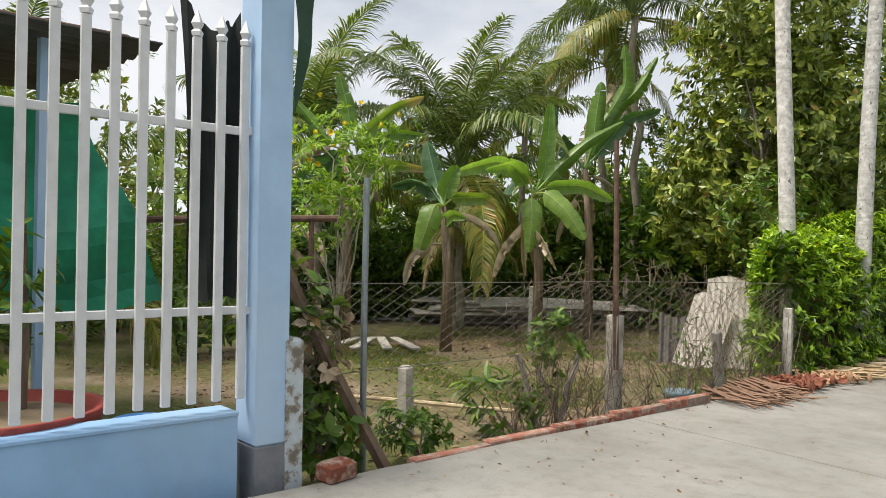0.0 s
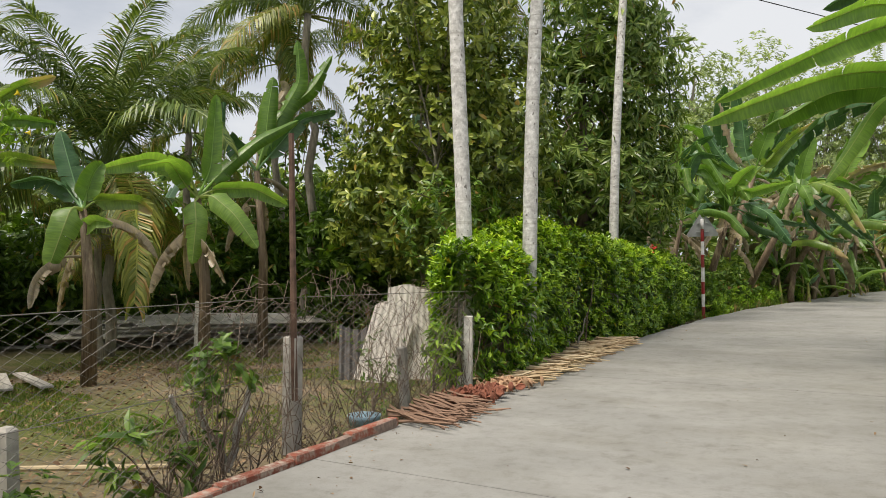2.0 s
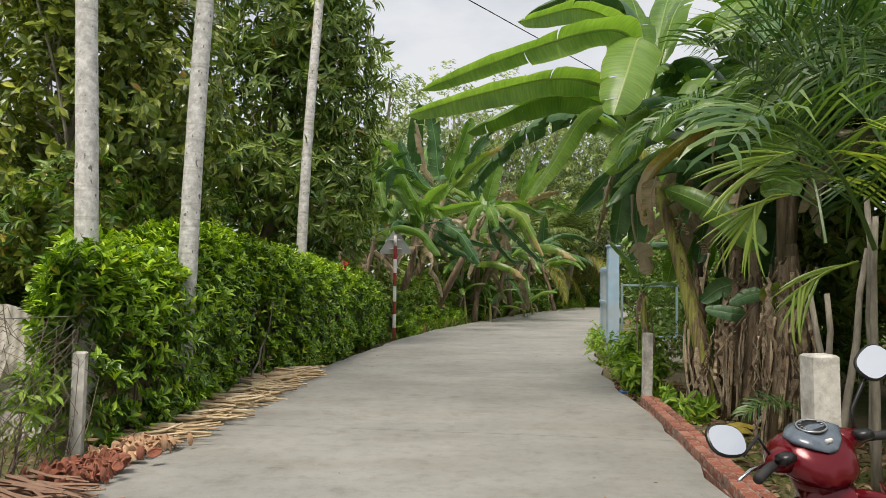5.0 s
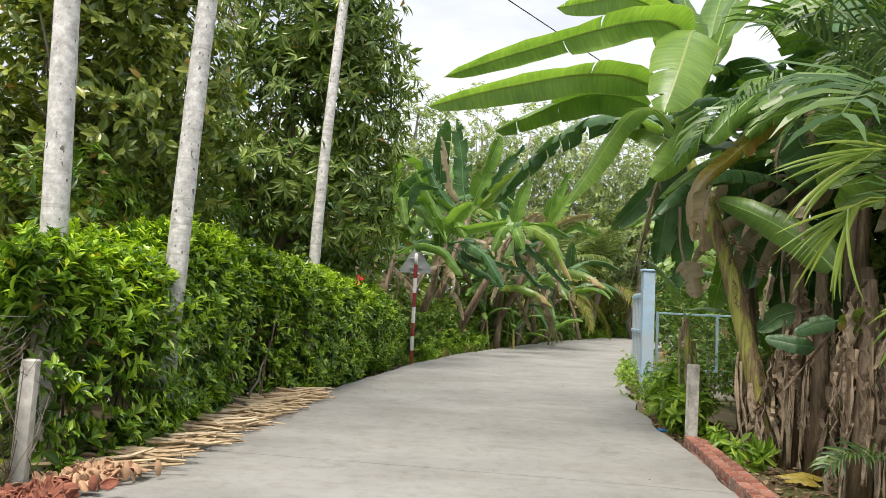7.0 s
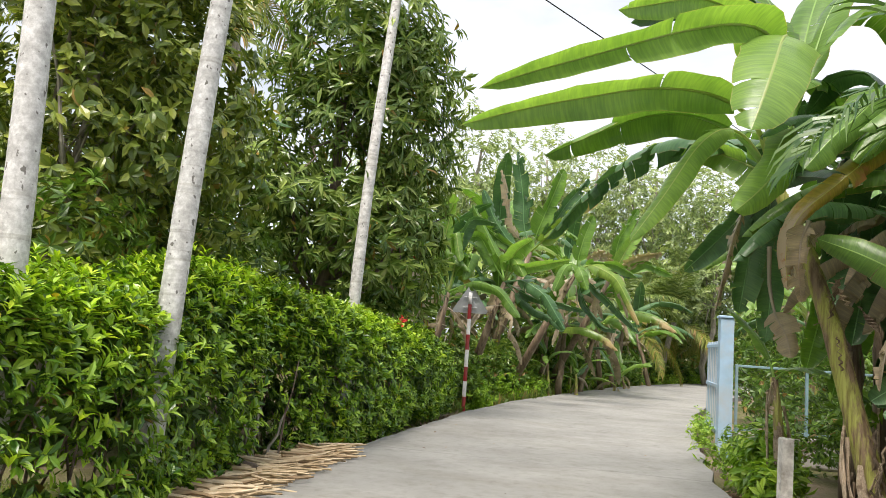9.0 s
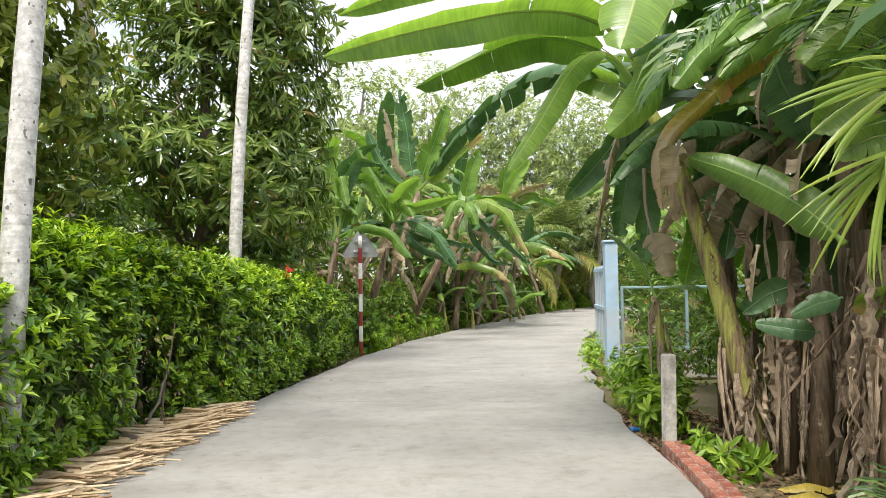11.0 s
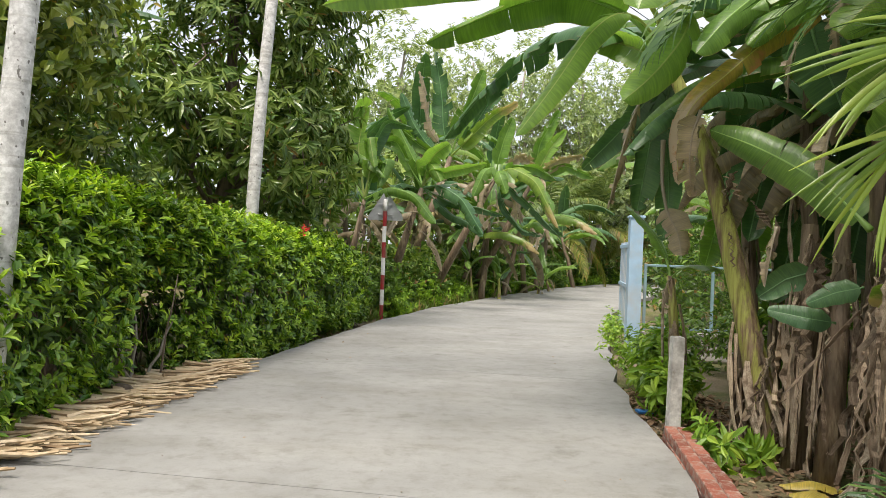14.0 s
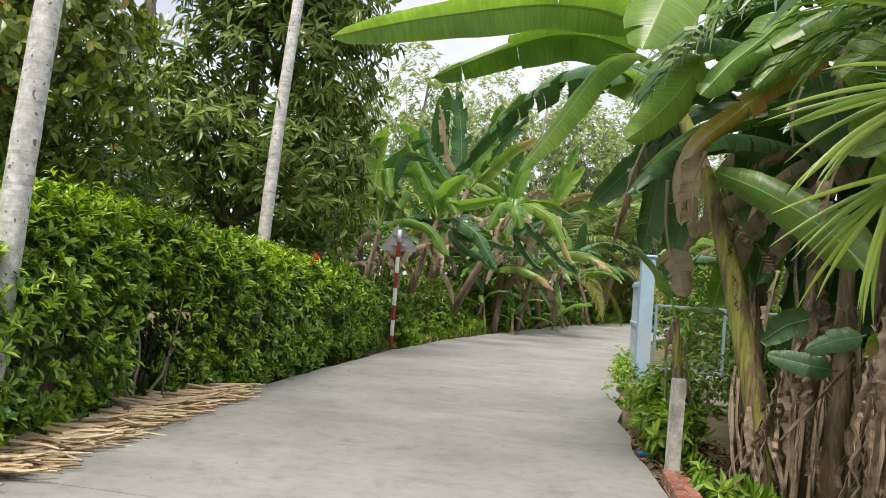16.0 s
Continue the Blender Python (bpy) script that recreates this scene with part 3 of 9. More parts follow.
# ---- palms ----
def frond_mesh(name, length, elev, droop, pairs, leaflet, width, hang, seed, v_angle=25):
    """A feather leaf that starts at the origin along +y."""
    r = np.random.default_rng(seed)
    n = 16
    s = np.linspace(0, 1, n)
    ang = np.radians(elev - droop * s ** 1.25)
    ds = length / (n - 1)
    P = np.zeros((n, 3))
    P[1:, 1] = np.cumsum(np.cos(ang[:-1]) * ds)
    P[1:, 2] = np.cumsum(np.sin(ang[:-1]) * ds)
    P[:, 0] = 0.05 * length * np.sin(s * 2.2 + seed)
    g = Geo()
    g.tube(P, np.linspace(0.022, 0.004, n) * length / 2.6, 5)
    V, T, Q, k = [], [], [], 0
    for u in np.linspace(0.16, 0.995, pairs):
        c = np.array([np.interp(u, s, P[:, j]) for j in range(3)])
        a = np.interp(u, s, ang)
        fwd = np.array([0, math.cos(a), math.sin(a)])
        upv = np.array([0, -math.sin(a), math.cos(a)])
        L = leaflet * (0.35 + 0.75 * math.sin(math.pi * min(1, 0.12 + 0.83 * u) ** 0.9)) * r.uniform(0.85, 1.1)
        for side in (-1, 1):
            if r.random() < 0.04:
                continue
            va = math.radians(v_angle + r.normal() * 9)
            out = np.array([side * math.cos(va), 0, 0]) + upv * math.sin(va)
            lean = 0.45 + 0.9 * u ** 2 + r.normal() * 0.07
            d0 = unit(out + fwd * lean)
            d1 = unit(d0 + np.array([0, 0, -hang * r.uniform(0.6, 1.4)]))
            d2 = unit(d1 + np.array([0, 0, -hang * r.uniform(0.9, 1.9)]))
            p0, p1 = c, c + d0 * L * 0.35
            p2 = p1 + d1 * L * 0.35
            p3 = p2 + d2 * L * 0.3
            w = unit(np.cross(d0, np.cross(fwd, d0) + 0.3 * upv)) * width * 0.5
            V += [p0 - w * 0.4, p0 + w * 0.4, p1 - w, p1 + w, p2 - w * 0.8, p2 + w * 0.8, p3]
            Q += [(k, k + 1, k + 3, k + 2), (k + 2, k + 3, k + 5, k + 4)]
            T += [(k + 4, k + 5, k + 6)]
            k += 7
    g.add(V, T, Q)
    return g.mesh(name)


COCO = [frond_mesh("frond", 3.6, e, d, 112, 0.74, 0.03, h * 1.3, i, 8) for i, (e, d, h) in enumerate([(78, 70, 0.35), (62, 95, 0.5), (45, 110, 0.6), (20, 95, 0.8), (-10, 70, 1.0), (85, 45, 0.3)])]
for _m in COCO:
    _m.materials.append(palm_leaf)
COCO_Y = COCO[4].copy()
COCO_Y.materials.clear()
COCO_Y.materials.append(palm_yellow)
ARECA = [frond_mesh("frond", 2.1, e, d, 30, 0.7, 0.026, h, 30 + i, 30) for i, (e, d, h) in enumerate([(70, 75, 0.25), (50, 95, 0.35), (25, 80, 0.45)])]
for _m in ARECA:
    _m.materials.append(areca_dark)


def aim(at, azimuth, tilt=0, size=1.0, roll=0):
    return Matrix.Translation(at) @ Matrix.Rotation(radians(azimuth), 4, "Z") @ Matrix.Rotation(radians(tilt), 4, "X") @ Matrix.Rotation(radians(roll), 4, "Y") @ Matrix.Scale(size, 4)


def coconut_palm(base, top, r0, size, seed, label, fronds=15, yellow=2, group="coconut palms", steep=1.35):
    r = np.random.default_rng(seed)
    root = thing("coconut_palm", base, label, "palm tree", group)
    P = limb(base, top, 0, r, 9, 0.03)
    g = Geo()
    g.tube(P, np.linspace(r0, r0 * 0.75, 9) * (1 + 0.05 * np.sin(np.arange(9) * 2)), 10)
    part("trunk", g, bark_grey, root, smooth=True)
    for i in range(fronds):
        a = 137.5 * i + r.uniform(-15, 15)
        k = min(4, int((i / fronds) ** steep * 5.2))
        k = 5 if i == 0 else k
        me = COCO_Y if i >= fronds - yellow else COCO[k]
        part("frond", me, palm_leaf, root, m=aim(top, a, r.uniform(-8, 8), size * r.uniform(0.85, 1.1)))
    return root


# ---- bananas ----
def blade_sides(g, Q, S, T, N, i0, width, torn, fold, r):
    """Both halves of a banana blade along the midrib Q: drooping, wavy at the margin, split along the side veins where torn."""
    n = len(Q)
    ds = float(np.linalg.norm(np.diff(Q, axis=0), axis=1).mean())
    cols = 5
    for sd in (-1, 1):
        strip, uv, tilt, ph = [], [], fold + r.normal() * 4, r.uniform(0, 6)
        droop, shift, reach = 0.0, 0.0, 1.0

        def row(i, hw):
            u = (i - i0) / (n - 1 - i0)
            wave = 6 * math.sin(i * 0.9 + ph) + 3 * math.sin(i * 2.3 + ph * 2)
            p = Q[i] + N[i] * 0.006
            out, tex = [p], [(0.5, u)]
            for c in range(1, cols):
                a = radians(tilt + wave * c / cols - (30 + 14 * torn) * (c / (cols - 1)) ** 1.3 - droop * (c / (cols - 1)))
                p = p + (sd * S[i] * math.cos(a) + N[i] * math.sin(a) + T[i] * (0.16 + shift)) * hw * reach / (cols - 1)
                out.append(p)
                tex.append((0.5 + 0.5 * sd * c / (cols - 1), u))
            return out, tex

        for i in range(i0, n):
            u = (i - i0) / (n - 1 - i0)
            hw = 0.5 * width * min(1.0, 0.25 + u / 0.16) ** 0.7 * max(0.0, 1 - u ** 5) ** 0.5 * (1 - 0.22 * u) * (1 + 0.04 * math.sin(9 * u + ph) + 0.025 * math.sin(23 * u + ph))
            o, t = row(i, hw)
            strip.append(o)
            uv.append(t)
            if i0 + 1 < i < n - 1 and r.random() < torn:
                leaf_strip(g, strip, uv, sd)
                droop, shift, reach = abs(r.normal()) * 55 * torn ** 0.5, r.uniform(0.03, 0.25) * ds / max(hw, 0.02) * 2.0, r.uniform(0.85, 1.0)
                o, t = row(i, hw)
                strip, uv = [o], [t]
        leaf_strip(g, strip, uv, sd)


def leaf_strip(g, strip, uv, side):
    m, c = len(strip), len(strip[0])
    if m < 2:
        return
    q = [(j * c + k, j * c + k + 1, (j + 1) * c + k + 1, (j + 1) * c + k)[::1 if side > 0 else -1] for j in range(m - 1) for k in range(c - 1)]
    g.add(np.array(strip).reshape(-1, 3), q, uv=np.array(uv).reshape(-1, 2))


def blade_mesh(name, length, width, elev, droop, torn, seed, fold=18, stalk=0.16, curl=0.0, power=1.15):
    """A banana leaf that starts at the origin along +y: stalk, midrib and a blade that may be torn."""
    r = np.random.default_rng(seed)
    n = 26
    s = np.linspace(0, 1, n)
    ang = np.radians(elev - droop * s ** power)
    ds = length / (n - 1)
    P = np.zeros((n, 3))
    P[1:, 1] = np.cumsum(np.cos(ang[:-1]) * ds)
    P[1:, 2] = np.cumsum(np.sin(ang[:-1]) * ds)
    P[:, 0] = curl * s ** 2 * length
    g = Geo()
    g.tube(P, np.interp(s, [0, stalk, stalk + 0.1, 1], [0.035, 0.022, 0.011, 0.003]) * length / 2.0, 6)
    T = np.stack([np.zeros(n), np.cos(ang), np.sin(ang)], 1)
    N = np.stack([np.zeros(n), -np.sin(ang), np.cos(ang)], 1)
    blade_sides(g, P, np.tile((1.0, 0, 0), (n, 1)), T, N, int(stalk * (n - 1)), width, torn, fold, r)
    return g.mesh(name, True)


BLADES = [blade_mesh("leaf", 2.0, 0.42, e, d, t, i, f) for i, (e, d, t, f) in enumerate([(80, 40, 0.12, 16), (66, 85, 0.3, 8), (52, 100, 0.45, 0), (38, 95, 0.55, -8), (70, 60, 0.2, 16), (25, 75, 0.6, -10)])]
DEADS = [blade_mesh("dead_leaf", 1.5, 0.42, e, d, t, 20 + i, f, 0.2) for i, (e, d, t, f) in enumerate([(20, 110, 0.6, -45), (-30, 60, 0.7, -55), (5, 95, 0.5, -60)])]
for _m in DEADS:
    _m.materials.append(banana_dry)
BLADE_SETS = {}
for _key, _mat in (("green", banana_green), ("dark", banana_dark), ("old", banana_old), ("lit", banana_lit)):
    BLADE_SETS[_key] = []
    for _b in BLADES:
        _c = _b.copy()
        _c.materials.append(_mat)
        BLADE_SETS[_key].append(_c)


def banana_plant(base, height, seed, label, size=1.0, leaves=9, dead=3, tones=("green", "green", "dark", "old"), lean=(0, 0), r0=0.10, group="banana plants", tilt=0, stem=None, order=(0, 4, 1, 1, 2, 2, 3, 3, 5, 5, 3, 5)):
    r = np.random.default_rng(seed)
    root = thing("banana_plant", base, label, "banana plant", group)
    top = (base[0] + lean[0], base[1] + lean[1], base[2] + height)
    P = limb(base, top, 0, r, 8, 0.03)
    g = Geo()
    g.tube(P, np.linspace(r0, r0 * 0.55, 8), 12)
    part("pseudostem", g, stem or banana_stem, root, smooth=True)
    for i in range(leaves):
        a = 137.5 * i + r.uniform(-20, 20)
        k = order[min(i, 11)]
        tone = tones[int(r.integers(len(tones)))] if i > 1 else tones[0]
        m = aim((top[0], top[1], top[2] - 0.04 * i), a, r.uniform(-7, 7) + tilt, size * r.uniform(0.8, 1.12), r.uniform(-25, 25))
        part("leaf", BLADE_SETS[tone][k], banana_green, root, m=m)
    for i in range(dead):
        a = r.uniform(0, 360)
        m = aim((top[0], top[1], top[2] - 0.15 - 0.12 * i), a, r.uniform(-10, 10), size * r.uniform(0.7, 1.0), r.uniform(-30, 30))
        part("dead_leaf", DEADS[i % 3], banana_dead, root, "dry brown hanging leaf", m=m)
    return root


def reach_leaf(root, a, b, width, bend, torn, seed, material, fold=15, roll=0, label="", stalk=0.24, name="leaf"):
    """A banana leaf from the point a to the point b: the stalk rises, then the blade arches over by bend degrees."""
    a, b = np.array(a, float), np.array(b, float)
    d = b - a
    h = math.hypot(d[0], d[1])
    want, chord = math.atan2(d[2], h), float(np.linalg.norm(d))
    s = np.linspace(0, 1, 26)[:-1]
    elev, droop = math.degrees(want) + bend, 2.2 * bend
    for _ in range(4):
        ang = np.radians(elev - droop * s ** 0.6)
        ey, ez = np.cos(ang).mean(), np.sin(ang).mean()
        elev += math.degrees(want - math.atan2(ez, ey))
    L = chord / math.hypot(ey, ez)
    me = blade_mesh(name, L, width, elev, droop, torn, seed, fold, stalk, 0.0, 0.6)
    me.materials.append(material)
    az = math.degrees(math.atan2(-d[0], d[1]))
    return part(name, me, material, root, label, m=aim(a, az, 0, 1, roll))


def path_leaf(root, pts, width, torn, seed, material, stalk=0.3, fold=14, side=None, roll=0, name="leaf", label=""):
    """A banana leaf whose stalk and midrib run through the points; side is the direction of its width."""
    r = np.random.default_rng(seed)
    A = np.array(pts, float)
    d = np.concatenate([[0], np.cumsum(np.linalg.norm(np.diff(A, axis=0), axis=1))])
    n = 30
    s = np.linspace(0, 1, n)
    Q = np.stack([np.interp(s * d[-1], d, A[:, j]) for j in range(3)], 1)
    for _ in range(6):
        Q[1:-1] = 0.25 * Q[:-2] + 0.5 * Q[1:-1] + 0.25 * Q[2:]
    o = Q[0].copy()
    T = np.gradient(Q, axis=0)
    T /= np.linalg.norm(T, axis=1)[:, None]
    S = np.array([side if side else np.cross(t, (0, 0, 1)) for t in T], float)
    S -= T * (S * T).sum(1)[:, None]
    S /= np.linalg.norm(S, axis=1)[:, None] + 1e-9
    N = np.cross(S, T)
    N *= np.sign(N[:, 2].mean() + 1e-9)
    ca, sa = math.cos(radians(roll)), math.sin(radians(roll))
    S, N = S * ca + N * sa, N * ca - S * sa
    g = Geo()
    g.tube(Q, np.interp(s, [0, stalk, min(0.95, stalk + 0.12), 1], [0.036, 0.02, 0.011, 0.003]) * min(1.0, (width / 0.5) ** 1.5 + 0.1), 6)
    blade_sides(g, Q, S, T, N, int(stalk * (n - 1)), width, torn, fold, r)
    return part(name, g, material, root, label, smooth=True)


# ---- ground and road ----
LEFT = [(-9, -3.1), (-3, -2.55), (0, -2.42), (2, -2.38), (4.5, -2.3), (7, -2.25), (9.5, -2.15), (12, -1.9), (15, -1.56), (18, -1.22), (21.5, -0.6), (25, 0.3), (29, 1.4), (33, 2.6), (38, 4.4), (43, 6.6), (50, 10.8), (58, 16.5), (70, 26)]
RIGHT = [(-9, 1.5), (-3, 1.8), (0, 1.85), (3, 1.9), (6, 2.02), (8, 2.2), (9.5, 2.3), (11, 2.28), (13, 2.42), (15.2, 2.7), (19, 3.25), (23, 3.95), (29, 5.6), (33, 7.0), (38, 9.0), (43, 11.4), (50, 15.6), (58, 21.5), (70, 31)]


def edge(line, y):
    return float(np.interp(y, [p[0] for p in line], [p[1] for p in line]))


def ground_z(x, y):
    w = 0.035 * math.sin(x * 0.9 + 1.3 * math.sin(y * 0.5)) + 0.02 * math.sin(y * 1.7 + x * 0.6)
    return -0.13 + w


def spaced(a, b, lo, hi, step):
    out = list(np.arange(lo, hi, step))
    k, far = step, hi
    while far < b:
        out.append(far)
        k *= 1.5
        far += k
    k, far = step, lo - step
    while far > a:
        out.append(far)
        k *= 1.5
        far -= k
    return np.array(sorted(out + [a, b]))


gx, gy = spaced(-900, 900, -14, 12, 0.5), spaced(-900, 1500, -8, 30, 0.5)
GV = [(x, y, ground_z(x, y)) for y in gy for x in gx]
GQ = [(j * len(gx) + i, j * len(gx) + i + 1, (j + 1) * len(gx) + i + 1, (j + 1) * len(gx) + i) for j in range(len(gy) - 1) for i in range(len(gx) - 1)]
ground = single("ground", Geo().add(GV, GQ), soil, "bare brown garden soil with moss and dry leaf litter", "ground", kind="structure", smooth=True)

road = thing("road", (0, 0, -0.14), "pale grey weathered concrete lane in cast slabs", "road", kind="structure")
JOINTS = [-9.9, -5.6, -1.1, 3.4, 7.95, 12.5, 17.0, 21.5, 26, 30.5, 35, 40, 46, 53, 61, 70]
for j0, j1 in zip(JOINTS[:-1], JOINTS[1:]):
    ys = np.linspace(j0 + 0.005, j1 - 0.005, 12)
    skew = -0.10
    rows = []
    for k, y in enumerate(ys):
        wl_, wr_ = (0.02 * math.sin(y * 5.1) + 0.015 * math.sin(y * 13.7)), (0.03 * math.sin(y * 4.3 + 1) + 0.02 * math.sin(y * 11.9))
        xl, xr = edge(LEFT, y) + wl_, edge(RIGHT, y) + wr_
        rows.append([(x, y + skew * (x - xl), 0.004 * math.sin(y * 0.9 + x)) for x in np.linspace(xl, xr, 7)])
    V = np.array(rows)
    m = V.shape[0] * V.shape[1]
    top = V.reshape(-1, 3)
    low = top - np.array([0, 0, 0.2])
    q = [(a * 7 + b, a * 7 + b + 1, a * 7 + b + 8, a * 7 + b + 7) for a in range(11) for b in range(6)]
    rim = []
    for a in range(11):
        rim += [(a * 7, a * 7 + 7, m + a * 7 + 7, m + a * 7), (a * 7 + 13, a * 7 + 6, m + a * 7 + 6, m + a * 7 + 13)]
    for b in range(6):
        rim += [(b + 1, b, m + b, m + b + 1), (77 + b, 77 + b + 1, m + 77 + b + 1, m + 77 + b)]
    part("slab", Geo().add(np.concatenate([top, low]), q, rim), road_concrete, road)


# ---- hedge ----
def hedge(name, spine, half, height, density, seed, label):
    """A clipped hedge along spine points (x, y), with shoots on its front, top and back."""
    r = np.random.default_rng(seed)
    S = np.array(spine, float)
    seg = np.linalg.norm(np.diff(S, axis=0), axis=1)
    total = seg.sum()
    root = thing(name, (S[0, 0], S[0, 1], -0.12), label, "hedge")

    cum = np.concatenate([[0], np.cumsum(seg)])

    def surface(n, inset):
        u = r.uniform(-0.12, total + 0.12, n)
        i = np.clip(np.searchsorted(cum, u) - 1, 0, len(seg) - 1)
        t = (u - cum[i]) / seg[i]
        c = S[i] + (S[i + 1] - S[i]) * t[:, None]
        d = (S[i + 1] - S[i]) / seg[i][:, None]
        nrm = np.stack([d[:, 1], -d[:, 0]], 1)
        h = np.interp(u / total, np.linspace(0, 1, len(height)), height)
        near_end = np.clip(np.minimum(u + 0.15, total + 0.15 - u) / 0.42, 0, 1)
        close = np.sqrt(np.clip(1 - (1 - near_end) ** 2, 0, 1))
        ph = r.uniform(-0.95, math.pi + 0.5, n)
        cx, sz = np.cos(ph), np.sin(ph)
        lump = 1 + 0.10 * waves(np.stack([u, ph * 0.5, u * 0], 1), 2.6, seed + 2) + 0.05 * waves(np.stack([u, ph * 0.6, u * 0], 1), 7.0, seed + 3)
        x = half * np.clip(0.5 + u * 0.4, 0.3, 1) * (0.5 + 0.5 * close) * lump * np.sign(cx) * abs(cx) ** 0.72 - inset * cx
        z = 0.46 * h + 0.54 * h * lump * np.sign(sz) * abs(sz) ** 0.72 - inset * sz
        P = np.stack([c[:, 0] + nrm[:, 0] * x, c[:, 1] + nrm[:, 1] * x, z - 0.1], 1) + r.normal(size=(n, 3)) * 0.045
        o = np.stack([nrm[:, 0] * cx, nrm[:, 1] * cx, 0.55 + 0.8 * np.clip(sz, 0, 1)], 1)
        opening = (((P - np.array([-2.25, 10.36, 0.15])) / np.array([0.42, 0.40, 0.66])) ** 2).sum(1)
        ok = (opening > 1) & (P[:, 2] > -0.08)
        return P[ok], (o + r.normal(size=o.shape) * 0.35)[ok]

    area = total * 3.6
    P, o = surface(int(area * density * 1.25), 0.0)
    part("foliage", spread_mesh("foliage", [whorls(r, P, o, 8, 0.10, 0.043, -0.15)]), hedge_leaf, root)
    P2, o2 = surface(int(area * density * 0.6), -0.04)
    keep = (P2[:, 2] > r.uniform(0.75, 1.7, len(P2))) | (r.uniform(size=len(o2)) < 0.22)
    part("new_growth", spread_mesh("new_growth", [whorls(r, P2[keep] + np.array([0, 0, 0.04]), o2[keep] + np.array([0, 0, 0.7]), 6, 0.085, 0.03, -0.2)]), hedge_shoot, root, "bright yellow-green young shoots")
    # Inner leaves use the darker shrub green, so inner shade is in the colour.
    P3, o3 = surface(int(area * density * 0.7), 0.17)
    part("inner_foliage", spread_mesh("inner_foliage", [whorls(r, P3, o3, 7, 0.13, 0.06, 0.1, LEAF2)]), shrub_leaf, root)
    g = Geo()
    for u in np.arange(0.1, total, 0.16):
        i = min(len(seg) - 1, int(np.searchsorted(np.cumsum(seg), u)))
        t = (u - (np.cumsum(seg)[i] - seg[i])) / seg[i]
        c = S[i] + (S[i + 1] - S[i]) * t + r.normal(size=2) * 0.13
        tip = (c[0] + r.normal() * 0.22, c[1] + r.normal() * 0.22, r.uniform(0.8, 1.25))
        g.tube(limb((c[0], c[1], -0.15), tip, 0, r, 5, 0.1), np.linspace(0.014, 0.005, 5), 5)
    part("stem_mass", g, twig, root, kind="stuff")
    return root


hedge_row = hedge("hedge", [(-2.62, 6.72), (-2.85, 8.0), (-2.85, 10.05)], 0.62, [1.55, 1.7, 1.9, 1.85], 118, 3, "dense glossy green clipped hedge beside the lane")
hedge_row2 = hedge("hedge", [(-2.7, 10.6), (-2.5, 13.0), (-2.3, 15.5), (-2.15, 18.6)], 0.6, [1.85, 1.85, 1.75, 1.55, 1.35], 115, 4, "long green clipped hedge with pale new shoots")


# ---- areca trunks ----
def areca(base, top, r0, seed, label):
    r = np.random.default_rng(seed)
    root = thing("areca_palm", base, label, "palm tree", "areca palms by the hedge")
    n = 46
    t = np.linspace(0, 1, n)
    P = np.array(base)[None] + (np.array(top) - np.array(base))[None] * t[:, None]
    P[:, 0] += 0.05 * np.sin(t * 5 + seed)
    P[:, 1] += 0.05 * np.cos(t * 4 + seed)
    rad = r0 * (1 - 0.25 * t) * (1 + 0.025 * (np.arange(n) % 4 == 0))
    rad[0] *= 1.3
    part("trunk", Geo().tube(P, rad, 14), areca_bark, root, smooth=True)
    g = Geo()
    d = unit(np.array(top) - np.array(base))
    g.tube([np.array(top) - d * 0.1, np.array(top) + d * 0.4, np.array(top) + d * 0.8], [r0 * 0.95, r0 * 1.05, r0 * 0.5], 12)
    part("crownshaft", g, banana_green, root, "smooth green crownshaft", smooth=True)
    tip = np.array(top) + d * 0.75
    for i in range(8):
        part("frond", ARECA[i % 3], areca_dark, root, m=aim(tip, 137.5 * i, r.uniform(-6, 6), r.uniform(0.85, 1.05)))
    return root


areca((-2.76, 7.0, -0.12), (-2.86, 7.25, 8.2), 0.098, 1, "areca palm with a pale whitish ringed trunk")
areca((-2.43, 8.22, -0.12), (-2.22, 9.1, 8.6), 0.10, 2, "leaning areca palm with a grey spotted trunk")
areca((-2.5, 13.8, -0.12), (-2.3, 14.5, 9.3), 0.095, 3, "slender areca palm with a white trunk")

# ---- trees on the garden side ----
leafy_tree("fruit_tree", (-4.3, 9.6, -0.12), (-4.4, 9.9, 4.9), 0.07,
           [(-4.5, 9.9, 3.3, 1.35, 1.3, 2.1), (-4.2, 9.6, 5.3, 1.1, 1.1, 1.3), (-5.2, 9.7, 2.4, 1.0, 1.0, 1.1), (-3.5, 10.2, 3.6, 0.9, 1.0, 1.6), (-4.2, 9.9, 1.6, 0.9, 0.8, 0.6)],
           2000, 9, 0.155, 0.072, 0.25, broad_leaf, "tall leafy fruit tree with broad yellowing green leaves", 11, bark_grey, 0.15)
leafy_tree("fruit_tree", (-5.0, 10.3, -0.12), (-5.0, 10.4, 4.2), 0.05,
           [(-5.2, 11.6, 4.4, 1.5, 1.2, 2.0), (-6.2, 12.0, 2.6, 1.2, 1.0, 1.4)],
           900, 9, 0.155, 0.07, 0.3, broad_leaf, "leafy tree with thin pale stems in the garden", 12, bark_grey, 0.3)
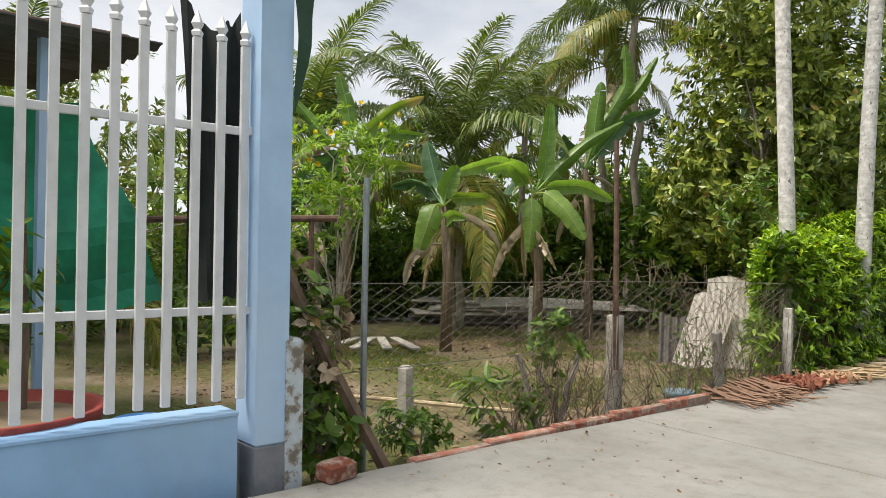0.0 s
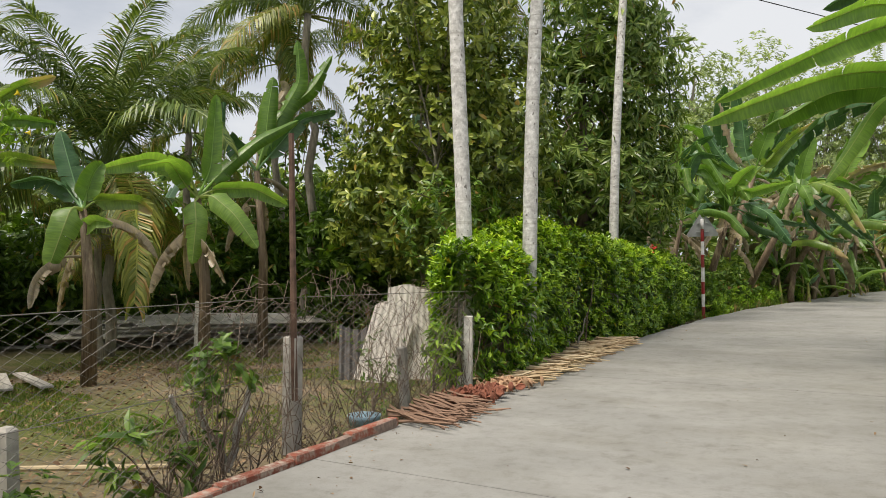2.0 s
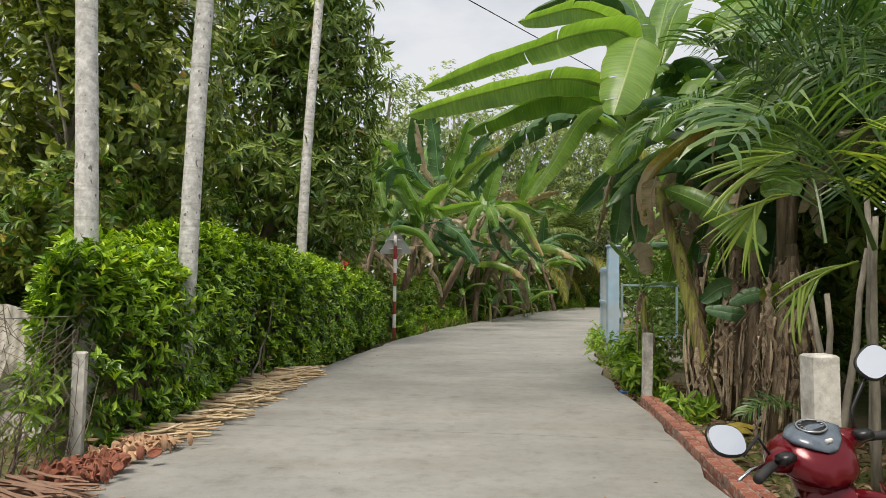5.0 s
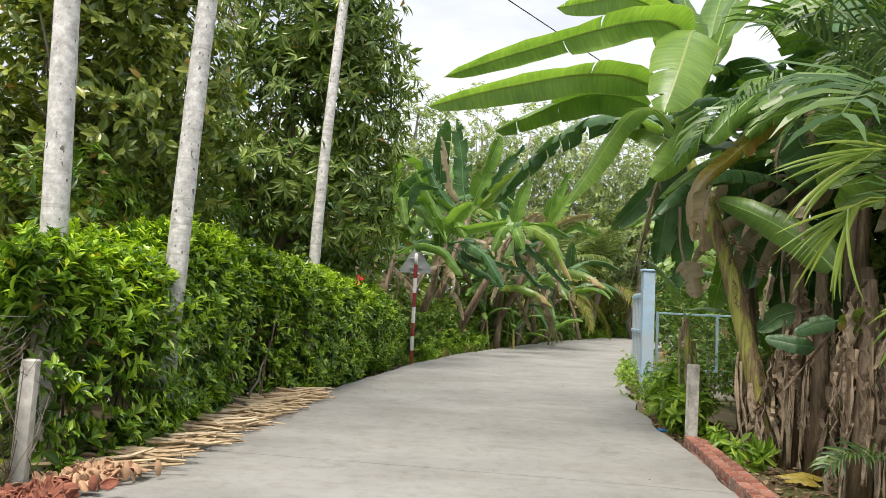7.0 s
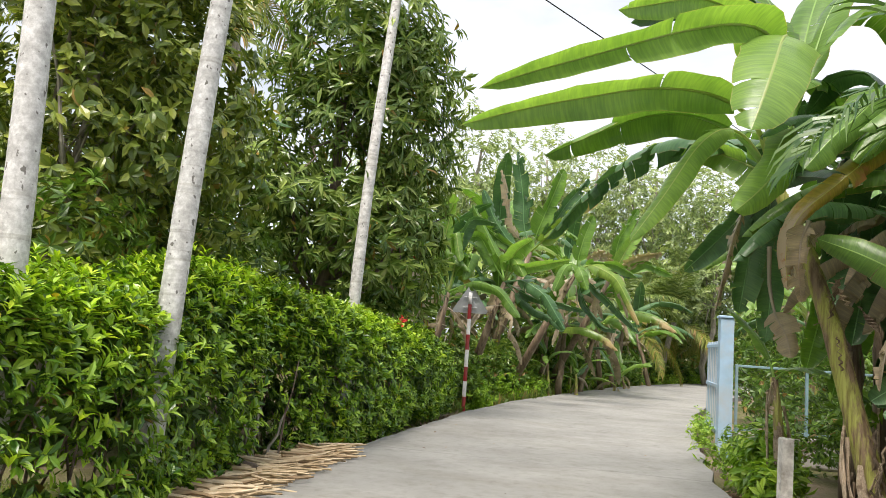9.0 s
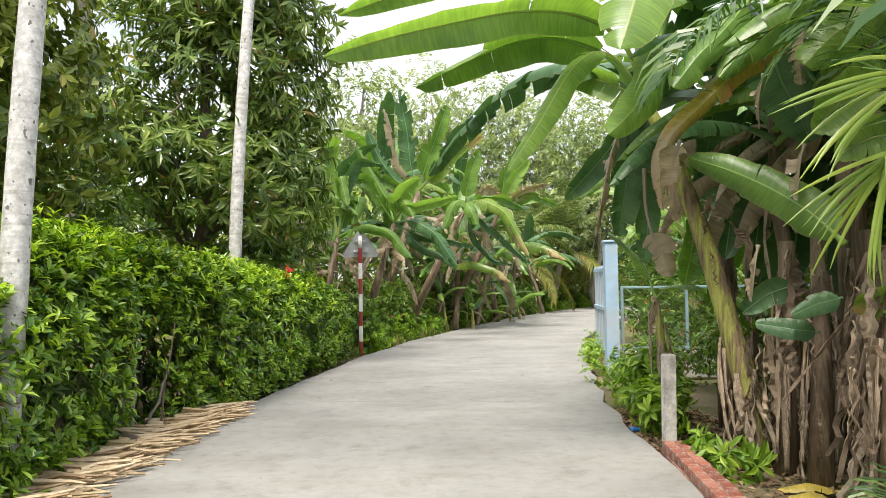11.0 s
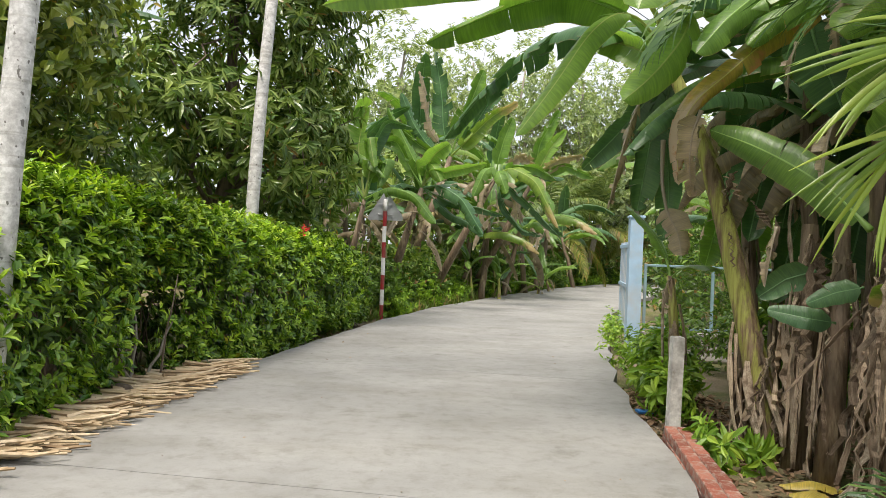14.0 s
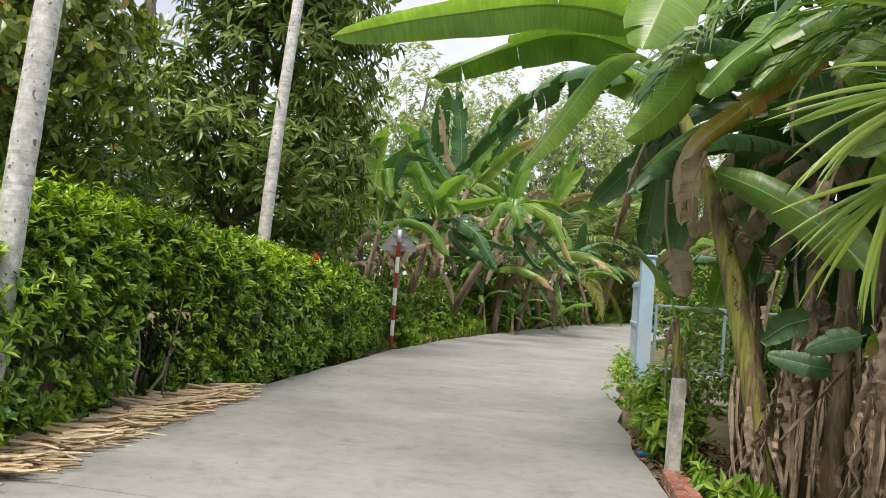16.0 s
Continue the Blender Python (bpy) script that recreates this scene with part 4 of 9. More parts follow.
leafy_tree("mango_tree", (-3.9, 15.6, -0.12), (-3.4, 15.8, 6.6), 0.15,
           [(-3.4, 15.8, 4.4, 1.9, 1.6, 2.6), (-3.2, 15.6, 6.6, 1.7, 1.5, 1.5), (-2.7, 16.2, 3.0, 1.2, 1.2, 1.4), (-4.6, 15.0, 3.2, 1.3, 1.2, 1.7), (-2.6, 15.9, 5.6, 1.2, 1.2, 1.5)],
           1900, 10, 0.25, 0.068, 0.6, mango_leaf, "large dense mango tree with dark drooping leaves", 13, bark, 0.12)
leafy_tree("garden_tree", (-4.9, 12.4, -0.12), (-5.0, 12.6, 2.6), 0.06,
           [(-4.6, 12.4, 2.2, 1.1, 1.2, 1.5), (-3.7, 11.6, 1.9, 0.9, 1.0, 1.0), (-3.6, 8.6, 1.9, 0.7, 0.9, 0.7)],
           520, 8, 0.13, 0.05, 0.3, shrub_leaf, "tangled green garden shrubs behind the hedge", 14, bark, 0.25, category="shrub")

coconut_palm((-9.44, 7.92, -0.12), (-9.44, 7.92, 2.97), 0.09, 0.9, 21, "young coconut palm with a full green crown", 22, 2, steep=1.9)
coconut_palm((-8.13, 11.67, -0.12), (-8.13, 11.67, 6.43), 0.1, 0.85, 22, "tall coconut palm with drooping fronds", 20, 5)
coconut_palm((-11.68, 6.08, -0.12), (-11.68, 6.08, 3.44), 0.12, 0.85, 23, "low coconut palm behind the flowering shrub", 15, 2, steep=2.0)
coconut_palm((-8.87, 7.22, -0.12), (-8.87, 7.22, 1.85), 0.07, 0.42, 24, "small coconut palm with yellow lower fronds", 13, 5)
coconut_palm((-10.34, 10.68, -0.12), (-10.34, 10.68, 4.05), 0.09, 0.7, 27, "coconut palm at the back of the garden", 16, 3, steep=2.0)
coconut_palm((-10.10, 13.38, -0.12), (-10.10, 13.38, 6.04), 0.1, 0.75, 29, "coconut palm at the back of the garden", 16, 3)
leafy_tree("garden_tree", (-10.08, 14.43, -0.12), (-10.08, 14.43, 3.6), 0.08, [(-10.08, 14.43, 3.6, 1.5, 1.5, 1.6), (-11.28, 13.63, 2.4, 1.2, 1.2, 1.2), (-8.78, 15.03, 2.2, 1.2, 1.2, 1.4)], 700, 8, 0.18, 0.07, 0.3, shrub_leaf, "shady leafy tree at the back of the garden", 15, bark, 0.2)
coconut_palm((-7.1, 18.4, -0.12), (-7.0, 18.3, 9.4), 0.15, 1.1, 25, "tall coconut palm with a thick grey trunk", 15, 3)

garden_a = thing("banana_plant", (-6.72, 7.13, -0.14), "banana plant in the garden with broad arching leaves", "banana plant", "garden bananas")
part("pseudostem", Geo().tube([(-6.72, 7.13, -0.14), (-6.69, 7.13, 1.15), (-6.82, 7.13, 2.30)], [0.09, 0.075, 0.045], 10), banana_stem_dry, garden_a, smooth=True)
for k in range(3):
    part("dead_leaf", DEADS[k % 3], banana_dry, garden_a, "dry brown hanging leaf", m=aim((-6.82, 7.13, 2.30 - 0.15 - 0.22 * k), 97 * k + 38, 0, 0.8, 20 * (k % 3) - 20))
path_leaf(garden_a, [(-6.82, 7.13, 2.30), (-6.70, 7.26, 2.70), (-6.67, 7.29, 3.24), (-6.64, 7.31, 3.76)], 0.33, 0.05, 402, banana_green, 0.2, -8, side=(-0.56, -0.83, 0.07))
path_leaf(garden_a, [(-6.82, 7.13, 2.30), (-6.88, 7.06, 2.61), (-7.06, 6.54, 2.80), (-7.34, 5.91, 2.59)], 0.36, 0.1, 403, banana_lit, 0.2, -8, side=(-0.45, 0.19, -0.87))
path_leaf(garden_a, [(-6.82, 7.13, 2.30), (-6.91, 7.03, 2.43), (-6.84, 6.64, 2.75), (-6.89, 6.13, 2.62)], 0.3, 0.1, 404, banana_lit, 0.2, -8, side=(-0.65, -0.17, -0.74))
path_leaf(garden_a, [(-6.82, 7.13, 2.30), (-6.71, 6.95, 2.23), (-6.63, 6.90, 1.96), (-6.67, 6.86, 1.37)], 0.38, 0.06, 405, banana_lit, 0.2, -8, side=(0.75, 0.66, -0.04))
path_leaf(garden_a, [(-6.82, 7.13, 2.30), (-6.57, 7.12, 2.33), (-6.23, 7.20, 2.05), (-5.97, 7.37, 1.58)], 0.36, 0.06, 406, banana_lit, 0.2, -8, side=(0.55, 0.55, 0.63))
path_leaf(garden_a, [(-6.82, 7.13, 2.30), (-6.67, 7.30, 2.43), (-6.32, 7.71, 2.46), (-6.00, 8.09, 2.22)], 0.32, 0.12, 407, banana_lit, 0.2, -8, side=(0.49, -0.19, 0.85))
path_leaf(garden_a, [(-6.82, 7.13, 2.30), (-6.72, 7.55, 2.73), (-6.45, 8.00, 3.21), (-6.12, 8.53, 3.56)], 0.34, 0.1, 408, banana_green, 0.2, -8, side=(-0.61, -0.26, 0.75))
path_leaf(garden_a, [(-6.82, 7.13, 2.30), (-6.79, 7.18, 1.89), (-6.82, 7.15, 1.44), (-6.79, 7.19, 1.08)], 0.25, 0.3, 409, banana_dry, 0.2, -8, side=(0.79, 0.62, 0.01), name="dead_leaf", label="dry brown hanging leaf")
path_leaf(garden_a, [(-6.82, 7.13, 2.30), (-6.88, 7.07, 1.89), (-6.93, 7.01, 1.44), (-6.90, 7.05, 0.99)], 0.22, 0.3, 410, banana_dry, 0.2, -8, side=(0.65, 0.76, -0.04), name="dead_leaf", label="dry brown hanging leaf")
garden_b = thing("banana_plant", (-7.28, 5.72, -0.14), "young banana plant with dark upright leaves", "banana plant", "garden bananas")
part("pseudostem", Geo().tube([(-7.28, 5.72, -0.14), (-7.25, 5.72, 1.03), (-7.38, 5.72, 2.06)], [0.10, 0.08, 0.044], 10), banana_stem_dry, garden_b, smooth=True)
for k in range(3):
    part("dead_leaf", DEADS[k % 3], banana_dry, garden_b, "dry brown hanging leaf", m=aim((-7.38, 5.72, 2.06 - 0.15 - 0.22 * k), 97 * k + 342, 0, 0.8, 20 * (k % 3) - 20))
path_leaf(garden_b, [(-7.38, 5.72, 2.06), (-7.35, 5.75, 2.28), (-7.29, 5.81, 2.54), (-7.23, 5.89, 2.67)], 0.36, 0.05, 413, banana_green, 0.2, -8, side=(-0.47, -0.77, 0.42))
path_leaf(garden_b, [(-7.38, 5.72, 2.06), (-7.59, 5.78, 2.38), (-7.72, 5.77, 2.74), (-7.86, 5.77, 3.11)], 0.42, 0.1, 414, banana_dark, 0.2, -8, side=(-0.59, -0.77, -0.24))
path_leaf(garden_b, [(-7.38, 5.72, 2.06), (-7.31, 5.50, 2.09), (-7.29, 5.37, 1.83), (-7.40, 5.25, 1.33)], 0.42, 0.05, 415, banana_lit, 0.2, -8, side=(0.64, 0.71, -0.30))
path_leaf(garden_b, [(-7.38, 5.72, 2.06), (-7.29, 5.82, 2.19), (-6.96, 6.21, 2.20), (-6.84, 6.34, 2.03)], 0.3, 0.15, 416, banana_old, 0.2, -8, side=(0.48, -0.15, 0.86))
path_leaf(garden_b, [(-7.38, 5.72, 2.06), (-7.67, 5.68, 2.38), (-7.92, 5.55, 2.47), (-8.23, 5.34, 2.39)], 0.35, 0.2, 417, banana_dark, 0.2, -8, side=(-0.19, 0.28, -0.94))
path_leaf(garden_b, [(-7.38, 5.72, 2.06), (-7.27, 5.69, 1.84), (-7.07, 5.63, 1.92), (-6.86, 5.72, 1.87)], 0.25, 0.1, 418, banana_lit, 0.2, -8, side=(-0.05, -0.38, 0.92))
garden_c = thing("banana_plant", (-7.14, 8.93, -0.14), "banana plant with tall torn leaves before the fruit tree", "banana plant", "garden bananas")
part("pseudostem", Geo().tube([(-7.14, 8.93, -0.14), (-7.11, 8.93, 1.44), (-7.24, 8.93, 2.89)], [0.09, 0.075, 0.045], 10), banana_stem_dry, garden_c, smooth=True)
for k in range(3):
    part("dead_leaf", DEADS[k % 3], banana_dry, garden_c, "dry brown hanging leaf", m=aim((-7.24, 8.93, 2.89 - 0.15 - 0.22 * k), 97 * k + 356, 0, 0.8, 20 * (k % 3) - 20))
path_leaf(garden_c, [(-7.24, 8.93, 2.89), (-7.14, 9.04, 3.40), (-7.11, 9.07, 3.90), (-7.05, 9.13, 4.46)], 0.42, 0.15, 421, banana_green, 0.2, -8, side=(-0.83, -0.54, 0.13))
path_leaf(garden_c, [(-7.24, 8.93, 2.89), (-7.08, 9.12, 3.20), (-6.75, 9.49, 3.81), (-6.35, 9.94, 3.97)], 0.4, 0.3, 422, banana_dark, 0.2, -8, side=(-0.17, -0.59, 0.79))
path_leaf(garden_c, [(-7.24, 8.93, 2.89), (-7.20, 9.27, 3.63), (-6.87, 9.64, 4.46), (-6.90, 9.59, 5.18)], 0.45, 0.3, 423, banana_green, 0.2, -8, side=(-0.84, -0.47, 0.26))
path_leaf(garden_c, [(-7.24, 8.93, 2.89), (-7.14, 9.34, 3.84), (-6.73, 9.80, 4.36), (-6.50, 10.06, 4.98)], 0.45, 0.4, 424, banana_green, 0.2, -8, side=(-0.66, -0.42, 0.63))
path_leaf(garden_c, [(-7.24, 8.93, 2.89), (-7.46, 9.27, 3.66), (-7.12, 9.66, 4.40), (-7.23, 9.54, 4.50)], 0.4, 0.5, 425, banana_dry, 0.2, -8, side=(-0.83, -0.42, 0.37), name="dead_leaf", label="dry brown hanging leaf")
path_leaf(garden_c, [(-7.24, 8.93, 2.89), (-7.34, 8.81, 3.09), (-7.61, 8.50, 3.49), (-7.57, 8.53, 3.99)], 0.42, 0.2, 426, banana_dark, 0.2, -8, side=(-0.83, -0.43, -0.35))
path_leaf(garden_c, [(-7.24, 8.93, 2.89), (-7.21, 8.98, 2.49), (-7.17, 9.02, 2.08), (-7.21, 8.99, 1.68)], 0.3, 0.4, 427, banana_dry, 0.2, -8, side=(0.83, 0.56, 0.01), name="dead_leaf", label="dry brown hanging leaf")
garden_d = thing("banana_plant", (-9.11, 5.12, -0.14), "banana plant among the flowering shrub", "banana plant", "garden bananas")
part("pseudostem", Geo().tube([(-9.11, 5.12, -0.14), (-9.08, 5.12, 1.59), (-9.21, 5.12, 3.18)], [0.09, 0.075, 0.045], 10), banana_stem_dry, garden_d, smooth=True)
for k in range(3):
    part("dead_leaf", DEADS[k % 3], banana_dry, garden_d, "dry brown hanging leaf", m=aim((-9.21, 5.12, 3.18 - 0.15 - 0.22 * k), 97 * k + 159, 0, 0.8, 20 * (k % 3) - 20))
path_leaf(garden_d, [(-9.21, 5.12, 3.18), (-9.15, 5.18, 3.56), (-9.21, 5.11, 3.93), (-9.27, 5.03, 4.30)], 0.35, 0.1, 430, banana_green, 0.2, -8, side=(-0.43, -0.87, -0.25))
path_leaf(garden_d, [(-9.21, 5.12, 3.18), (-9.02, 5.33, 3.28), (-8.50, 5.63, 3.72), (-8.04, 5.85, 3.85)], 0.3, 0.2, 431, banana_old, 0.2, -8, side=(-0.04, -0.71, 0.71))
path_leaf(garden_d, [(-9.21, 5.12, 3.18), (-8.96, 5.40, 3.09), (-8.56, 5.56, 3.30), (-8.04, 5.86, 3.23)], 0.35, 0.3, 432, banana_green, 0.2, -8, side=(0.15, -0.56, 0.82))
path_leaf(garden_d, [(-9.21, 5.12, 3.18), (-9.02, 5.34, 2.72), (-8.56, 5.57, 2.79), (-7.98, 5.93, 2.67)], 0.28, 0.1, 433, banana_old, 0.2, -8, side=(0.27, -0.40, 0.88))
path_leaf(garden_d, [(-9.21, 5.12, 3.18), (-9.39, 4.91, 3.18), (-9.63, 4.62, 3.64), (-9.79, 4.43, 3.92)], 0.35, 0.2, 434, banana_green, 0.2, -8, side=(-0.28, -0.73, -0.62))
path_leaf(garden_d, [(-9.21, 5.12, 3.18), (-9.39, 4.91, 2.80), (-9.57, 4.70, 2.80), (-9.72, 4.53, 2.42)], 0.4, 0.1, 435, banana_dark, 0.2, -8, side=(0.10, 0.66, -0.75))
path_leaf(garden_d, [(-9.21, 5.12, 3.18), (-9.45, 4.85, 2.43), (-9.63, 4.64, 2.33), (-9.85, 4.40, 2.05)], 0.35, 0.2, 436, banana_dark, 0.2, -8, side=(0.03, 0.63, -0.78))
for n, (b, h, s, sz, ln) in enumerate([((-10.2, 4.4), 2.0, 35, 0.8, (0, 0)), ((-12.2, 11.6), 2.2, 37, 0.9, (0, 0)), ((-6.6, 13.6), 3.4, 38, 0.9, (0, 0.1)), ((-4.6, 11.8), 3.5, 39, 0.8, (0, 0))]):
    banana_plant((b[0], b[1], -0.12), h, s, "banana plant in the garden with torn arching leaves", sz * 1.3, 9, 3, ("dark", "green", "dark", "green"), ln, 0.10)


# ---- far row of bananas along the bend ----
FAR = [((-3.3, 22.6), 1.7, 0.8), ((-2.6, 24.4), 2.2, 0.9), ((-1.9, 26.0), 2.2, 0.95), ((-3.2, 25.0), 2.6, 1.0), ((0.3, 25.8), 1.9, 0.9), ((-1.0, 27.6), 2.6, 1.0), ((0.6, 26.2), 2.3, 0.95),
       ((-0.6, 26.8), 3.2, 1.05), ((1.2, 28.3), 2.2, 0.95), ((2.0, 30.5), 2.4, 0.95), ((0.6, 30.0), 3.0, 1.0), ((3.0, 33.6), 2.2, 0.9), ((1.8, 35.0), 2.8, 1.0), ((4.2, 37.2), 2.2, 0.9), ((-3.6, 21.6), 2.6, 1.0)]
r_far = np.random.default_rng(51)
for n, (b, h, sz) in enumerate(FAR):
    x, y = b[0] + r_far.normal() * 0.25, b[1] + r_far.normal() * 0.3
    tall = h * r_far.uniform(1.05, 1.55)
    banana_plant((x, y, -0.12), tall, 50 + n, "banana plant in the row along the lane's bend", sz * r_far.uniform(1.3, 1.6), 10, 2 + n % 3, ("green", "dark", "green", "dark", "green", "old", "dark"), (r_far.normal() * 0.25, r_far.normal() * 0.25), 0.11, stem=banana_stem_dry,
                 order=((0, 2, 1, 3, 2, 5, 3, 4, 5), (4, 1, 3, 2, 0, 5, 2, 3, 5), (1, 0, 2, 5, 3, 2, 4, 3, 3))[n % 3] + (3, 5, 3))
row_a = thing("banana_plant", (-2.65, 21.10, -0.14), "low banana plant with a leaf arching over the sign", "banana plant", "banana row")
part("pseudostem", Geo().tube([(-2.65, 21.10, -0.14), (-2.31, 20.55, 1.25), (-2.06, 20.50, 2.50)], [0.10, 0.08, 0.044], 10), banana_stem_dry, row_a, smooth=True)
for k in range(5):
    part("dead_leaf", DEADS[k % 3], banana_dry, row_a, "dry brown hanging leaf", m=aim((-2.06, 20.50, 2.50 - 0.15 - 0.22 * k), 97 * k + 154, 0, 0.8, 20 * (k % 3) - 20))
path_leaf(row_a, [(-2.06, 20.50, 2.50), (-1.37, 19.40, 2.71), (-0.81, 19.20, 2.57), (-0.29, 19.10, 1.94)], 0.49, 0.25, 302, banana_green, 0.22, -8, side=(0.59, 0.50, 0.64))
path_leaf(row_a, [(-2.06, 20.50, 2.50), (-1.90, 20.30, 3.35), (-1.95, 20.10, 3.96), (-1.76, 19.90, 3.16)], 0.49, 0.25, 303, banana_lit, 0.22, -8, side=(0.89, 0.09, 0.46))
path_leaf(row_a, [(-2.06, 20.50, 2.50), (-2.27, 20.50, 3.72), (-2.07, 20.50, 4.74), (-2.73, 20.40, 4.21)], 0.78, 0.18, 304, banana_lit, 0.22, -8, side=(-0.73, 0.18, -0.66))
path_leaf(row_a, [(-2.06, 20.50, 2.50), (-2.30, 20.70, 3.68), (-2.68, 20.70, 3.97), (-3.14, 20.50, 3.49)], 0.49, 0.25, 305, banana_dark, 0.22, -8, side=(0.06, 0.52, -0.85))
path_leaf(row_a, [(-2.06, 20.50, 2.50), (-1.89, 20.50, 3.08), (-1.51, 20.30, 3.49), (-1.68, 20.10, 2.76)], 0.54, 0.18, 306, banana_green, 0.22, -8, side=(0.89, 0.12, 0.44))
path_leaf(row_a, [(-2.06, 20.50, 2.50), (-2.40, 20.50, 3.07), (-2.66, 20.30, 3.48), (-2.93, 20.10, 3.02)], 0.44, 0.25, 307, banana_green, 0.22, -8, side=(-0.23, 0.41, -0.88))
path_leaf(row_a, [(-2.06, 20.50, 2.50), (-2.02, 20.80, 3.55), (-1.67, 20.80, 4.36), (-1.07, 20.80, 4.22)], 0.49, 0.25, 308, banana_dark, 0.22, -8, side=(-0.43, -0.67, 0.60))
row_b = thing("banana_plant", (-1.80, 22.10, -0.14), "banana plant with bright young leaves behind the sign", "banana plant", "banana row")
part("pseudostem", Geo().tube([(-1.80, 22.10, -0.14), (-1.28, 21.50, 1.44), (-0.84, 21.40, 2.88)], [0.12, 0.10, 0.055], 10), banana_stem_dry, row_b, smooth=True)
for k in range(5):
    part("dead_leaf", DEADS[k % 3], banana_dry, row_b, "dry brown hanging leaf", m=aim((-0.84, 21.40, 2.88 - 0.15 - 0.22 * k), 97 * k + 276, 0, 0.8, 20 * (k % 3) - 20))
path_leaf(row_b, [(-0.84, 21.40, 2.88), (-0.72, 21.20, 3.39), (-0.52, 21.00, 3.67), (-0.19, 20.90, 3.89)], 0.72, 0.22, 311, banana_lit, 0.22, -8, side=(-0.73, -0.22, 0.65))
path_leaf(row_b, [(-0.84, 21.40, 2.88), (-0.64, 21.20, 3.17), (-0.40, 20.90, 3.18), (0.70, 20.60, 3.42)], 0.41, 0.16, 312, banana_lit, 0.22, -8, side=(-0.35, -0.43, 0.83))
path_leaf(row_b, [(-0.84, 21.40, 2.88), (-0.72, 21.20, 3.47), (-0.55, 20.90, 3.36), (-0.34, 20.70, 2.98)], 0.54, 0.16, 313, banana_lit, 0.22, -8, side=(0.81, 0.05, 0.58))
path_leaf(row_b, [(-0.84, 21.40, 2.88), (-0.40, 21.00, 2.93), (0.14, 20.70, 2.62), (0.67, 20.50, 1.79)], 0.49, 0.60, 314, banana_dark, 0.22, -8, side=(0.76, 0.31, 0.57))
path_leaf(row_b, [(-0.84, 21.40, 2.88), (-1.02, 21.20, 3.16), (-1.49, 21.20, 3.98), (-1.86, 21.20, 3.90)], 0.49, 0.32, 315, banana_green, 0.22, -8, side=(-0.60, 0.41, -0.69))
path_leaf(row_b, [(-0.84, 21.40, 2.88), (-0.97, 21.50, 3.35), (-1.37, 21.50, 4.10), (-1.77, 21.50, 4.79)], 0.54, 0.32, 316, banana_green, 0.22, -8, side=(-0.84, -0.27, -0.47))
path_leaf(row_b, [(-0.84, 21.40, 2.88), (-0.11, 21.30, 2.51), (0.50, 21.20, 2.44), (1.10, 21.20, 2.27)], 0.34, 0.40, 317, banana_dark, 0.22, -8, side=(0.11, -0.59, 0.80))
path_leaf(row_b, [(-0.84, 21.40, 2.88), (-0.10, 21.30, 2.21), (0.21, 21.20, 2.14), (0.66, 21.20, 1.77)], 0.34, 0.40, 318, banana_dark, 0.22, -8, side=(0.48, 0.52, 0.71))
path_leaf(row_b, [(-0.84, 21.40, 2.88), (-1.10, 21.40, 2.50), (-1.17, 21.40, 2.19), (-1.08, 21.40, 1.74)], 0.29, 0.60, 319, banana_dry, 0.22, -8, side=(0.98, 0.21, 0.02), name="dead_leaf", label="dry brown hanging leaf")
path_leaf(row_b, [(-0.84, 21.40, 2.88), (-0.87, 21.40, 2.50), (-0.79, 21.40, 2.20), (-0.86, 21.40, 1.82)], 0.29, 0.60, 320, banana_dry, 0.22, -8, side=(0.98, 0.19, 0.02), name="dead_leaf", label="dry brown hanging leaf")
row_c = thing("banana_plant", (-0.90, 24.10, -0.14), "banana plant with a long leaf ending in a dry brown tip", "banana plant", "banana row")
part("pseudostem", Geo().tube([(-0.90, 24.10, -0.14), (0.04, 23.50, 1.71), (0.91, 23.40, 3.42)], [0.12, 0.10, 0.055], 10), banana_stem_dry, row_c, smooth=True)
for k in range(5):
    part("dead_leaf", DEADS[k % 3], banana_dry, row_c, "dry brown hanging leaf", m=aim((0.91, 23.40, 3.42 - 0.15 - 0.22 * k), 97 * k + 91, 0, 0.8, 20 * (k % 3) - 20))
path_leaf(row_c, [(0.91, 23.40, 3.42), (1.26, 22.80, 3.61), (1.90, 22.50, 3.26), (2.49, 22.20, 2.07)], 0.49, 0.32, 323, banana_old, 0.22, -8, side=(0.80, 0.17, 0.57))
path_leaf(row_c, [(0.91, 23.40, 3.42), (1.35, 23.00, 3.67), (1.92, 23.00, 3.64), (2.46, 23.00, 3.32)], 0.44, 0.25, 324, banana_green, 0.22, -8, side=(0.24, -0.62, 0.75))
path_leaf(row_c, [(0.91, 23.40, 3.42), (0.86, 22.80, 3.60), (0.62, 22.60, 3.49), (0.35, 22.50, 2.80)], 0.49, 0.28, 325, banana_green, 0.22, -8, side=(0.86, -0.13, -0.49))
path_leaf(row_c, [(0.91, 23.40, 3.42), (0.94, 22.80, 3.52), (1.02, 22.60, 3.34), (1.19, 22.50, 2.89)], 0.44, 0.22, 326, banana_green, 0.22, -8, side=(0.93, 0.02, 0.36))
path_leaf(row_c, [(0.91, 23.40, 3.42), (0.94, 23.20, 3.81), (1.09, 23.20, 4.40), (1.29, 23.20, 4.94)], 0.54, 0.22, 327, banana_green, 0.22, -8, side=(-0.95, -0.14, 0.29))
path_leaf(row_c, [(0.91, 23.40, 3.42), (1.70, 23.20, 2.75), (2.13, 23.20, 2.34), (2.55, 23.20, 1.93)], 0.34, 0.40, 328, banana_dark, 0.22, -8, side=(0.56, -0.60, 0.58))
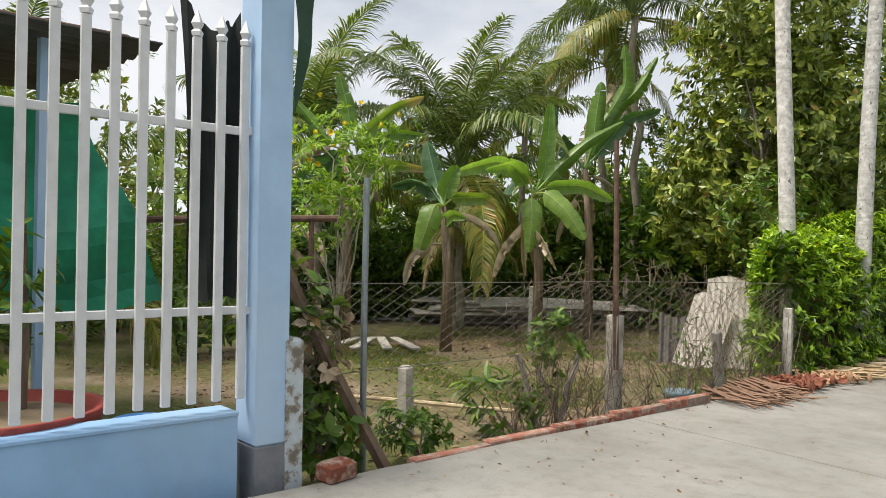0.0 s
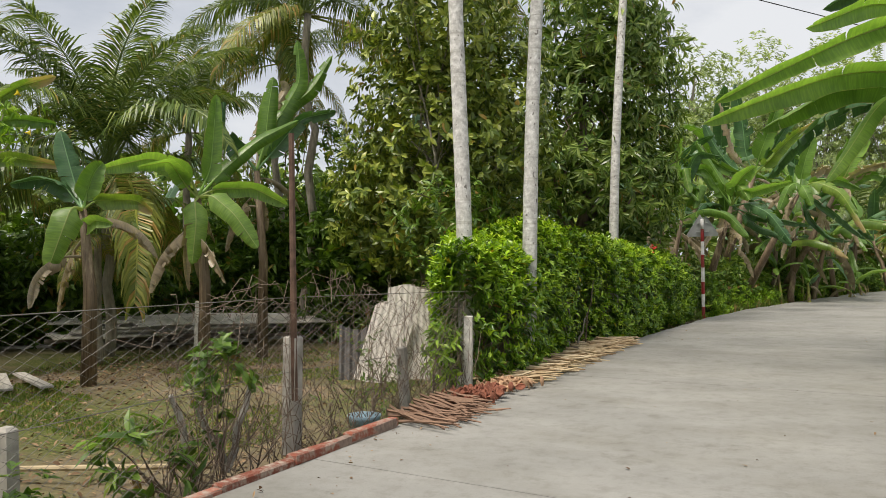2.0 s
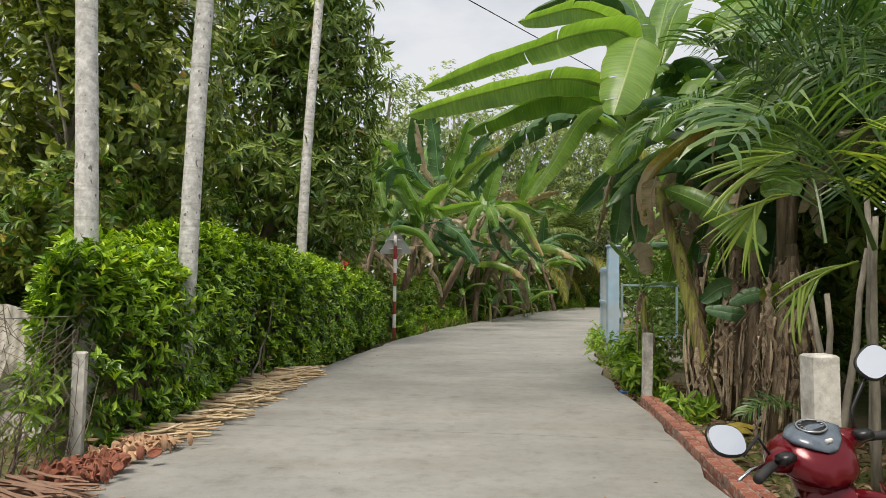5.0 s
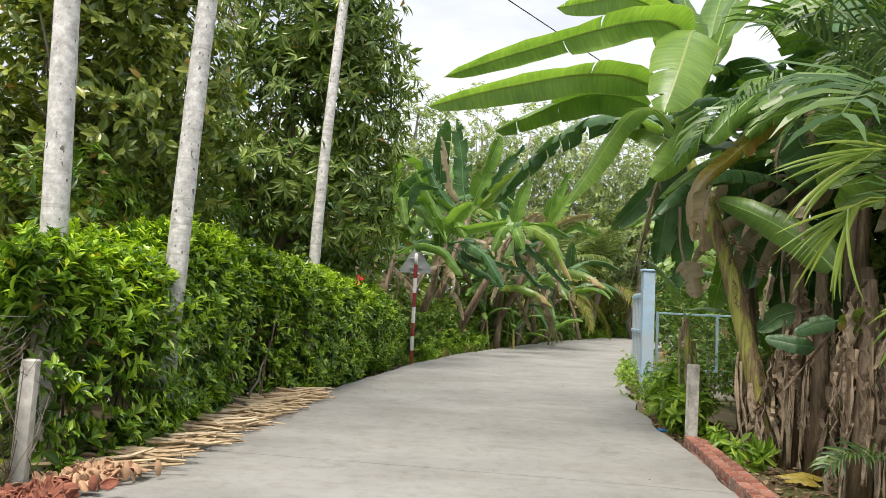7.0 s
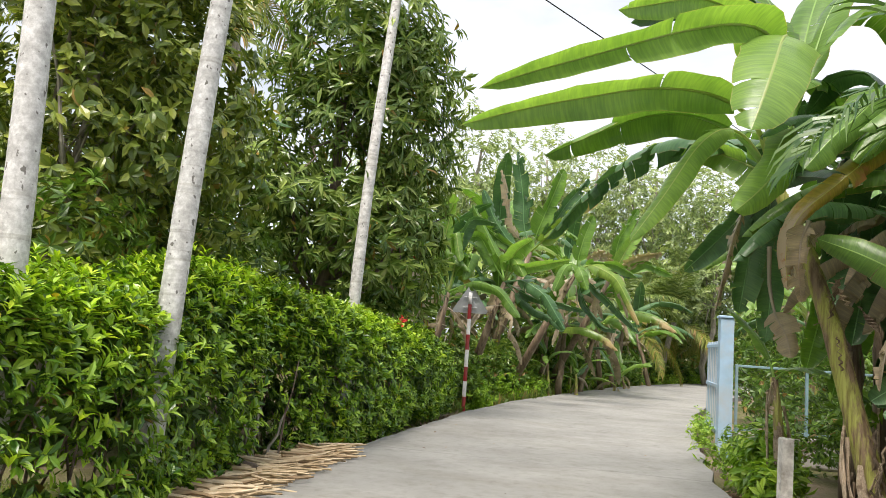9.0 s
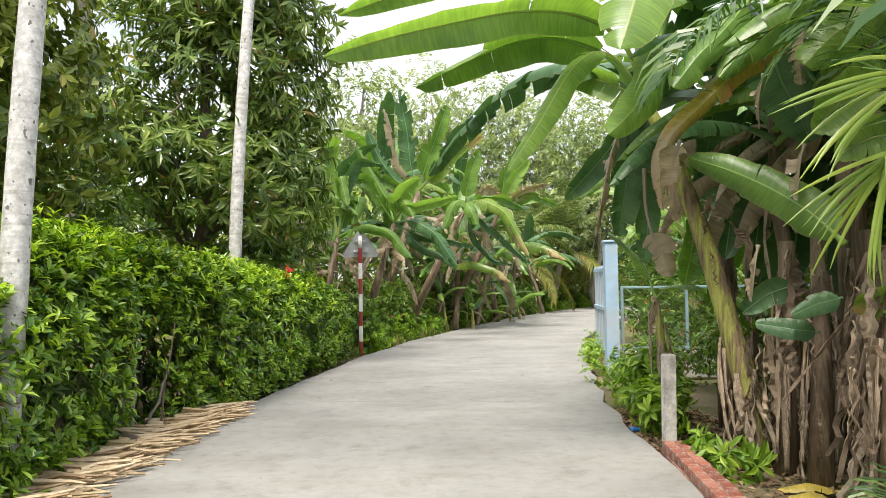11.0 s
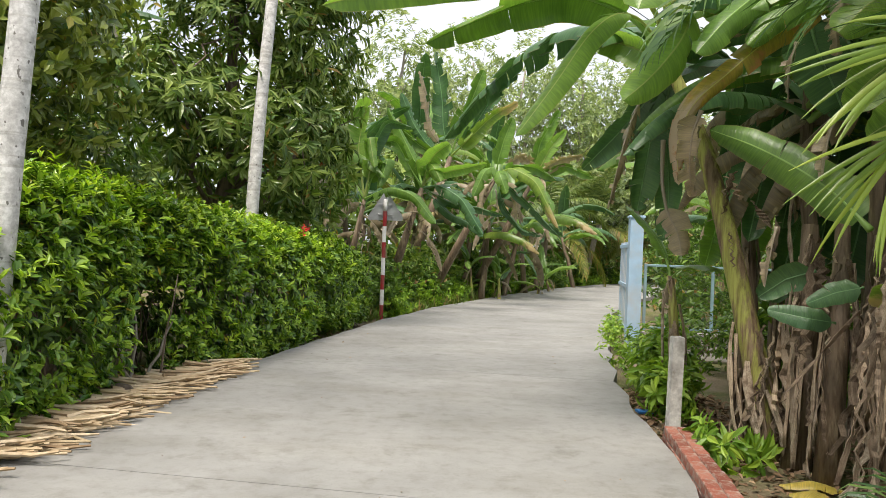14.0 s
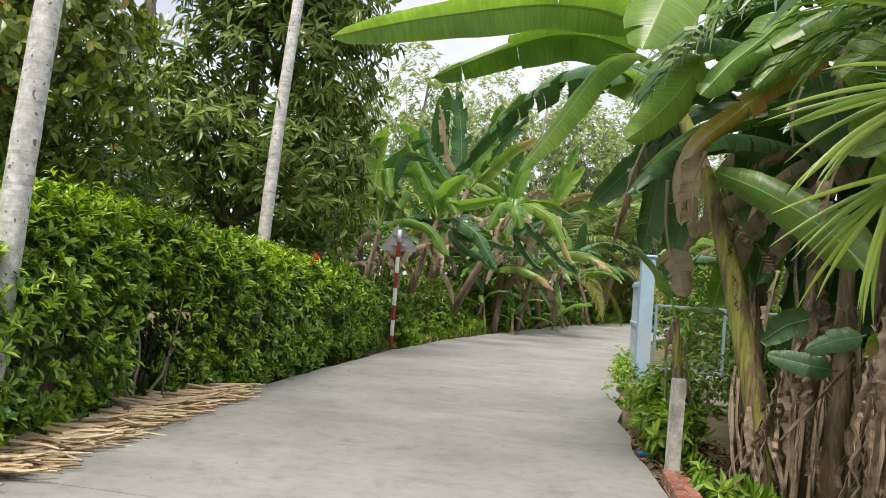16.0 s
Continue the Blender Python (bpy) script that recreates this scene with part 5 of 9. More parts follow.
path_leaf(row_c, [(0.91, 23.40, 3.42), (1.13, 23.20, 2.57), (1.64, 23.20, 2.00), (2.13, 23.20, 1.89)], 0.34, 0.40, 329, banana_dark, 0.22, -8, side=(0.46, -0.58, 0.67))
path_leaf(row_c, [(0.91, 23.40, 3.42), (0.62, 23.30, 3.07), (0.54, 23.30, 2.65), (0.64, 23.30, 2.07)], 0.34, 0.60, 330, banana_dry, 0.22, -8, side=(0.99, 0.12, 0.02), name="dead_leaf", label="dry brown hanging leaf")
path_leaf(row_c, [(0.91, 23.40, 3.42), (1.37, 23.30, 3.08), (1.46, 23.30, 2.67), (1.43, 23.30, 2.08)], 0.34, 0.60, 331, banana_dry, 0.22, -8, side=(0.99, -0.15, 0.06), name="dead_leaf", label="dry brown hanging leaf")
row_d = thing("banana_plant", (-1.80, 25.30, -0.14), "tall banana plant with upright torn leaves", "banana plant", "banana row")
part("pseudostem", Geo().tube([(-1.80, 25.30, -0.14), (-1.05, 24.70, 2.02), (-0.39, 24.60, 4.05)], [0.14, 0.12, 0.066], 10), banana_stem_dry, row_d, smooth=True)
for k in range(5):
    part("dead_leaf", DEADS[k % 3], banana_dry, row_d, "dry brown hanging leaf", m=aim((-0.39, 24.60, 4.05 - 0.15 - 0.22 * k), 97 * k + 321, 0, 0.8, 20 * (k % 3) - 20))
path_leaf(row_d, [(-0.39, 24.60, 4.05), (-0.62, 24.50, 4.74), (-0.68, 24.50, 5.63), (-0.93, 24.50, 6.96)], 0.83, 0.60, 334, banana_dark, 0.22, -8, side=(-0.99, -0.09, -0.14))
path_leaf(row_d, [(-0.39, 24.60, 4.05), (-1.03, 24.60, 4.75), (-1.18, 24.60, 5.64), (-1.38, 24.60, 6.44)], 0.39, 0.60, 335, banana_dry, 0.22, -8, side=(-0.97, -0.10, -0.20), name="dead_leaf", label="dry brown hanging leaf")
path_leaf(row_d, [(-0.39, 24.60, 4.05), (-0.21, 24.40, 4.64), (0.12, 24.40, 5.53), (0.45, 24.40, 6.46)], 0.78, 0.28, 336, banana_green, 0.22, -8, side=(-0.92, -0.20, 0.34))
path_leaf(row_d, [(-0.39, 24.60, 4.05), (0.07, 24.00, 4.41), (0.74, 23.90, 5.10), (1.42, 23.80, 5.47)], 0.59, 0.60, 337, banana_old, 0.22, -8, side=(-0.61, -0.36, 0.71))
path_leaf(row_d, [(-0.39, 24.60, 4.05), (0.05, 24.40, 4.56), (0.56, 24.40, 5.45), (1.16, 24.40, 6.21)], 0.59, 0.60, 338, banana_dark, 0.22, -8, side=(-0.78, -0.35, 0.52))
path_leaf(row_d, [(-0.39, 24.60, 4.05), (-1.01, 24.50, 4.29), (-1.47, 24.50, 4.91), (-1.85, 24.50, 5.79)], 0.59, 0.60, 339, banana_dark, 0.22, -8, side=(-0.86, -0.19, -0.48))
path_leaf(row_d, [(-0.39, 24.60, 4.05), (-1.10, 24.50, 4.20), (-1.82, 24.50, 4.73), (-2.53, 24.50, 4.45)], 0.49, 0.55, 340, banana_green, 0.22, -8, side=(-0.15, 0.49, -0.86))
row_e = thing("banana_plant", (0.10, 27.10, -0.14), "banana plant with pale drying leaves in the row", "banana plant", "banana row")
part("pseudostem", Geo().tube([(0.10, 27.10, -0.14), (1.13, 26.50, 1.87), (2.07, 26.40, 3.74)], [0.12, 0.10, 0.055], 10), banana_stem_dry, row_e, smooth=True)
for k in range(5):
    part("dead_leaf", DEADS[k % 3], banana_dry, row_e, "dry brown hanging leaf", m=aim((2.07, 26.40, 3.74 - 0.15 - 0.22 * k), 97 * k + 206, 0, 0.8, 20 * (k % 3) - 20))
path_leaf(row_e, [(2.07, 26.40, 3.74), (2.19, 26.00, 3.98), (2.46, 26.00, 4.55), (2.91, 26.00, 5.13)], 0.59, 0.25, 343, banana_lit, 0.22, -8, side=(-0.83, -0.19, 0.53))
path_leaf(row_e, [(2.07, 26.40, 3.74), (2.28, 26.00, 3.89), (2.73, 25.80, 4.20), (3.40, 25.60, 4.33)], 0.59, 0.55, 344, banana_dry, 0.22, -8, side=(-0.46, -0.42, 0.79), name="dead_leaf", label="dry brown hanging leaf")
path_leaf(row_e, [(2.07, 26.40, 3.74), (2.38, 26.00, 3.80), (2.92, 25.80, 4.06), (3.73, 25.60, 3.68)], 0.49, 0.40, 345, banana_green, 0.22, -8, side=(-0.07, -0.47, 0.88))
path_leaf(row_e, [(2.07, 26.40, 3.74), (1.90, 26.00, 4.07), (1.71, 26.00, 4.35), (1.24, 26.00, 4.06)], 0.59, 0.60, 346, banana_dry, 0.22, -8, side=(0.02, 0.36, -0.93), name="dead_leaf", label="dry brown hanging leaf")
path_leaf(row_e, [(2.07, 26.40, 3.74), (2.10, 26.20, 4.29), (2.18, 26.20, 4.77), (2.73, 26.20, 5.73)], 0.59, 0.40, 347, banana_green, 0.22, -8, side=(-0.89, -0.25, 0.39))
for n in range(16):
    b = FAR[n % 15][0]
    banana_plant((b[0] + r_far.uniform(-0.3, 0.75), b[1] + r_far.uniform(-1.2, 0.5), -0.12), r_far.uniform(0.3, 1.2), 250 + n, "young banana sucker at the foot of the row", r_far.uniform(0.55, 0.95), 7, 2, ("green", "lit", "green", "dark"), (r_far.normal() * 0.15, r_far.normal() * 0.15), 0.06, "banana suckers", order=(0, 4, 1, 0, 2, 1, 3, 2, 4, 5, 3, 5))
coconut_palm((5.6, 43.5, -0.12), (6.2, 42.2, 3.1), 0.17, 1.15, 71, "coconut palm with long drooping yellowish fronds at the bend", 16, 6)
coconut_palm((8.6, 48.6, -0.12), (8.8, 48.0, 2.6), 0.17, 1.15, 72, "coconut palm leaning over the lane", 16, 6)
coconut_palm((3.0, 39.6, -0.12), (3.4, 39.2, 2.8), 0.17, 1.1, 73, "coconut palm with long drooping yellowish fronds at the bend", 16, 5)

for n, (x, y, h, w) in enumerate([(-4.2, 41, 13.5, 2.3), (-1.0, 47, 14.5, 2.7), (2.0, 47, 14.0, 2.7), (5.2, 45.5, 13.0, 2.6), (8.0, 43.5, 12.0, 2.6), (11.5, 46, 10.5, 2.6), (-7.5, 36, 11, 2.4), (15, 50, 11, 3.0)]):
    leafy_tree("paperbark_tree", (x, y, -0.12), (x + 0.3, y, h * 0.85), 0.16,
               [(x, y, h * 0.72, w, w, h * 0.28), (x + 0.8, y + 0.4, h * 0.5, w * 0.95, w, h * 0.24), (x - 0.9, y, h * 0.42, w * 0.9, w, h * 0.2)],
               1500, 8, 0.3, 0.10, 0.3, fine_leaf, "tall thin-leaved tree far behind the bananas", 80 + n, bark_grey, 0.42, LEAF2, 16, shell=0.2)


def thicket(name, blobs, n, leaf, material, label, seed, per=8):
    r = np.random.default_rng(seed)
    P, d = blob_points(r, blobs, n, 0.15, 0.35, seed=seed)
    P = P[P[:, 2] > -0.1]
    d = r.normal(size=P.shape) + np.array([0, 0, 0.6])
    return single(name, spread_mesh(name, [whorls(r, P, d, per, leaf, leaf * 0.42, 0.3, LEAF2)]), material, label, "bushes", kind="stuff")


thicket("far_woods", [(x, y, 2.0, 4.5, 3.0, 3.6) for x, y in [(-22, 2), (-21, 8), (-20, 14), (-19, 20), (-16, 25), (-12, 28), (-8, 29), (-4, 33), (0, 40), (4, 47), (8, 53), (13, 57), (20, 60)]], 7000, 0.45, mango_leaf, "dark mixed trees and bushes closing the view", 91)
thicket("far_woods", [(x, y, 1.6, 4.0, 3.0, 3.4) for x, y in [(25, 52), (24, 44), (22, 36), (20, 28), (18, 20), (16, 12), (15, 4), (15, -5), (10, -14), (2, -17), (-6, -16), (-16, -8)]], 4500, 0.45, shrub_leaf, "green trees round the neighbouring plots", 92)
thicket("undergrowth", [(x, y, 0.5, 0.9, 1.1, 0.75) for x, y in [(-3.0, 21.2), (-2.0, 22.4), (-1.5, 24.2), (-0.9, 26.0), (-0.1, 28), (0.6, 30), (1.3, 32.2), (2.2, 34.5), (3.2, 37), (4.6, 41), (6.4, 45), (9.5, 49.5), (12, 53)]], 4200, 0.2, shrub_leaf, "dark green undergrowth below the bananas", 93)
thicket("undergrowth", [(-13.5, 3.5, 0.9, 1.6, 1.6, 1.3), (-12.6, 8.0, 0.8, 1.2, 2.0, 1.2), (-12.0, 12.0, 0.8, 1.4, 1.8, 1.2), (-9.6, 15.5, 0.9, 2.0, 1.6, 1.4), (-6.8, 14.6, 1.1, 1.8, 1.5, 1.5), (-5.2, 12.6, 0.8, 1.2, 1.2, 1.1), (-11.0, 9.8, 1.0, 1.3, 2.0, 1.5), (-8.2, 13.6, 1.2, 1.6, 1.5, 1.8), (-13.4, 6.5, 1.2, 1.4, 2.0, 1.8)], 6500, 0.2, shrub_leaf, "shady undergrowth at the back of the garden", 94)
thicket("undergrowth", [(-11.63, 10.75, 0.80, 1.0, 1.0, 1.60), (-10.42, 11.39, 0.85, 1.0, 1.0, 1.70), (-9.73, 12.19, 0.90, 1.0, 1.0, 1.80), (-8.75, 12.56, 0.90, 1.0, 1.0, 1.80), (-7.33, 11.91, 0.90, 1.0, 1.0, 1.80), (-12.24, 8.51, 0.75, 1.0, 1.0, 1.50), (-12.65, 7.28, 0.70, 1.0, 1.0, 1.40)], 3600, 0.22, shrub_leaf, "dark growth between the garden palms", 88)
thicket("undergrowth", [(5.5, 17.5, 0.9, 1.5, 1.2, 1.3), (7.5, 19, 1.4, 1.6, 1.6, 1.8), (5.8, 22, 1.2, 1.2, 2.0, 1.6), (7.4, 27, 1.4, 1.6, 2.4, 1.9), (10, 34, 1.6, 1.8, 3.0, 2.2)], 2000, 0.18, shrub_leaf, "green bushes behind the blue gate", 98)
for n, (x, y, h) in enumerate([(5.6, 19.5, 2.6), (6.8, 23.0, 3.0), (8.4, 28.0, 3.0)]):
    banana_plant((x, y, -0.12), h, 240 + n, "banana plant beyond the blue gate", 1.3, 9, 3, ("green", "dark", "lit"), (0, 0), 0.12)
thicket("verge_weeds", [(edge(LEFT, y) - 0.55 - 0.25 * (k % 2), y, 0.05, 0.4, 0.9, 0.35 + 0.12 * (k % 3)) for k, y in enumerate(np.arange(20.6, 47, 1.25))], 3400, 0.13, weed_leaf, "green weeds along the far verge", 100)
thicket("undergrowth", [(edge(LEFT, y) - 0.95 - 0.2 * (k % 3), y, 0.35, 0.5, 0.8, 0.55 + 0.25 * (k % 2)) for k, y in enumerate(np.arange(20.4, 40, 1.1))], 6000, 0.16, shrub_leaf, "low green growth before the banana stems", 89)
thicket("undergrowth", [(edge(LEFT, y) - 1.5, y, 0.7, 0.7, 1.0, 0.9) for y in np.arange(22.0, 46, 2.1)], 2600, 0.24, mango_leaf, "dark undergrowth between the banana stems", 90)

# ---- blue wall, gate bars and pillar ----
wall = thing("garden_wall", (-2.6, -3.0, -0.14), "pale blue rendered plinth wall below white spear railings", "wall", kind="structure")
part("plinth", Geo().box((-2.62, -3.93, 0.14), (0.2, 8.0, 0.56), bevel=0.008), blue_plinth, wall)
part("coping", Geo().box((-2.62, -3.93, 0.425), (0.23, 8.0, 0.025), bevel=0.006), blue_plinth, wall)
pillar = thing("gate_pillar", (-2.59, 0.2, -0.14), "pale blue painted square pillar with a grey foot", "pillar", kind="structure")
part("shaft", Geo().box((-2.6, 0.255, 1.63), (0.24, 0.2, 2.8), bevel=0.012), blue_paint, pillar)
part("foot", Geo().box((-2.6, 0.255, 0.045), (0.244, 0.204, 0.37), bevel=0.008), grey_render, pillar, "bare grey rendered foot")
old_post = single("old_post", Geo().box((-2.55, 0.39, 0.34), (0.16, 0.11, 0.96), bevel=0.02), flaking, "short concrete post with flaking limewash", "post")

rail_set = thing("railing", (-2.6, -1.5, 0.42), "white painted metal railing with spear tops", "railing")
for z in (0.98, 1.98):
    part("rail", Geo().box((-2.62, -1.95, z), (0.025, 4.16, 0.045), bevel=0.004), white_metal, rail_set)
for z in (0.98, 1.98):
    part("hinge", Geo().box((-2.6, 0.14, z), (0.05, 0.03, 0.05), bevel=0.004), white_metal, rail_set)
bar_geo = Geo().box((0, 0, 1.47), (0.028, 0.045, 1.96), bevel=0.004)
bar_geo.lathe([(0.0, 2.45), (0.03, 2.452), (0.034, 2.475), (0.02, 2.49), (0.036, 2.52), (0.0, 2.6)], n=4)
bar_me = bar_geo.mesh("bar")
for k in range(30):
    part("bar", bar_me, white_metal, rail_set, m=Matrix.Translation((-2.59, 0.115 - 0.139 * k, 0)))

# yard behind the railing
single("canopy_roof", Geo().grid(lambda u, v: (-7.0 + 3.2 * u, -6.0 + 6.1 * v, 2.9 - 0.2 * u + 0.02 * math.sin(u * 90)), 60, 6, 0.01), roof_metal, "dark corrugated metal canopy roof", "roof")
single("canopy_post", Geo().box((-4.2, -0.52, 1.35), (0.1, 0.1, 2.9), bevel=0.01), blue_paint, "blue steel post carrying the canopy", "post", "canopy posts")
single("canopy_post", Geo().box((-4.2, -4.6, 1.35), (0.1, 0.1, 2.9), bevel=0.01), blue_paint, "blue steel post carrying the canopy", "post", "canopy posts")
single("canopy_beam", Geo().box((-4.2, -3.0, 2.78), (0.08, 6.0, 0.1), bevel=0.01), rust_metal, "brown beam below the canopy roof", "beam")
single("shade_net", Geo().grid(lambda u, v: (-5.0 + 0.12 * math.sin(v * 9 + u * 3), -2.6 + 2.5 * u + 0.75 * v * u, 2.4 - (1.65 - 0.1 * u) * v + 0.05 * math.sin(u * 14)), 24, 12), green_net, "hanging emerald green shade net", "net")
single("black_net", Geo().grid(lambda u, v: (-3.1 + 0.05 * math.sin(u * 12 + v * 4), -0.06 + 0.40 * u + 0.08 * v * (1 - u), 2.8 - 1.7 * v - 0.12 * math.sin(u * 3.1) + 0.03 * math.sin(u * 20)), 16, 16), black_net, "black netting hanging behind the pillar", "net")
single("green_tarp", Geo().grid(lambda u, v: (-2.46 - 0.02 * math.sin(v * 9), 0.362 + 0.13 * u * (1 - v) ** 0.6, 2.95 - 0.85 * v - 0.1 * u * (1 - v)), 6, 8), dark_tarp, "dark green tarpaulin edge on the pillar", "tarpaulin")
pot = thing("plant_pot", (-3.15, -0.95, -0.1), "large red glazed pot with a small tree", "plant pot")
part("pot", Geo().lathe([(0.0, -0.1), (0.36, -0.1), (0.46, 0.15), (0.55, 0.4), (0.58, 0.47), (0.54, 0.47), (0.48, 0.4), (0.0, 0.4)], (-3.2, -1.0, 0), 28), red_pot, pot, smooth=True)
part("soil", Geo().lathe([(0.0, 0.445), (0.25, 0.44), (0.47, 0.42)], (-3.2, -1.0, 0), 16), soil, pot)
part("stem", Geo().tube([(-3.25, -0.85, 0.35), (-3.27, -0.83, 0.9), (-3.22, -0.86, 1.5), (-3.28, -0.84, 2.0)], [0.045, 0.04, 0.03, 0.015], 8), bark, pot)
_r = np.random.default_rng(5)
_P, _d = blob_points(_r, [(-3.35, -1.0, 1.0, 0.4, 0.4, 0.5)], 60, 0.1, 0.3)
part("foliage", spread_mesh("foliage", [whorls(_r, _P, _d, 6, 0.12, 0.05, 0.3)]), shrub_leaf, pot)
single("blue_tub", Geo().lathe([(0.0, -0.12), (0.13, -0.12), (0.15, 0.22), (0.16, 0.3), (0.14, 0.3), (0.12, 0.0), (0, 0)], (-3.3, -0.18, 0.0), 20), blue_plastic, "blue plastic tub on the ground", "tub", smooth=True)
leafy_tree("yard_tree", (-8.6, 0.9, -0.12), (-8.6, 0.9, 2.8), 0.06, [(-8.6, 0.9, 2.6, 1.1, 1.2, 1.4), (-9.4, 2.0, 2.2, 1.0, 1.0, 1.2), (-8.2, -0.6, 2.8, 0.9, 1.0, 1.0)], 420, 8, 0.1, 0.045, 0.1, grass_leaf, "light green feathery tree in the yard", 95, bark_grey, 0.25)
coconut_palm((-10.5, 0.6, -0.12), (-10.4, 0.6, 1.6), 0.14, 0.9, 28, "low coconut palm behind the yard", 12, 4)


# ---- wire fence ----
def chain_link(g, a, b, z0, z1, cell=0.066, r=0.0027, seed=0, slack=0.012):
    """Zigzag wires between the ground points a and b."""
    q = np.random.default_rng(seed)
    a, b = np.array(a, float), np.array(b, float)
    L = float(np.linalg.norm(b - a))
    d = (b - a) / L
    nrm = np.array([d[1], -d[0]])
    rows = int((z1 - z0) / (cell / 2))
    for k in range(int(L / cell) + 1):
        s = (k + (np.arange(rows + 1) + k) % 2) * cell + 0.004 * np.sin(np.arange(rows + 1) * 0.7 + k)
        s = np.clip(s + 0.02 * np.sin(k * 0.21 + np.arange(rows + 1) * 0.12), 0, L)
        z = z0 + np.arange(rows + 1) * cell / 2 + 0.02 * np.sin(k * 0.16)
        off = slack * np.sin(s * 2.0 + z * 3.0) + 0.0022 * (np.arange(rows + 1) % 2)
        P = np.stack([a[0] + d[0] * s + nrm[0] * off, a[1] + d[1] * s + nrm[1] * off, z], 1)
        g.tube(P, r, 3, False)
    return g


FENCE = [(-2.62, 0.5), (-2.74, 1.05), (-2.83, 3.85), (-2.6, 5.3), (-2.45, 6.38)]
fence = thing("wire_fence", (-2.7, 3.0, -0.12), "rusty chain link fence along the garden", "fence")
g = Geo()
for k, (a, b) in enumerate(zip(FENCE[:-1], FENCE[1:])):
    chain_link(g, a, b, -0.08, 1.12 - 0.04 * k, seed=k)
part("netting", g, wire_metal, fence, kind="stuff")
g = Geo()
for z in (1.12, 0.55):
    g.tube([(x, y, z - 0.02 * i + 0.01) for i, (x, y) in enumerate(FENCE)], 0.003, 4)
part("strand", g, wire_metal, fence)
part("pipe_post", Geo().tube([(-2.75, 1.06, -0.15), (-2.74, 1.05, 0.9), (-2.73, 1.05, 1.8)], 0.021, 10), galvanised, fence, "grey galvanised pipe")
part("stub_post", Geo().box((-2.83, 3.86, 0.33), (0.11, 0.11, 0.92), (0, 1, 3), bevel=0.012), concrete_post, fence, "weathered concrete post")
part("iron_post", Geo().tube([(-2.79, 3.83, 0.3), (-2.79, 3.82, 1.3), (-2.80, 3.82, 2.36)], [0.027, 0.025, 0.022], 8), rust_metal, fence, "rusty dark iron pipe")
part("small_post", Geo().box((-2.62, 5.3, 0.22), (0.08, 0.08, 0.7), (2, -3, 8), bevel=0.01), concrete_post, fence)
part("end_post", Geo().box((-2.43, 6.4, 0.33), (0.085, 0.085, 0.92), (0, 1, 12), bevel=0.01), concrete_white, fence, "pale concrete end post")
single("broken_post", Geo().box((-3.4, 1.92, 0.12), (0.1, 0.1, 0.62), (3, 2, 10), taper=0.85, bevel=0.02), concrete_post, "short broken concrete post", "post")
single("leaning_plank", Geo().tube([(-2.78, 0.49, 1.2), (-2.65, 0.755, 0.59), (-2.5, 1.05, -0.03)], 0.04, 4), lean_wood, "brown wooden plank leaning on the fence", "plank")

# kerbs of brick
BRICK = Geo().box((0, 0, 0), (0.19, 0.085, 0.075), bevel=0.007).mesh("brick")
BRICK.materials.append(brick_red)


BLOCK = Geo().box((0, 0, 0), (0.66, 0.085, 0.075), bevel=0.01).mesh("brick")
BLOCK.materials.append(brick_red)


def brick_kerb(name, pts, courses, label, seed, across=False, piece=None, pace=0.2, base_z=-0.07, rows=(-0.046, 0.046), rise=0.0):
    r = np.random.default_rng(seed)
    P = np.array(pts, float)
    seg = np.linalg.norm(np.diff(P, axis=0), axis=1)
    total = seg.sum()
    cum = np.concatenate([[0], np.cumsum(seg)])
    root = thing(name, (P[0, 0], P[0, 1], base_z), label, "kerb", kind="structure")
    step = 0.094 if across else pace
    for c in range(courses):
        u = pace / 2 + (0.1 if c % 2 else 0)
        while u < total - 0.06:
            x, y = np.interp(u, cum, P[:, 0]), np.interp(u, cum, P[:, 1])
            i = min(len(seg) - 1, int(np.searchsorted(cum, u)) - 1)
            a = math.degrees(math.atan2(*(P[i + 1] - P[i])[::-1])) + (90 if across else 0)
            for w in rows:
                if r.random() < (0.05 if c == 1 else 0):
                    continue
                th = math.radians(a + (90 if not across else 0))
                m = pose(x + w * math.cos(th) + r.normal() * 0.003, y + w * math.sin(th) + r.normal() * 0.003, base_z + 0.04 + c * 0.084 + rise * (u / total - 1), r.normal() * 1.2, r.normal() * 1.2, a + r.normal() * 1.5)
                part("brick", piece or BRICK, brick_red, root, m=m)
            u += step
    g = Geo()
    n = 24
    U = np.linspace(0, total, n)
    X, Y = np.interp(U, cum, P[:, 0]), np.interp(U, cum, P[:, 1])
    T = np.stack([np.gradient(X), np.gradient(Y)], 1)
    T /= np.linalg.norm(T, axis=1)[:, None]
    N = np.stack([-T[:, 1], T[:, 0]], 1) * (0.085 if len(rows) > 1 else 0.037)
    zts = base_z + 0.066 + (courses - 1) * 0.084 + rise * (U / total - 1)
    V = []
    for i in range(n):
        for s, z in ((-1, base_z - 0.1), (-1, zts[i]), (1, zts[i]), (1, base_z - 0.1)):
            V.append((X[i] + N[i, 0] * s, Y[i] + N[i, 1] * s, z))
    q = [(i * 4 + k, i * 4 + k + 1, i * 4 + k + 5, i * 4 + k + 4) for i in range(n - 1) for k in range(3)] + [(0, 3, 2, 1), (n * 4 - 4, n * 4 - 3, n * 4 - 2, n * 4 - 1)]
    part("mortar_bed", g.add(V, q), mortar, root)
    return root


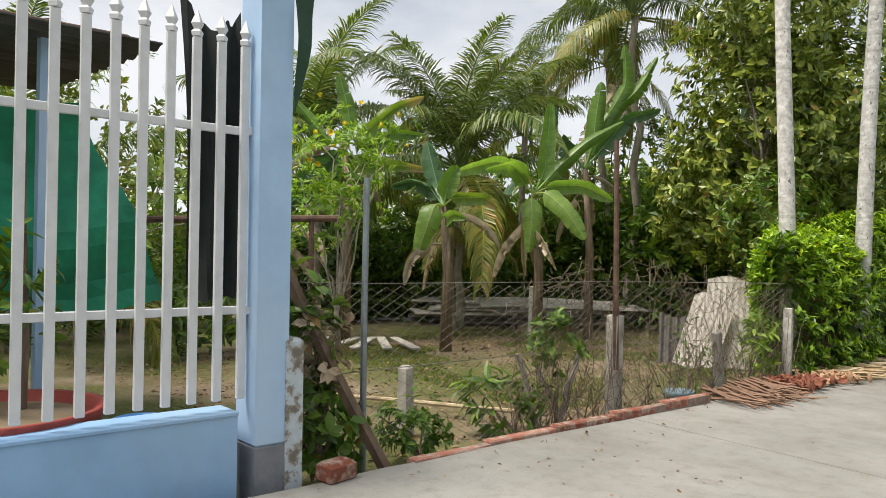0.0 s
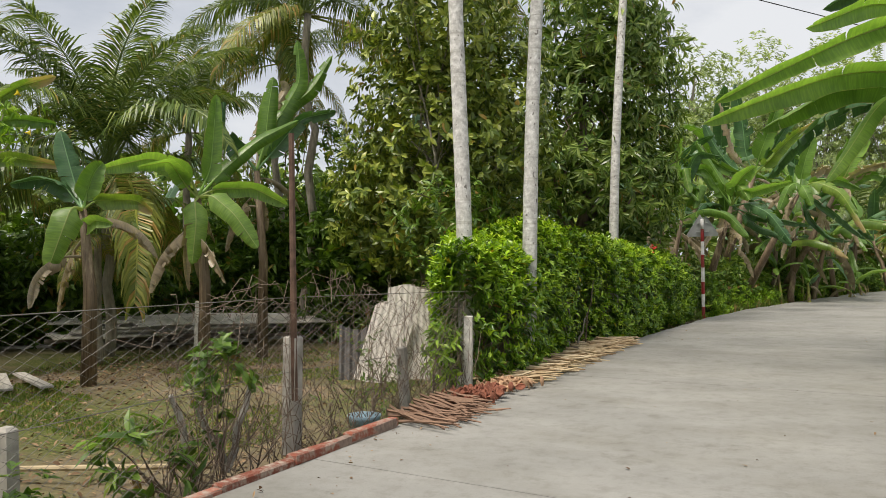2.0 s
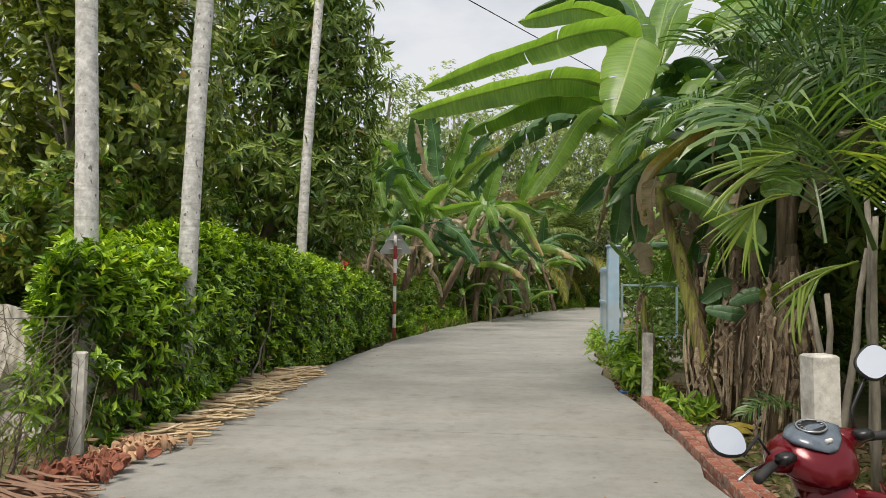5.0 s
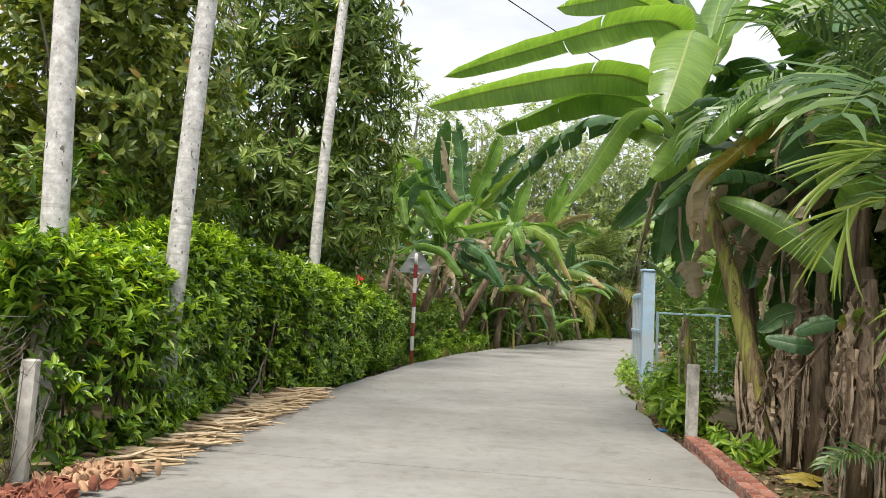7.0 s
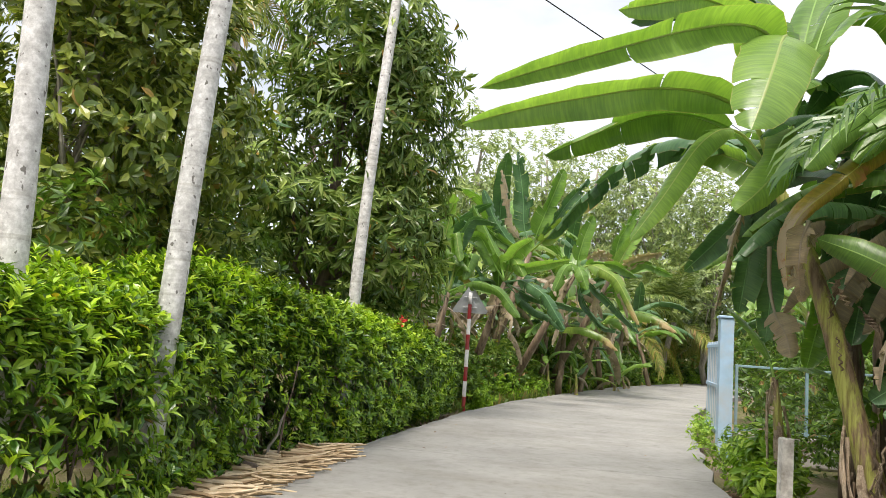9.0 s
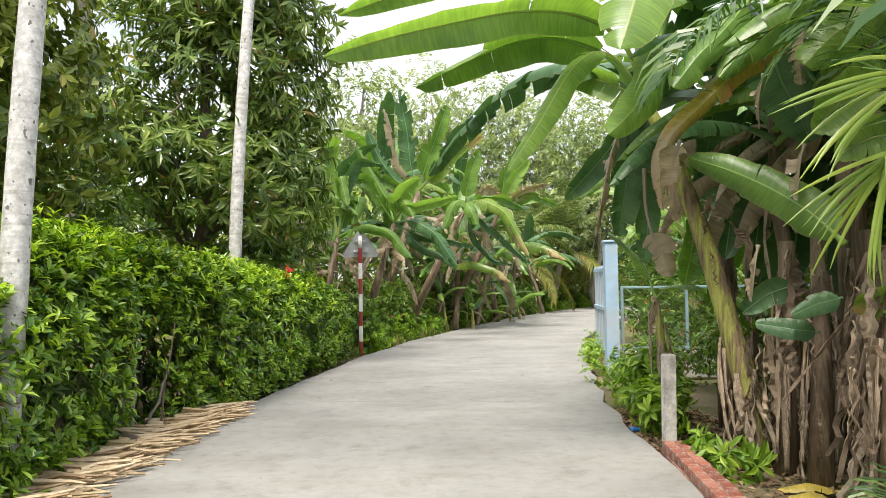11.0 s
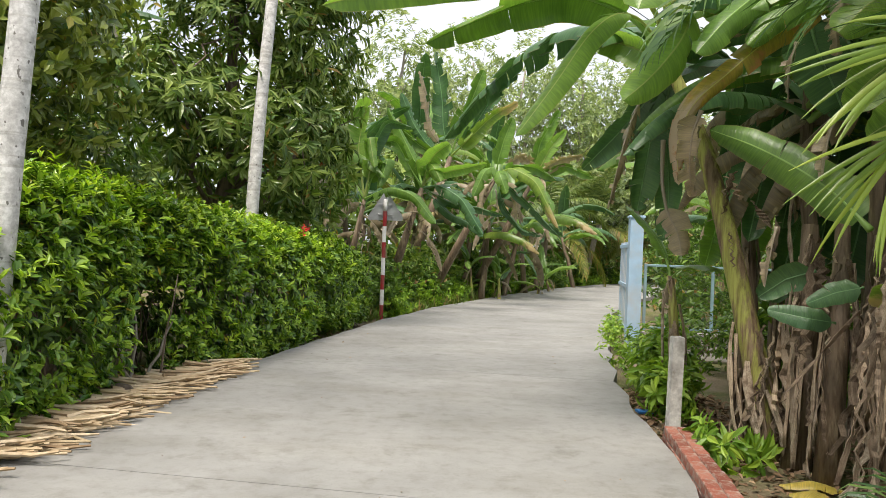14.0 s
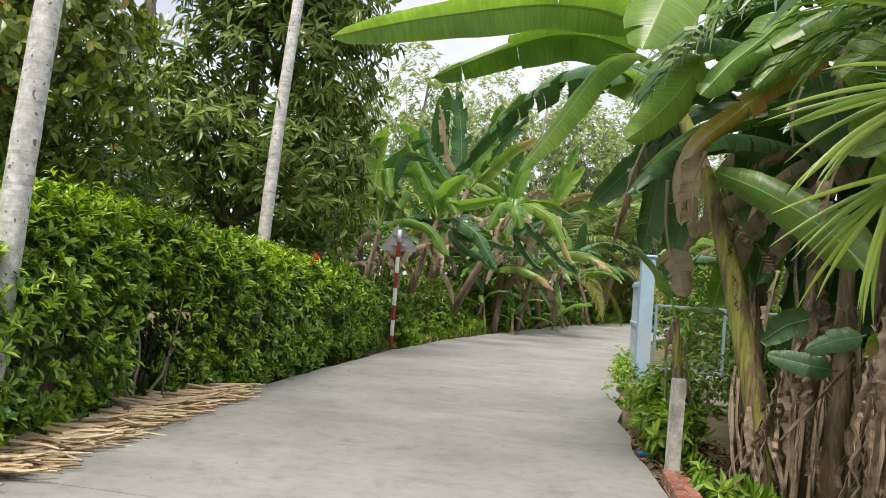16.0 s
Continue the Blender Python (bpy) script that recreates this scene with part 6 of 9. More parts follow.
brick_kerb("kerb", [(-2.42, 1.2), (-2.42, 2.2), (-2.37, 3.2), (-2.3, 4.5)], 1, "low red brick kerb along the fence", 1, base_z=0.015, rows=(0.0,), rise=0.09, piece=BLOCK, pace=0.668)
brick_kerb("kerb", [(2.02, 3.2), (2.1, 5.0), (2.2, 6.5), (2.33, 8.2), (2.42, 9.55)], 2, "worn red brick kerb beside the banana clump", 2, base_z=-0.07)
single("red_pot_piece", Geo().box((-2.38, 0.62, 0.05), (0.13, 0.2, 0.12), (0, 4, 10), bevel=0.02), brick_red, "terracotta block lying beside the post", "brick")


# ---- garden clutter ----
def corrugated(w, h, waves_n=9, amp=0.014, broken=0.0, seed=0, thick=0.007):
    r = np.random.default_rng(seed)
    jag = np.cumsum(r.normal(size=80)) * 0.05
    return Geo().grid(lambda u, v: ((u - 0.5) * w, v * h * (1 - broken * (0.5 + 0.5 * math.sin(u * 7 + seed) + 0.25 * jag[int(u * 70)])), amp * math.sin(u * waves_n * 6.283)), 72, 8, thick)


single("roofing_sheet", corrugated(0.66, 1.2, 9, 0.004, 0.05, 2), cement_sheet, "pale corrugated cement sheet leaning upright", "roofing sheet", "leaning sheets", m=Matrix.Translation((-3.66, 7.42, -0.1)) @ Matrix.Rotation(radians(33), 4, "Z") @ Matrix.Rotation(radians(81), 4, "X") @ Matrix.Rotation(radians(-4), 4, "Z"))
single("roofing_sheet", corrugated(0.52, 1.02, 7, 0.004, 0.14, 3), cement_sheet, "broken corrugated cement sheet leaning upright", "roofing sheet", "leaning sheets", m=Matrix.Translation((-3.98, 7.08, -0.12)) @ Matrix.Rotation(radians(30), 4, "Z") @ Matrix.Rotation(radians(78), 4, "X") @ Matrix.Rotation(radians(-17), 4, "Z"))
single("roofing_sheet", corrugated(0.62, 0.75, 6, 0.02, 0.1, 5), roof_metal, "dark corrugated sheet behind the pale ones", "roofing sheet", "leaning sheets", m=Matrix.Translation((-4.2, 7.2, -0.1)) @ Matrix.Rotation(radians(30), 4, "Z") @ Matrix.Rotation(radians(62), 4, "X"))
_r = np.random.default_rng(8)
STACK_A, STACK_B = Vector((-10.78, 8.01, 0)), Vector((-7.98, 11.29, 0))
for k in range(10):
    p = STACK_A.lerp(STACK_B, 0.15 + 0.7 * ((k * 0.37) % 1))
    single("plank", Geo().box((0, 0, 0), (0.16, 2.4, 0.05), bevel=0.005), old_plank if k % 2 else grey_plank, "weathered grey board in the timber pile", "plank", "timber pile", m=pose(p.x - 0.3 + _r.normal() * 0.25, p.y, -0.06 + 0.05 * (k % 4), 0, _r.uniform(-2, 3), -40.5 + _r.normal() * 9))
for k in range(14):
    p = STACK_A.lerp(STACK_B, 0.18 + 0.68 * ((k * 0.618) % 1))
    single("roofing_sheet", corrugated(_r.uniform(0.5, 0.85), _r.uniform(1.3, 2.2), 7, 0.016, 0.06, k), cement_sheet, "grey corrugated cement sheet in a flat stack", "roofing sheet", "stacked sheets", m=pose(p.x + _r.normal() * 0.12, p.y, 0.17 + 0.018 * k, _r.uniform(-2, 2), _r.uniform(3, 11), -40.5 + _r.normal() * 9) @ Matrix.Translation((0, -0.9, 0)))
for k in range(5):
    single("plank", Geo().box((0, 0, 0), (0.14, 1.5, 0.03), bevel=0.004), grey_plank, "pale board lying on the soil", "plank", "loose boards", m=pose(-8.9 + 0.28 * k, 4.6 + 0.18 * k, -0.08 + 0.012 * k, 0, 0, 50 + _r.normal() * 9))
single("bamboo_pole", Geo().tube([(-5.4, 1.9, -0.06), (-4.3, 2.4, -0.03), (-2.9, 3.05, -0.02)], 0.02, 8), stick_pale, "long pale bamboo pole on the ground", "pole")
single("painted_stake", Geo().tube([(-7.62, 7.95, -0.15), (-7.6, 7.95, 0.3), (-7.56, 7.92, 0.8)], [0.05, 0.045, 0.04], 7), concrete_white, "whitewashed wooden stake in the garden", "stake")
pail = thing("pail", (-2.75, 4.75, -0.1), "old pale blue plastic basin", "basin")
part("body", Geo().lathe([(0.0, -0.1), (0.11, -0.1), (0.14, 0.0), (0.15, 0.03), (0.135, 0.03), (0.1, -0.07), (0, -0.07)], (-2.72, 4.75, 0), 20), pail_blue, pail, smooth=True)
shed = thing("garden_shed", (-14.2, 12.6, -0.12), "small far shed with a pale metal roof", "shed")
part("wall", Geo().box((-14.4, 12.6, 0.8), (2.2, 3.6, 1.9), bevel=0.01), grey_plank, shed)
part("roof", Geo().box((-14.2, 12.6, 1.85), (3.0, 4.2, 0.06), (0, 10, 0), bevel=0.01), pale_roof, shed)

# flowering shrub with yellow bells
r_f = np.random.default_rng(41)
fl = leafy_tree("flowering_shrub", (-7.4, 3.9, -0.12), (-7.4, 3.9, 2.2), 0.045, [(-7.4, 3.9, 2.6, 0.75, 0.8, 0.85), (-7.6, 3.5, 1.9, 0.6, 0.7, 0.6), (-7.3, 4.5, 3.2, 0.5, 0.5, 0.4)], 260, 8, 0.11, 0.04, 0.35, weed_leaf, "tall shrub with yellow trumpet flowers", 42, bark_grey, 0.3, category="shrub")
P, d = blob_points(r_f, [(-7.3, 3.8, 2.8, 0.8, 0.85, 0.75)], 16, 0.0, 0.9)
for p, o in zip(P, d):
    f = Geo().lathe([(0.004, -0.03), (0.012, 0.0), (0.035, 0.03), (0.05, 0.035)], n=8)
    part("flower", f, flower_yellow, fl, "yellow trumpet flower", m=Matrix.Translation(p) @ Vector(o).to_track_quat("Z", "Y").to_matrix().to_4x4() @ Matrix.Scale(0.85, 4))


# ---- shrubs, vines and weeds at the fence ----
def shrub(name, base, blobs, n, leaf, width, material, label, seed, per=7, droop=0.25, stems=6, shape=LEAF8, category="shrub"):
    r = np.random.default_rng(seed)
    root = thing(name, base, label, category)
    P, d = blob_points(r, blobs, n, 0.2, 0.35, seed=seed)
    part("foliage", spread_mesh("foliage", [whorls(r, P, d + np.array([0, 0, 0.5]), per, leaf, width, droop, shape)]), material, root)
    g = Geo()
    for i in range(stems):
        g.tube(limb(base, P[int(r.integers(len(P)))], 0.05, r, 5, 0.15), np.linspace(0.009, 0.003, 5), 4)
    part("stem_mass", g, twig, root, kind="stuff")
    return root


shrub("vine", (-2.78, 0.7, -0.12), [(-2.8, 0.62, 0.7, 0.16, 0.22, 0.6), (-2.78, 0.75, 0.25, 0.2, 0.28, 0.35)], 90, 0.11, 0.075, shrub_leaf, "leafy vine climbing beside the post", 101)
shrub("dry_vine", (-2.75, 0.75, -0.12), [(-2.72, 0.72, 0.75, 0.12, 0.18, 0.3)], 24, 0.09, 0.06, banana_dead, "dried brown vine leaves on the fence", 102)
shrub("flower_weed", (-2.75, 1.55, -0.12), [(-2.78, 1.5, 0.1, 0.2, 0.32, 0.2)], 60, 0.08, 0.035, shrub_leaf, "small green weed with pink flowers by the kerb", 103)
shrub("fence_shrub", (-2.95, 2.7, -0.12), [(-3.0, 2.6, 0.12, 0.3, 0.4, 0.24)], 26, 0.15, 0.05, shrub_leaf, "green shrub behind the wire netting", 104)
shrub("fence_shrub", (-2.85, 3.1, -0.12), [(-2.85, 3.1, 0.5, 0.2, 0.28, 0.38)], 30, 0.09, 0.06, shrub_leaf, "green shrub growing through the wire netting", 105)
shrub("fence_shrub", (-2.7, 6.0, -0.12), [(-2.62, 6.15, 0.42, 0.16, 0.18, 0.34)], 34, 0.13, 0.04, weed_leaf, "bright green weed beside the end post", 106)
shrub("fence_shrub", (-2.9, 5.2, -0.12), [(-2.9, 5.0, 0.4, 0.3, 0.7, 0.5)], 50, 0.05, 0.02, shrub_leaf, "thin straggling weeds along the fence", 107)
r_v = np.random.default_rng(44)
vines = thing("dry_vines", (-2.75, 3.9, -0.12), "tangle of dry brown vines on the wire fence", "vines", kind="stuff")
g = Geo()
for k in range(210):
    y = r_v.uniform(2.4, 6.3)
    x = np.interp(y, [1.05, 3.85, 5.3, 6.4], [-2.74, -2.83, -2.62, -2.47])
    a = (x + r_v.normal() * 0.06, y, -0.12)
    b = (x + r_v.normal() * 0.1, y + r_v.normal() * 0.3, r_v.uniform(0.3, 1.15))
    g.tube(limb(a, b, 0, r_v, 6, 0.35), np.linspace(0.0042, 0.0016, 6), 4)
for k in range(50):
    y = r_v.uniform(2.6, 5.8)
    x = np.interp(y, [1.05, 3.85, 5.3, 6.4], [-2.72, -2.81, -2.6, -2.45])
    g.tube(limb((x, y, 1.05), (x + r_v.normal() * 0.1, y + r_v.uniform(-0.7, 0.7), r_v.uniform(0.9, 1.25)), r_v.uniform(-0.2, 0.25), r_v, 7, 0.25), 0.0028, 4)
part("vine_tangle", g, twig, vines, kind="stuff")
g = Geo()
for (a, b) in [((-2.95, 2.95, -0.1), (-2.98, 2.75, 0.5)), ((-2.92, 3.2, -0.1), (-2.9, 3.45, 0.48)), ((-2.95, 3.25, -0.1), (-3.0, 3.0, 0.42))]:
    g.tube(limb(a, b, 0, r_v, 5, 0.05), [0.03, 0.028, 0.026, 0.024, 0.02], 7)
single("dead_stump", g, concrete_post, "bleached forked dead branches by the fence", "dead branches")


# grass and weeds
def grass_patch(name, areas, n, h, material, label, seed):
    r = np.random.default_rng(seed)
    P = []
    for (x0, x1, y0, y1), w in areas:
        m = int(n * w)
        p = np.stack([r.uniform(x0, x1, m), r.uniform(y0, y1, m), np.zeros(m)], 1)
        p = p[waves(p, 2.2, seed) > -0.1]
        p = p[p[:, 0] < np.interp(p[:, 1], [q[0] for q in LEFT], [q[1] for q in LEFT]) - 0.06]
        P.append(p)
    P = np.concatenate(P)
    P[:, 2] = [ground_z(x, y) for x, y, _ in P]
    ax = r.normal(size=P.shape) * 0.5 + np.array([0, 0, 1.0])
    L = h * r.uniform(0.5, 1.4, len(P))
    me = spread_mesh(name, [leaf_cloud(LEAF2, P, ax, r.normal(size=P.shape) + np.array([0, 0, 0.01]), L, np.full(len(P), 0.009) * (1 + h))])
    return single(name, me, material, label, "grass", kind="stuff")


grass_patch("grass", [((-8.6, -3.4, 3.6, 9.0), 0.75), ((-9.5, -5.5, 5.0, 12.0), 0.25)], 52000, 0.05, grass_leaf, "short patchy grass on the garden soil", 111)
grass_patch("verge_grass", [((-3.4, -1.5, 18.8, 22.0), 0.25), ((-1.6, 0.2, 21, 26), 0.25), ((-0.2, 2.6, 25, 33), 0.3), ((2.2, 6.4, 32, 43), 0.2)], 9000, 0.32, grass_leaf, "long grass on the far verge", 112)
grass_patch("verge_grass", [((-2.3, -1.7, 14.5, 19.0), 0.6), ((-2.5, -2.1, 9.0, 14.5), 0.4)], 2600, 0.16, grass_leaf, "thin grass between the hedge and the lane", 113)

# Added dark sheet standing in for the dim house interior behind the railing.
single("yard_wall", Geo().box((-7.6, -3.4, 1.25), (0.16, 5.4, 2.8), bevel=0.01), old_plank, "added dark wall standing in for the dim house interior", "wall")
thicket("undergrowth", [(-12.5, 1.0, 1.2, 1.6, 2.0, 1.6), (-11.5, -2.0, 1.2, 1.6, 2.0, 1.6), (-9.0, 2.6, 0.6, 1.0, 1.0, 0.7)], 900, 0.2, shrub_leaf, "bushes behind the yard", 99)
yard_fence = thing("yard_fence", (-5.6, 0.6, -0.12), "wire fence with a dark top rail in the yard", "fence")
part("netting", chain_link(Geo(), (-6.6, -2.4), (-4.4, 1.9), -0.08, 1.5, 0.07, 0.0018), wire_metal, yard_fence, kind="stuff")
part("top_rail", Geo().tube([(-6.6, -2.4, 1.5), (-5.5, -0.25, 1.55), (-4.4, 1.9, 1.62)], 0.03, 8), rust_metal, yard_fence)
for x, y in ((-6.4, -2.0), (-5.5, -0.25), (-4.5, 1.7)):
    part("post", Geo().tube([(x, y, -0.15), (x, y, 0.7), (x, y, 1.6)], 0.025, 8), rust_metal, yard_fence)


# ---- right side: posts, gate, panel fence ----
single("concrete_post", Geo().box((2.46, 9.77, 0.3), (0.095, 0.095, 0.94), (0, 1.0, 6), bevel=0.01), concrete_white, "pale stained concrete post at the kerb's end", "post", "kerb posts")
single("concrete_post", Geo().box((2.53, 5.62, 0.38), (0.16, 0.16, 1.08), (0, -1, 4), bevel=0.012), concrete_white, "thick pale concrete post among the palms", "post", "kerb posts")
gate = thing("blue_gate", (3.1, 15.6, -0.1), "pale blue metal gate standing open along the lane", "gate")
part("post", Geo().box((3.12, 15.36, 0.95), (0.2, 0.2, 2.15), bevel=0.012), pale_blue_metal, gate)
part("cap", Geo().box((3.12, 15.36, 2.04), (0.24, 0.24, 0.04), bevel=0.01), pale_blue_metal, gate)
for z in (0.25, 0.95, 1.6):
    part("rail", Geo().box((3.17, 16.5, z), (0.05, 2.0, 0.06), (0, 0, -5), bevel=0.006), pale_blue_metal, gate)
for k in range(15):
    part("slat", Geo().box((3.10 + 0.0122 * k, 15.6 + 0.137 * k, 0.92), (0.02, 0.1, 1.5), (0, 0, -5), bevel=0.004), white_metal if k % 2 else pale_blue_metal, gate)
panel = thing("panel_fence", (4.4, 15.3, -0.1), "dull teal tube fence panels with wire netting on a low wall", "fence")
part("low_wall", Geo().box((5.3, 15.3, 0.08), (4.1, 0.14, 0.42), bevel=0.01), concrete_post, panel)
for x in (3.28, 4.3, 5.4, 6.6, 7.3):
    part("upright", Geo().box((x, 15.3, 0.8), (0.04, 0.04, 1.05), bevel=0.005), teal_metal, panel)
for z in (0.34, 1.3):
    part("rail", Geo().box((5.3, 15.3, z), (4.06, 0.036, 0.036), bevel=0.005), teal_metal, panel)
part("netting", chain_link(Geo(), (3.3, 15.3), (7.3, 15.3), 0.35, 1.28, 0.075, 0.002), wire_metal, panel, kind="stuff")
thicket("undergrowth", [(5.2, 16.6, 0.8, 1.4, 0.6, 1.1), (7.5, 15.8, 1.0, 1.4, 1.0, 1.4), (6.6, 14.0, 0.9, 1.0, 0.8, 1.0), (4.4, 13.6, 0.5, 0.5, 0.5, 0.6)], 900, 0.14, shrub_leaf, "green bushes round the panel fence", 97)

shrub("verge_bush", (2.9, 16.0, -0.12), [(2.92, 15.9, 0.2, 0.16, 0.3, 0.28), (3.0, 16.6, 0.2, 0.2, 0.5, 0.3), (3.2, 17.6, 0.15, 0.2, 0.6, 0.25)], 190, 0.06, 0.03, weed_leaf, "small bright green bush at the gate's foot", 121, 7)
shrub("verge_bush", (2.75, 12.6, -0.12), [(2.72, 12.2, 0.22, 0.32, 0.5, 0.4), (2.95, 13.3, 0.2, 0.3, 0.6, 0.35), (2.62, 13.9, 0.08, 0.2, 0.4, 0.2)], 200, 0.085, 0.035, weed_leaf, "light green weeds spilling over the lane's edge", 122, 8)
shrub("verge_bush", (2.75, 11.4, -0.12), [(2.75, 11.3, 0.35, 0.3, 0.35, 0.45), (2.6, 10.6, 0.2, 0.2, 0.35, 0.3)], 170, 0.15, 0.055, weed_leaf, "light green leafy weed beside the post", 123, 8)
shrub("soursop_sapling", (2.72, 9.55, -0.12), [(2.78, 9.5, 0.48, 0.25, 0.3, 0.28), (2.72, 9.15, 0.1, 0.25, 0.32, 0.24), (2.95, 9.5, 0.3, 0.25, 0.25, 0.25)], 110, 0.15, 0.055, weed_leaf, "glossy green sapling behind the kerb", 124, 8, 0.35)
shrub("verge_bush", (3.6, 13.9, -0.12), [(3.8, 14.3, 0.3, 0.7, 0.6, 0.5), (4.8, 14.4, 0.4, 0.9, 0.5, 0.5)], 240, 0.09, 0.04, shrub_leaf, "green bushes before the panel fence", 125, 8)
single("blue_scrap", Geo().box((2.42, 10.75, -0.055), (0.16, 0.07, 0.03), (8, 5, 20), bevel=0.008), blue_plastic, "small blue plastic scrap on the verge", "scrap")


def litter(name, areas, n, size, material, label, seed, z=None):
    r = np.random.default_rng(seed)
    P = np.concatenate([np.stack([r.uniform(x0, x1, int(n * w)), r.uniform(y0, y1, int(n * w)), np.zeros(int(n * w))], 1) for (x0, x1, y0, y1), w in areas])
    P[:, 2] = [ground_z(x, y) + 0.012 + 0.05 * r.random() ** 2 if z is None else z for x, y, _ in P]
    ax = r.normal(size=P.shape) * np.array([1, 1, 0.25])
    L = size * r.uniform(0.5, 1.4, len(P))
    return single(name, spread_mesh(name, [leaf_cloud(LEAF8, P, ax, r.normal(size=P.shape) * 0.35 + np.array([0, 0, 1]), L, L * r.uniform(0.3, 0.6, len(P)))]), material, label, "leaf litter", kind="stuff")


litter("leaf_litter", [((2.34, 3.4, 9.6, 12.0), 0.45), ((2.4, 4.2, 6.0, 9.8), 0.55)], 2600, 0.085, leaf_litter, "dry brown leaf litter under the bananas", 131)
litter("leaf_litter", [((-9, -2.9, 0.8, 8.5), 0.6), ((-9.5, -5, 6, 13), 0.4)], 9000, 0.055, leaf_litter, "scattered dry leaves on the garden soil", 132)
litter("leaf_litter", [((-2.5, -1.35, 9.0, 19.5), 0.55), ((-1.6, 0.6, 19, 26), 0.45)], 600, 0.10, leaf_litter, "dry leaves along the lane's edge", 133)
litter("road_crumbs", [((-2.3, -0.9, -0.2, 2.6), 0.45), ((-2.25, -1.7, 2.6, 5), 0.25), ((-1.5, 2, 2, 16), 0.3)], 160, 0.035, leaf_litter, "small twigs and crumbs on the concrete", 134, 0.006)

def dry_strips(root, top, base, spread, n, seed, material=banana_dead, length=(0.4, 1.1), width=(0.012, 0.05)):
    """Thin papery strips hanging with kinks round a withered stem."""
    q = np.random.default_rng(seed)
    top, base = np.array(top, float), np.array(base, float)
    for k in range(n):
        c = base + (top - base) * q.uniform(0.3, 1.0) + np.array([q.normal() * spread, q.normal() * spread, 0])
        Ls, w = q.uniform(*length), q.uniform(*width)
        Ls = min(Ls, c[2] + 0.1)
        a, f1, f2, amp, lean = q.uniform(0, 6.28), q.uniform(8, 22), q.uniform(0, 6), q.uniform(0.006, 0.03), q.normal(size=2) * 0.12

        def f(u, v):
            zig = amp * (abs(((v * f1 + f2) % 2) - 1) * 2 - 1)
            tw = a + 0.9 * math.sin(v * 5 + f2)
            ww = w * (0.5 + 0.9 * math.sin(math.pi * (0.1 + 0.85 * v))) * (u - 0.5)
            return (c[0] + lean[0] * v + zig * math.cos(a) + ww * math.cos(tw), c[1] + lean[1] * v + zig * math.sin(a) + ww * math.sin(tw), c[2] - Ls * v)
        # Three in five use the dark tone, also painting the shaded gaps between.
        part("dry_strip", Geo().grid(f, 2, 18, 0.003), strip_dark if k % 5 < 3 else material, root)


# ---- banana clump beside the lane ----
clump = thing("banana_plant", (3.1, 9.45, -0.14), "tall leaning banana plant with arching leaves and dry sheaths", "banana plant", "banana clump")
SP = [(3.12, 9.42, -0.16), (3.06, 9.5, 0.4), (2.94, 9.6, 1.0), (2.8, 9.72, 1.7), (2.66, 9.86, 2.3), (2.5, 9.95, 2.75), (2.38, 9.96, 3.0)]
part("pseudostem", Geo().tube(SP, [0.125, 0.105, 0.088, 0.08, 0.07, 0.06, 0.05], 14), banana_stem, clump, smooth=True)
r_c = np.random.default_rng(61)


def sheath(root, base_pts, r, n, seed, material=banana_dead, spread=0.15, up=(0.3, 1.9), name="dry_sheath"):
    """Strips of dry sheath hanging along a stem."""
    q = np.random.default_rng(seed)
    S = np.array(base_pts, float)
    for k in range(n):
        h0 = q.uniform(*up)
        h1 = max(-0.08, h0 - q.uniform(0.5, 1.2))
        a0 = q.uniform(0, 6.28)
        w = q.uniform(0.018, 0.05)
        tw = q.normal() * 0.12
        bulge = q.uniform(0.02, spread)

        def f(u, v, h0=h0, h1=h1, a0=a0, w=w, tw=tw, bulge=bulge, k=k):
            z = h0 + (h1 - h0) * v
            c = np.array([np.interp(z, S[:, 2], S[:, j]) for j in (0, 1)])
            rad = r * (1.05 + 0.25 * max(0, 0.6 - z)) + bulge * math.sin(v * 2.6) + 0.012 * math.sin(u * 9 + v * 11 + k)
            a = a0 + tw * v + (u - 0.5) * w / r * (1 - 0.5 * v)
            return (c[0] + rad * math.cos(a), c[1] + rad * math.sin(a), z)
        part(name, Geo().grid(f, 4, 12, 0.004), material, root, smooth=True)


sheath(clump, SP, 0.11, 7, 1, up=(0.3, 0.95))
sheath(clump, SP, 0.12, 6, 2, banana_stem_dry, 0.12, (0.3, 0.9))
dry_strips(clump, (3.08, 9.4, 1.0), (3.2, 9.3, 0.1), 0.11, 24, 5)
dry_strips(clump, (2.75, 9.6, 2.2), (2.9, 9.5, 1.2), 0.06, 5, 6, length=(0.12, 0.4))
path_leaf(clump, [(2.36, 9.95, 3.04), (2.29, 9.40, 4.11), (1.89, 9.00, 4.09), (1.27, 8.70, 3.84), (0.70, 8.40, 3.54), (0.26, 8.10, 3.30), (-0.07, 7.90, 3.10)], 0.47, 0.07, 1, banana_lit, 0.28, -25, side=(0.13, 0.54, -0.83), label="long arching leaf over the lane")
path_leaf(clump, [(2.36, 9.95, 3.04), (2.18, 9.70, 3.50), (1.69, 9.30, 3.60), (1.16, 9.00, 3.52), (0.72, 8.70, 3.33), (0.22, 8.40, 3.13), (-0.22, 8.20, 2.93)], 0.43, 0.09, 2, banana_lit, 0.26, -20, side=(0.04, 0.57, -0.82))
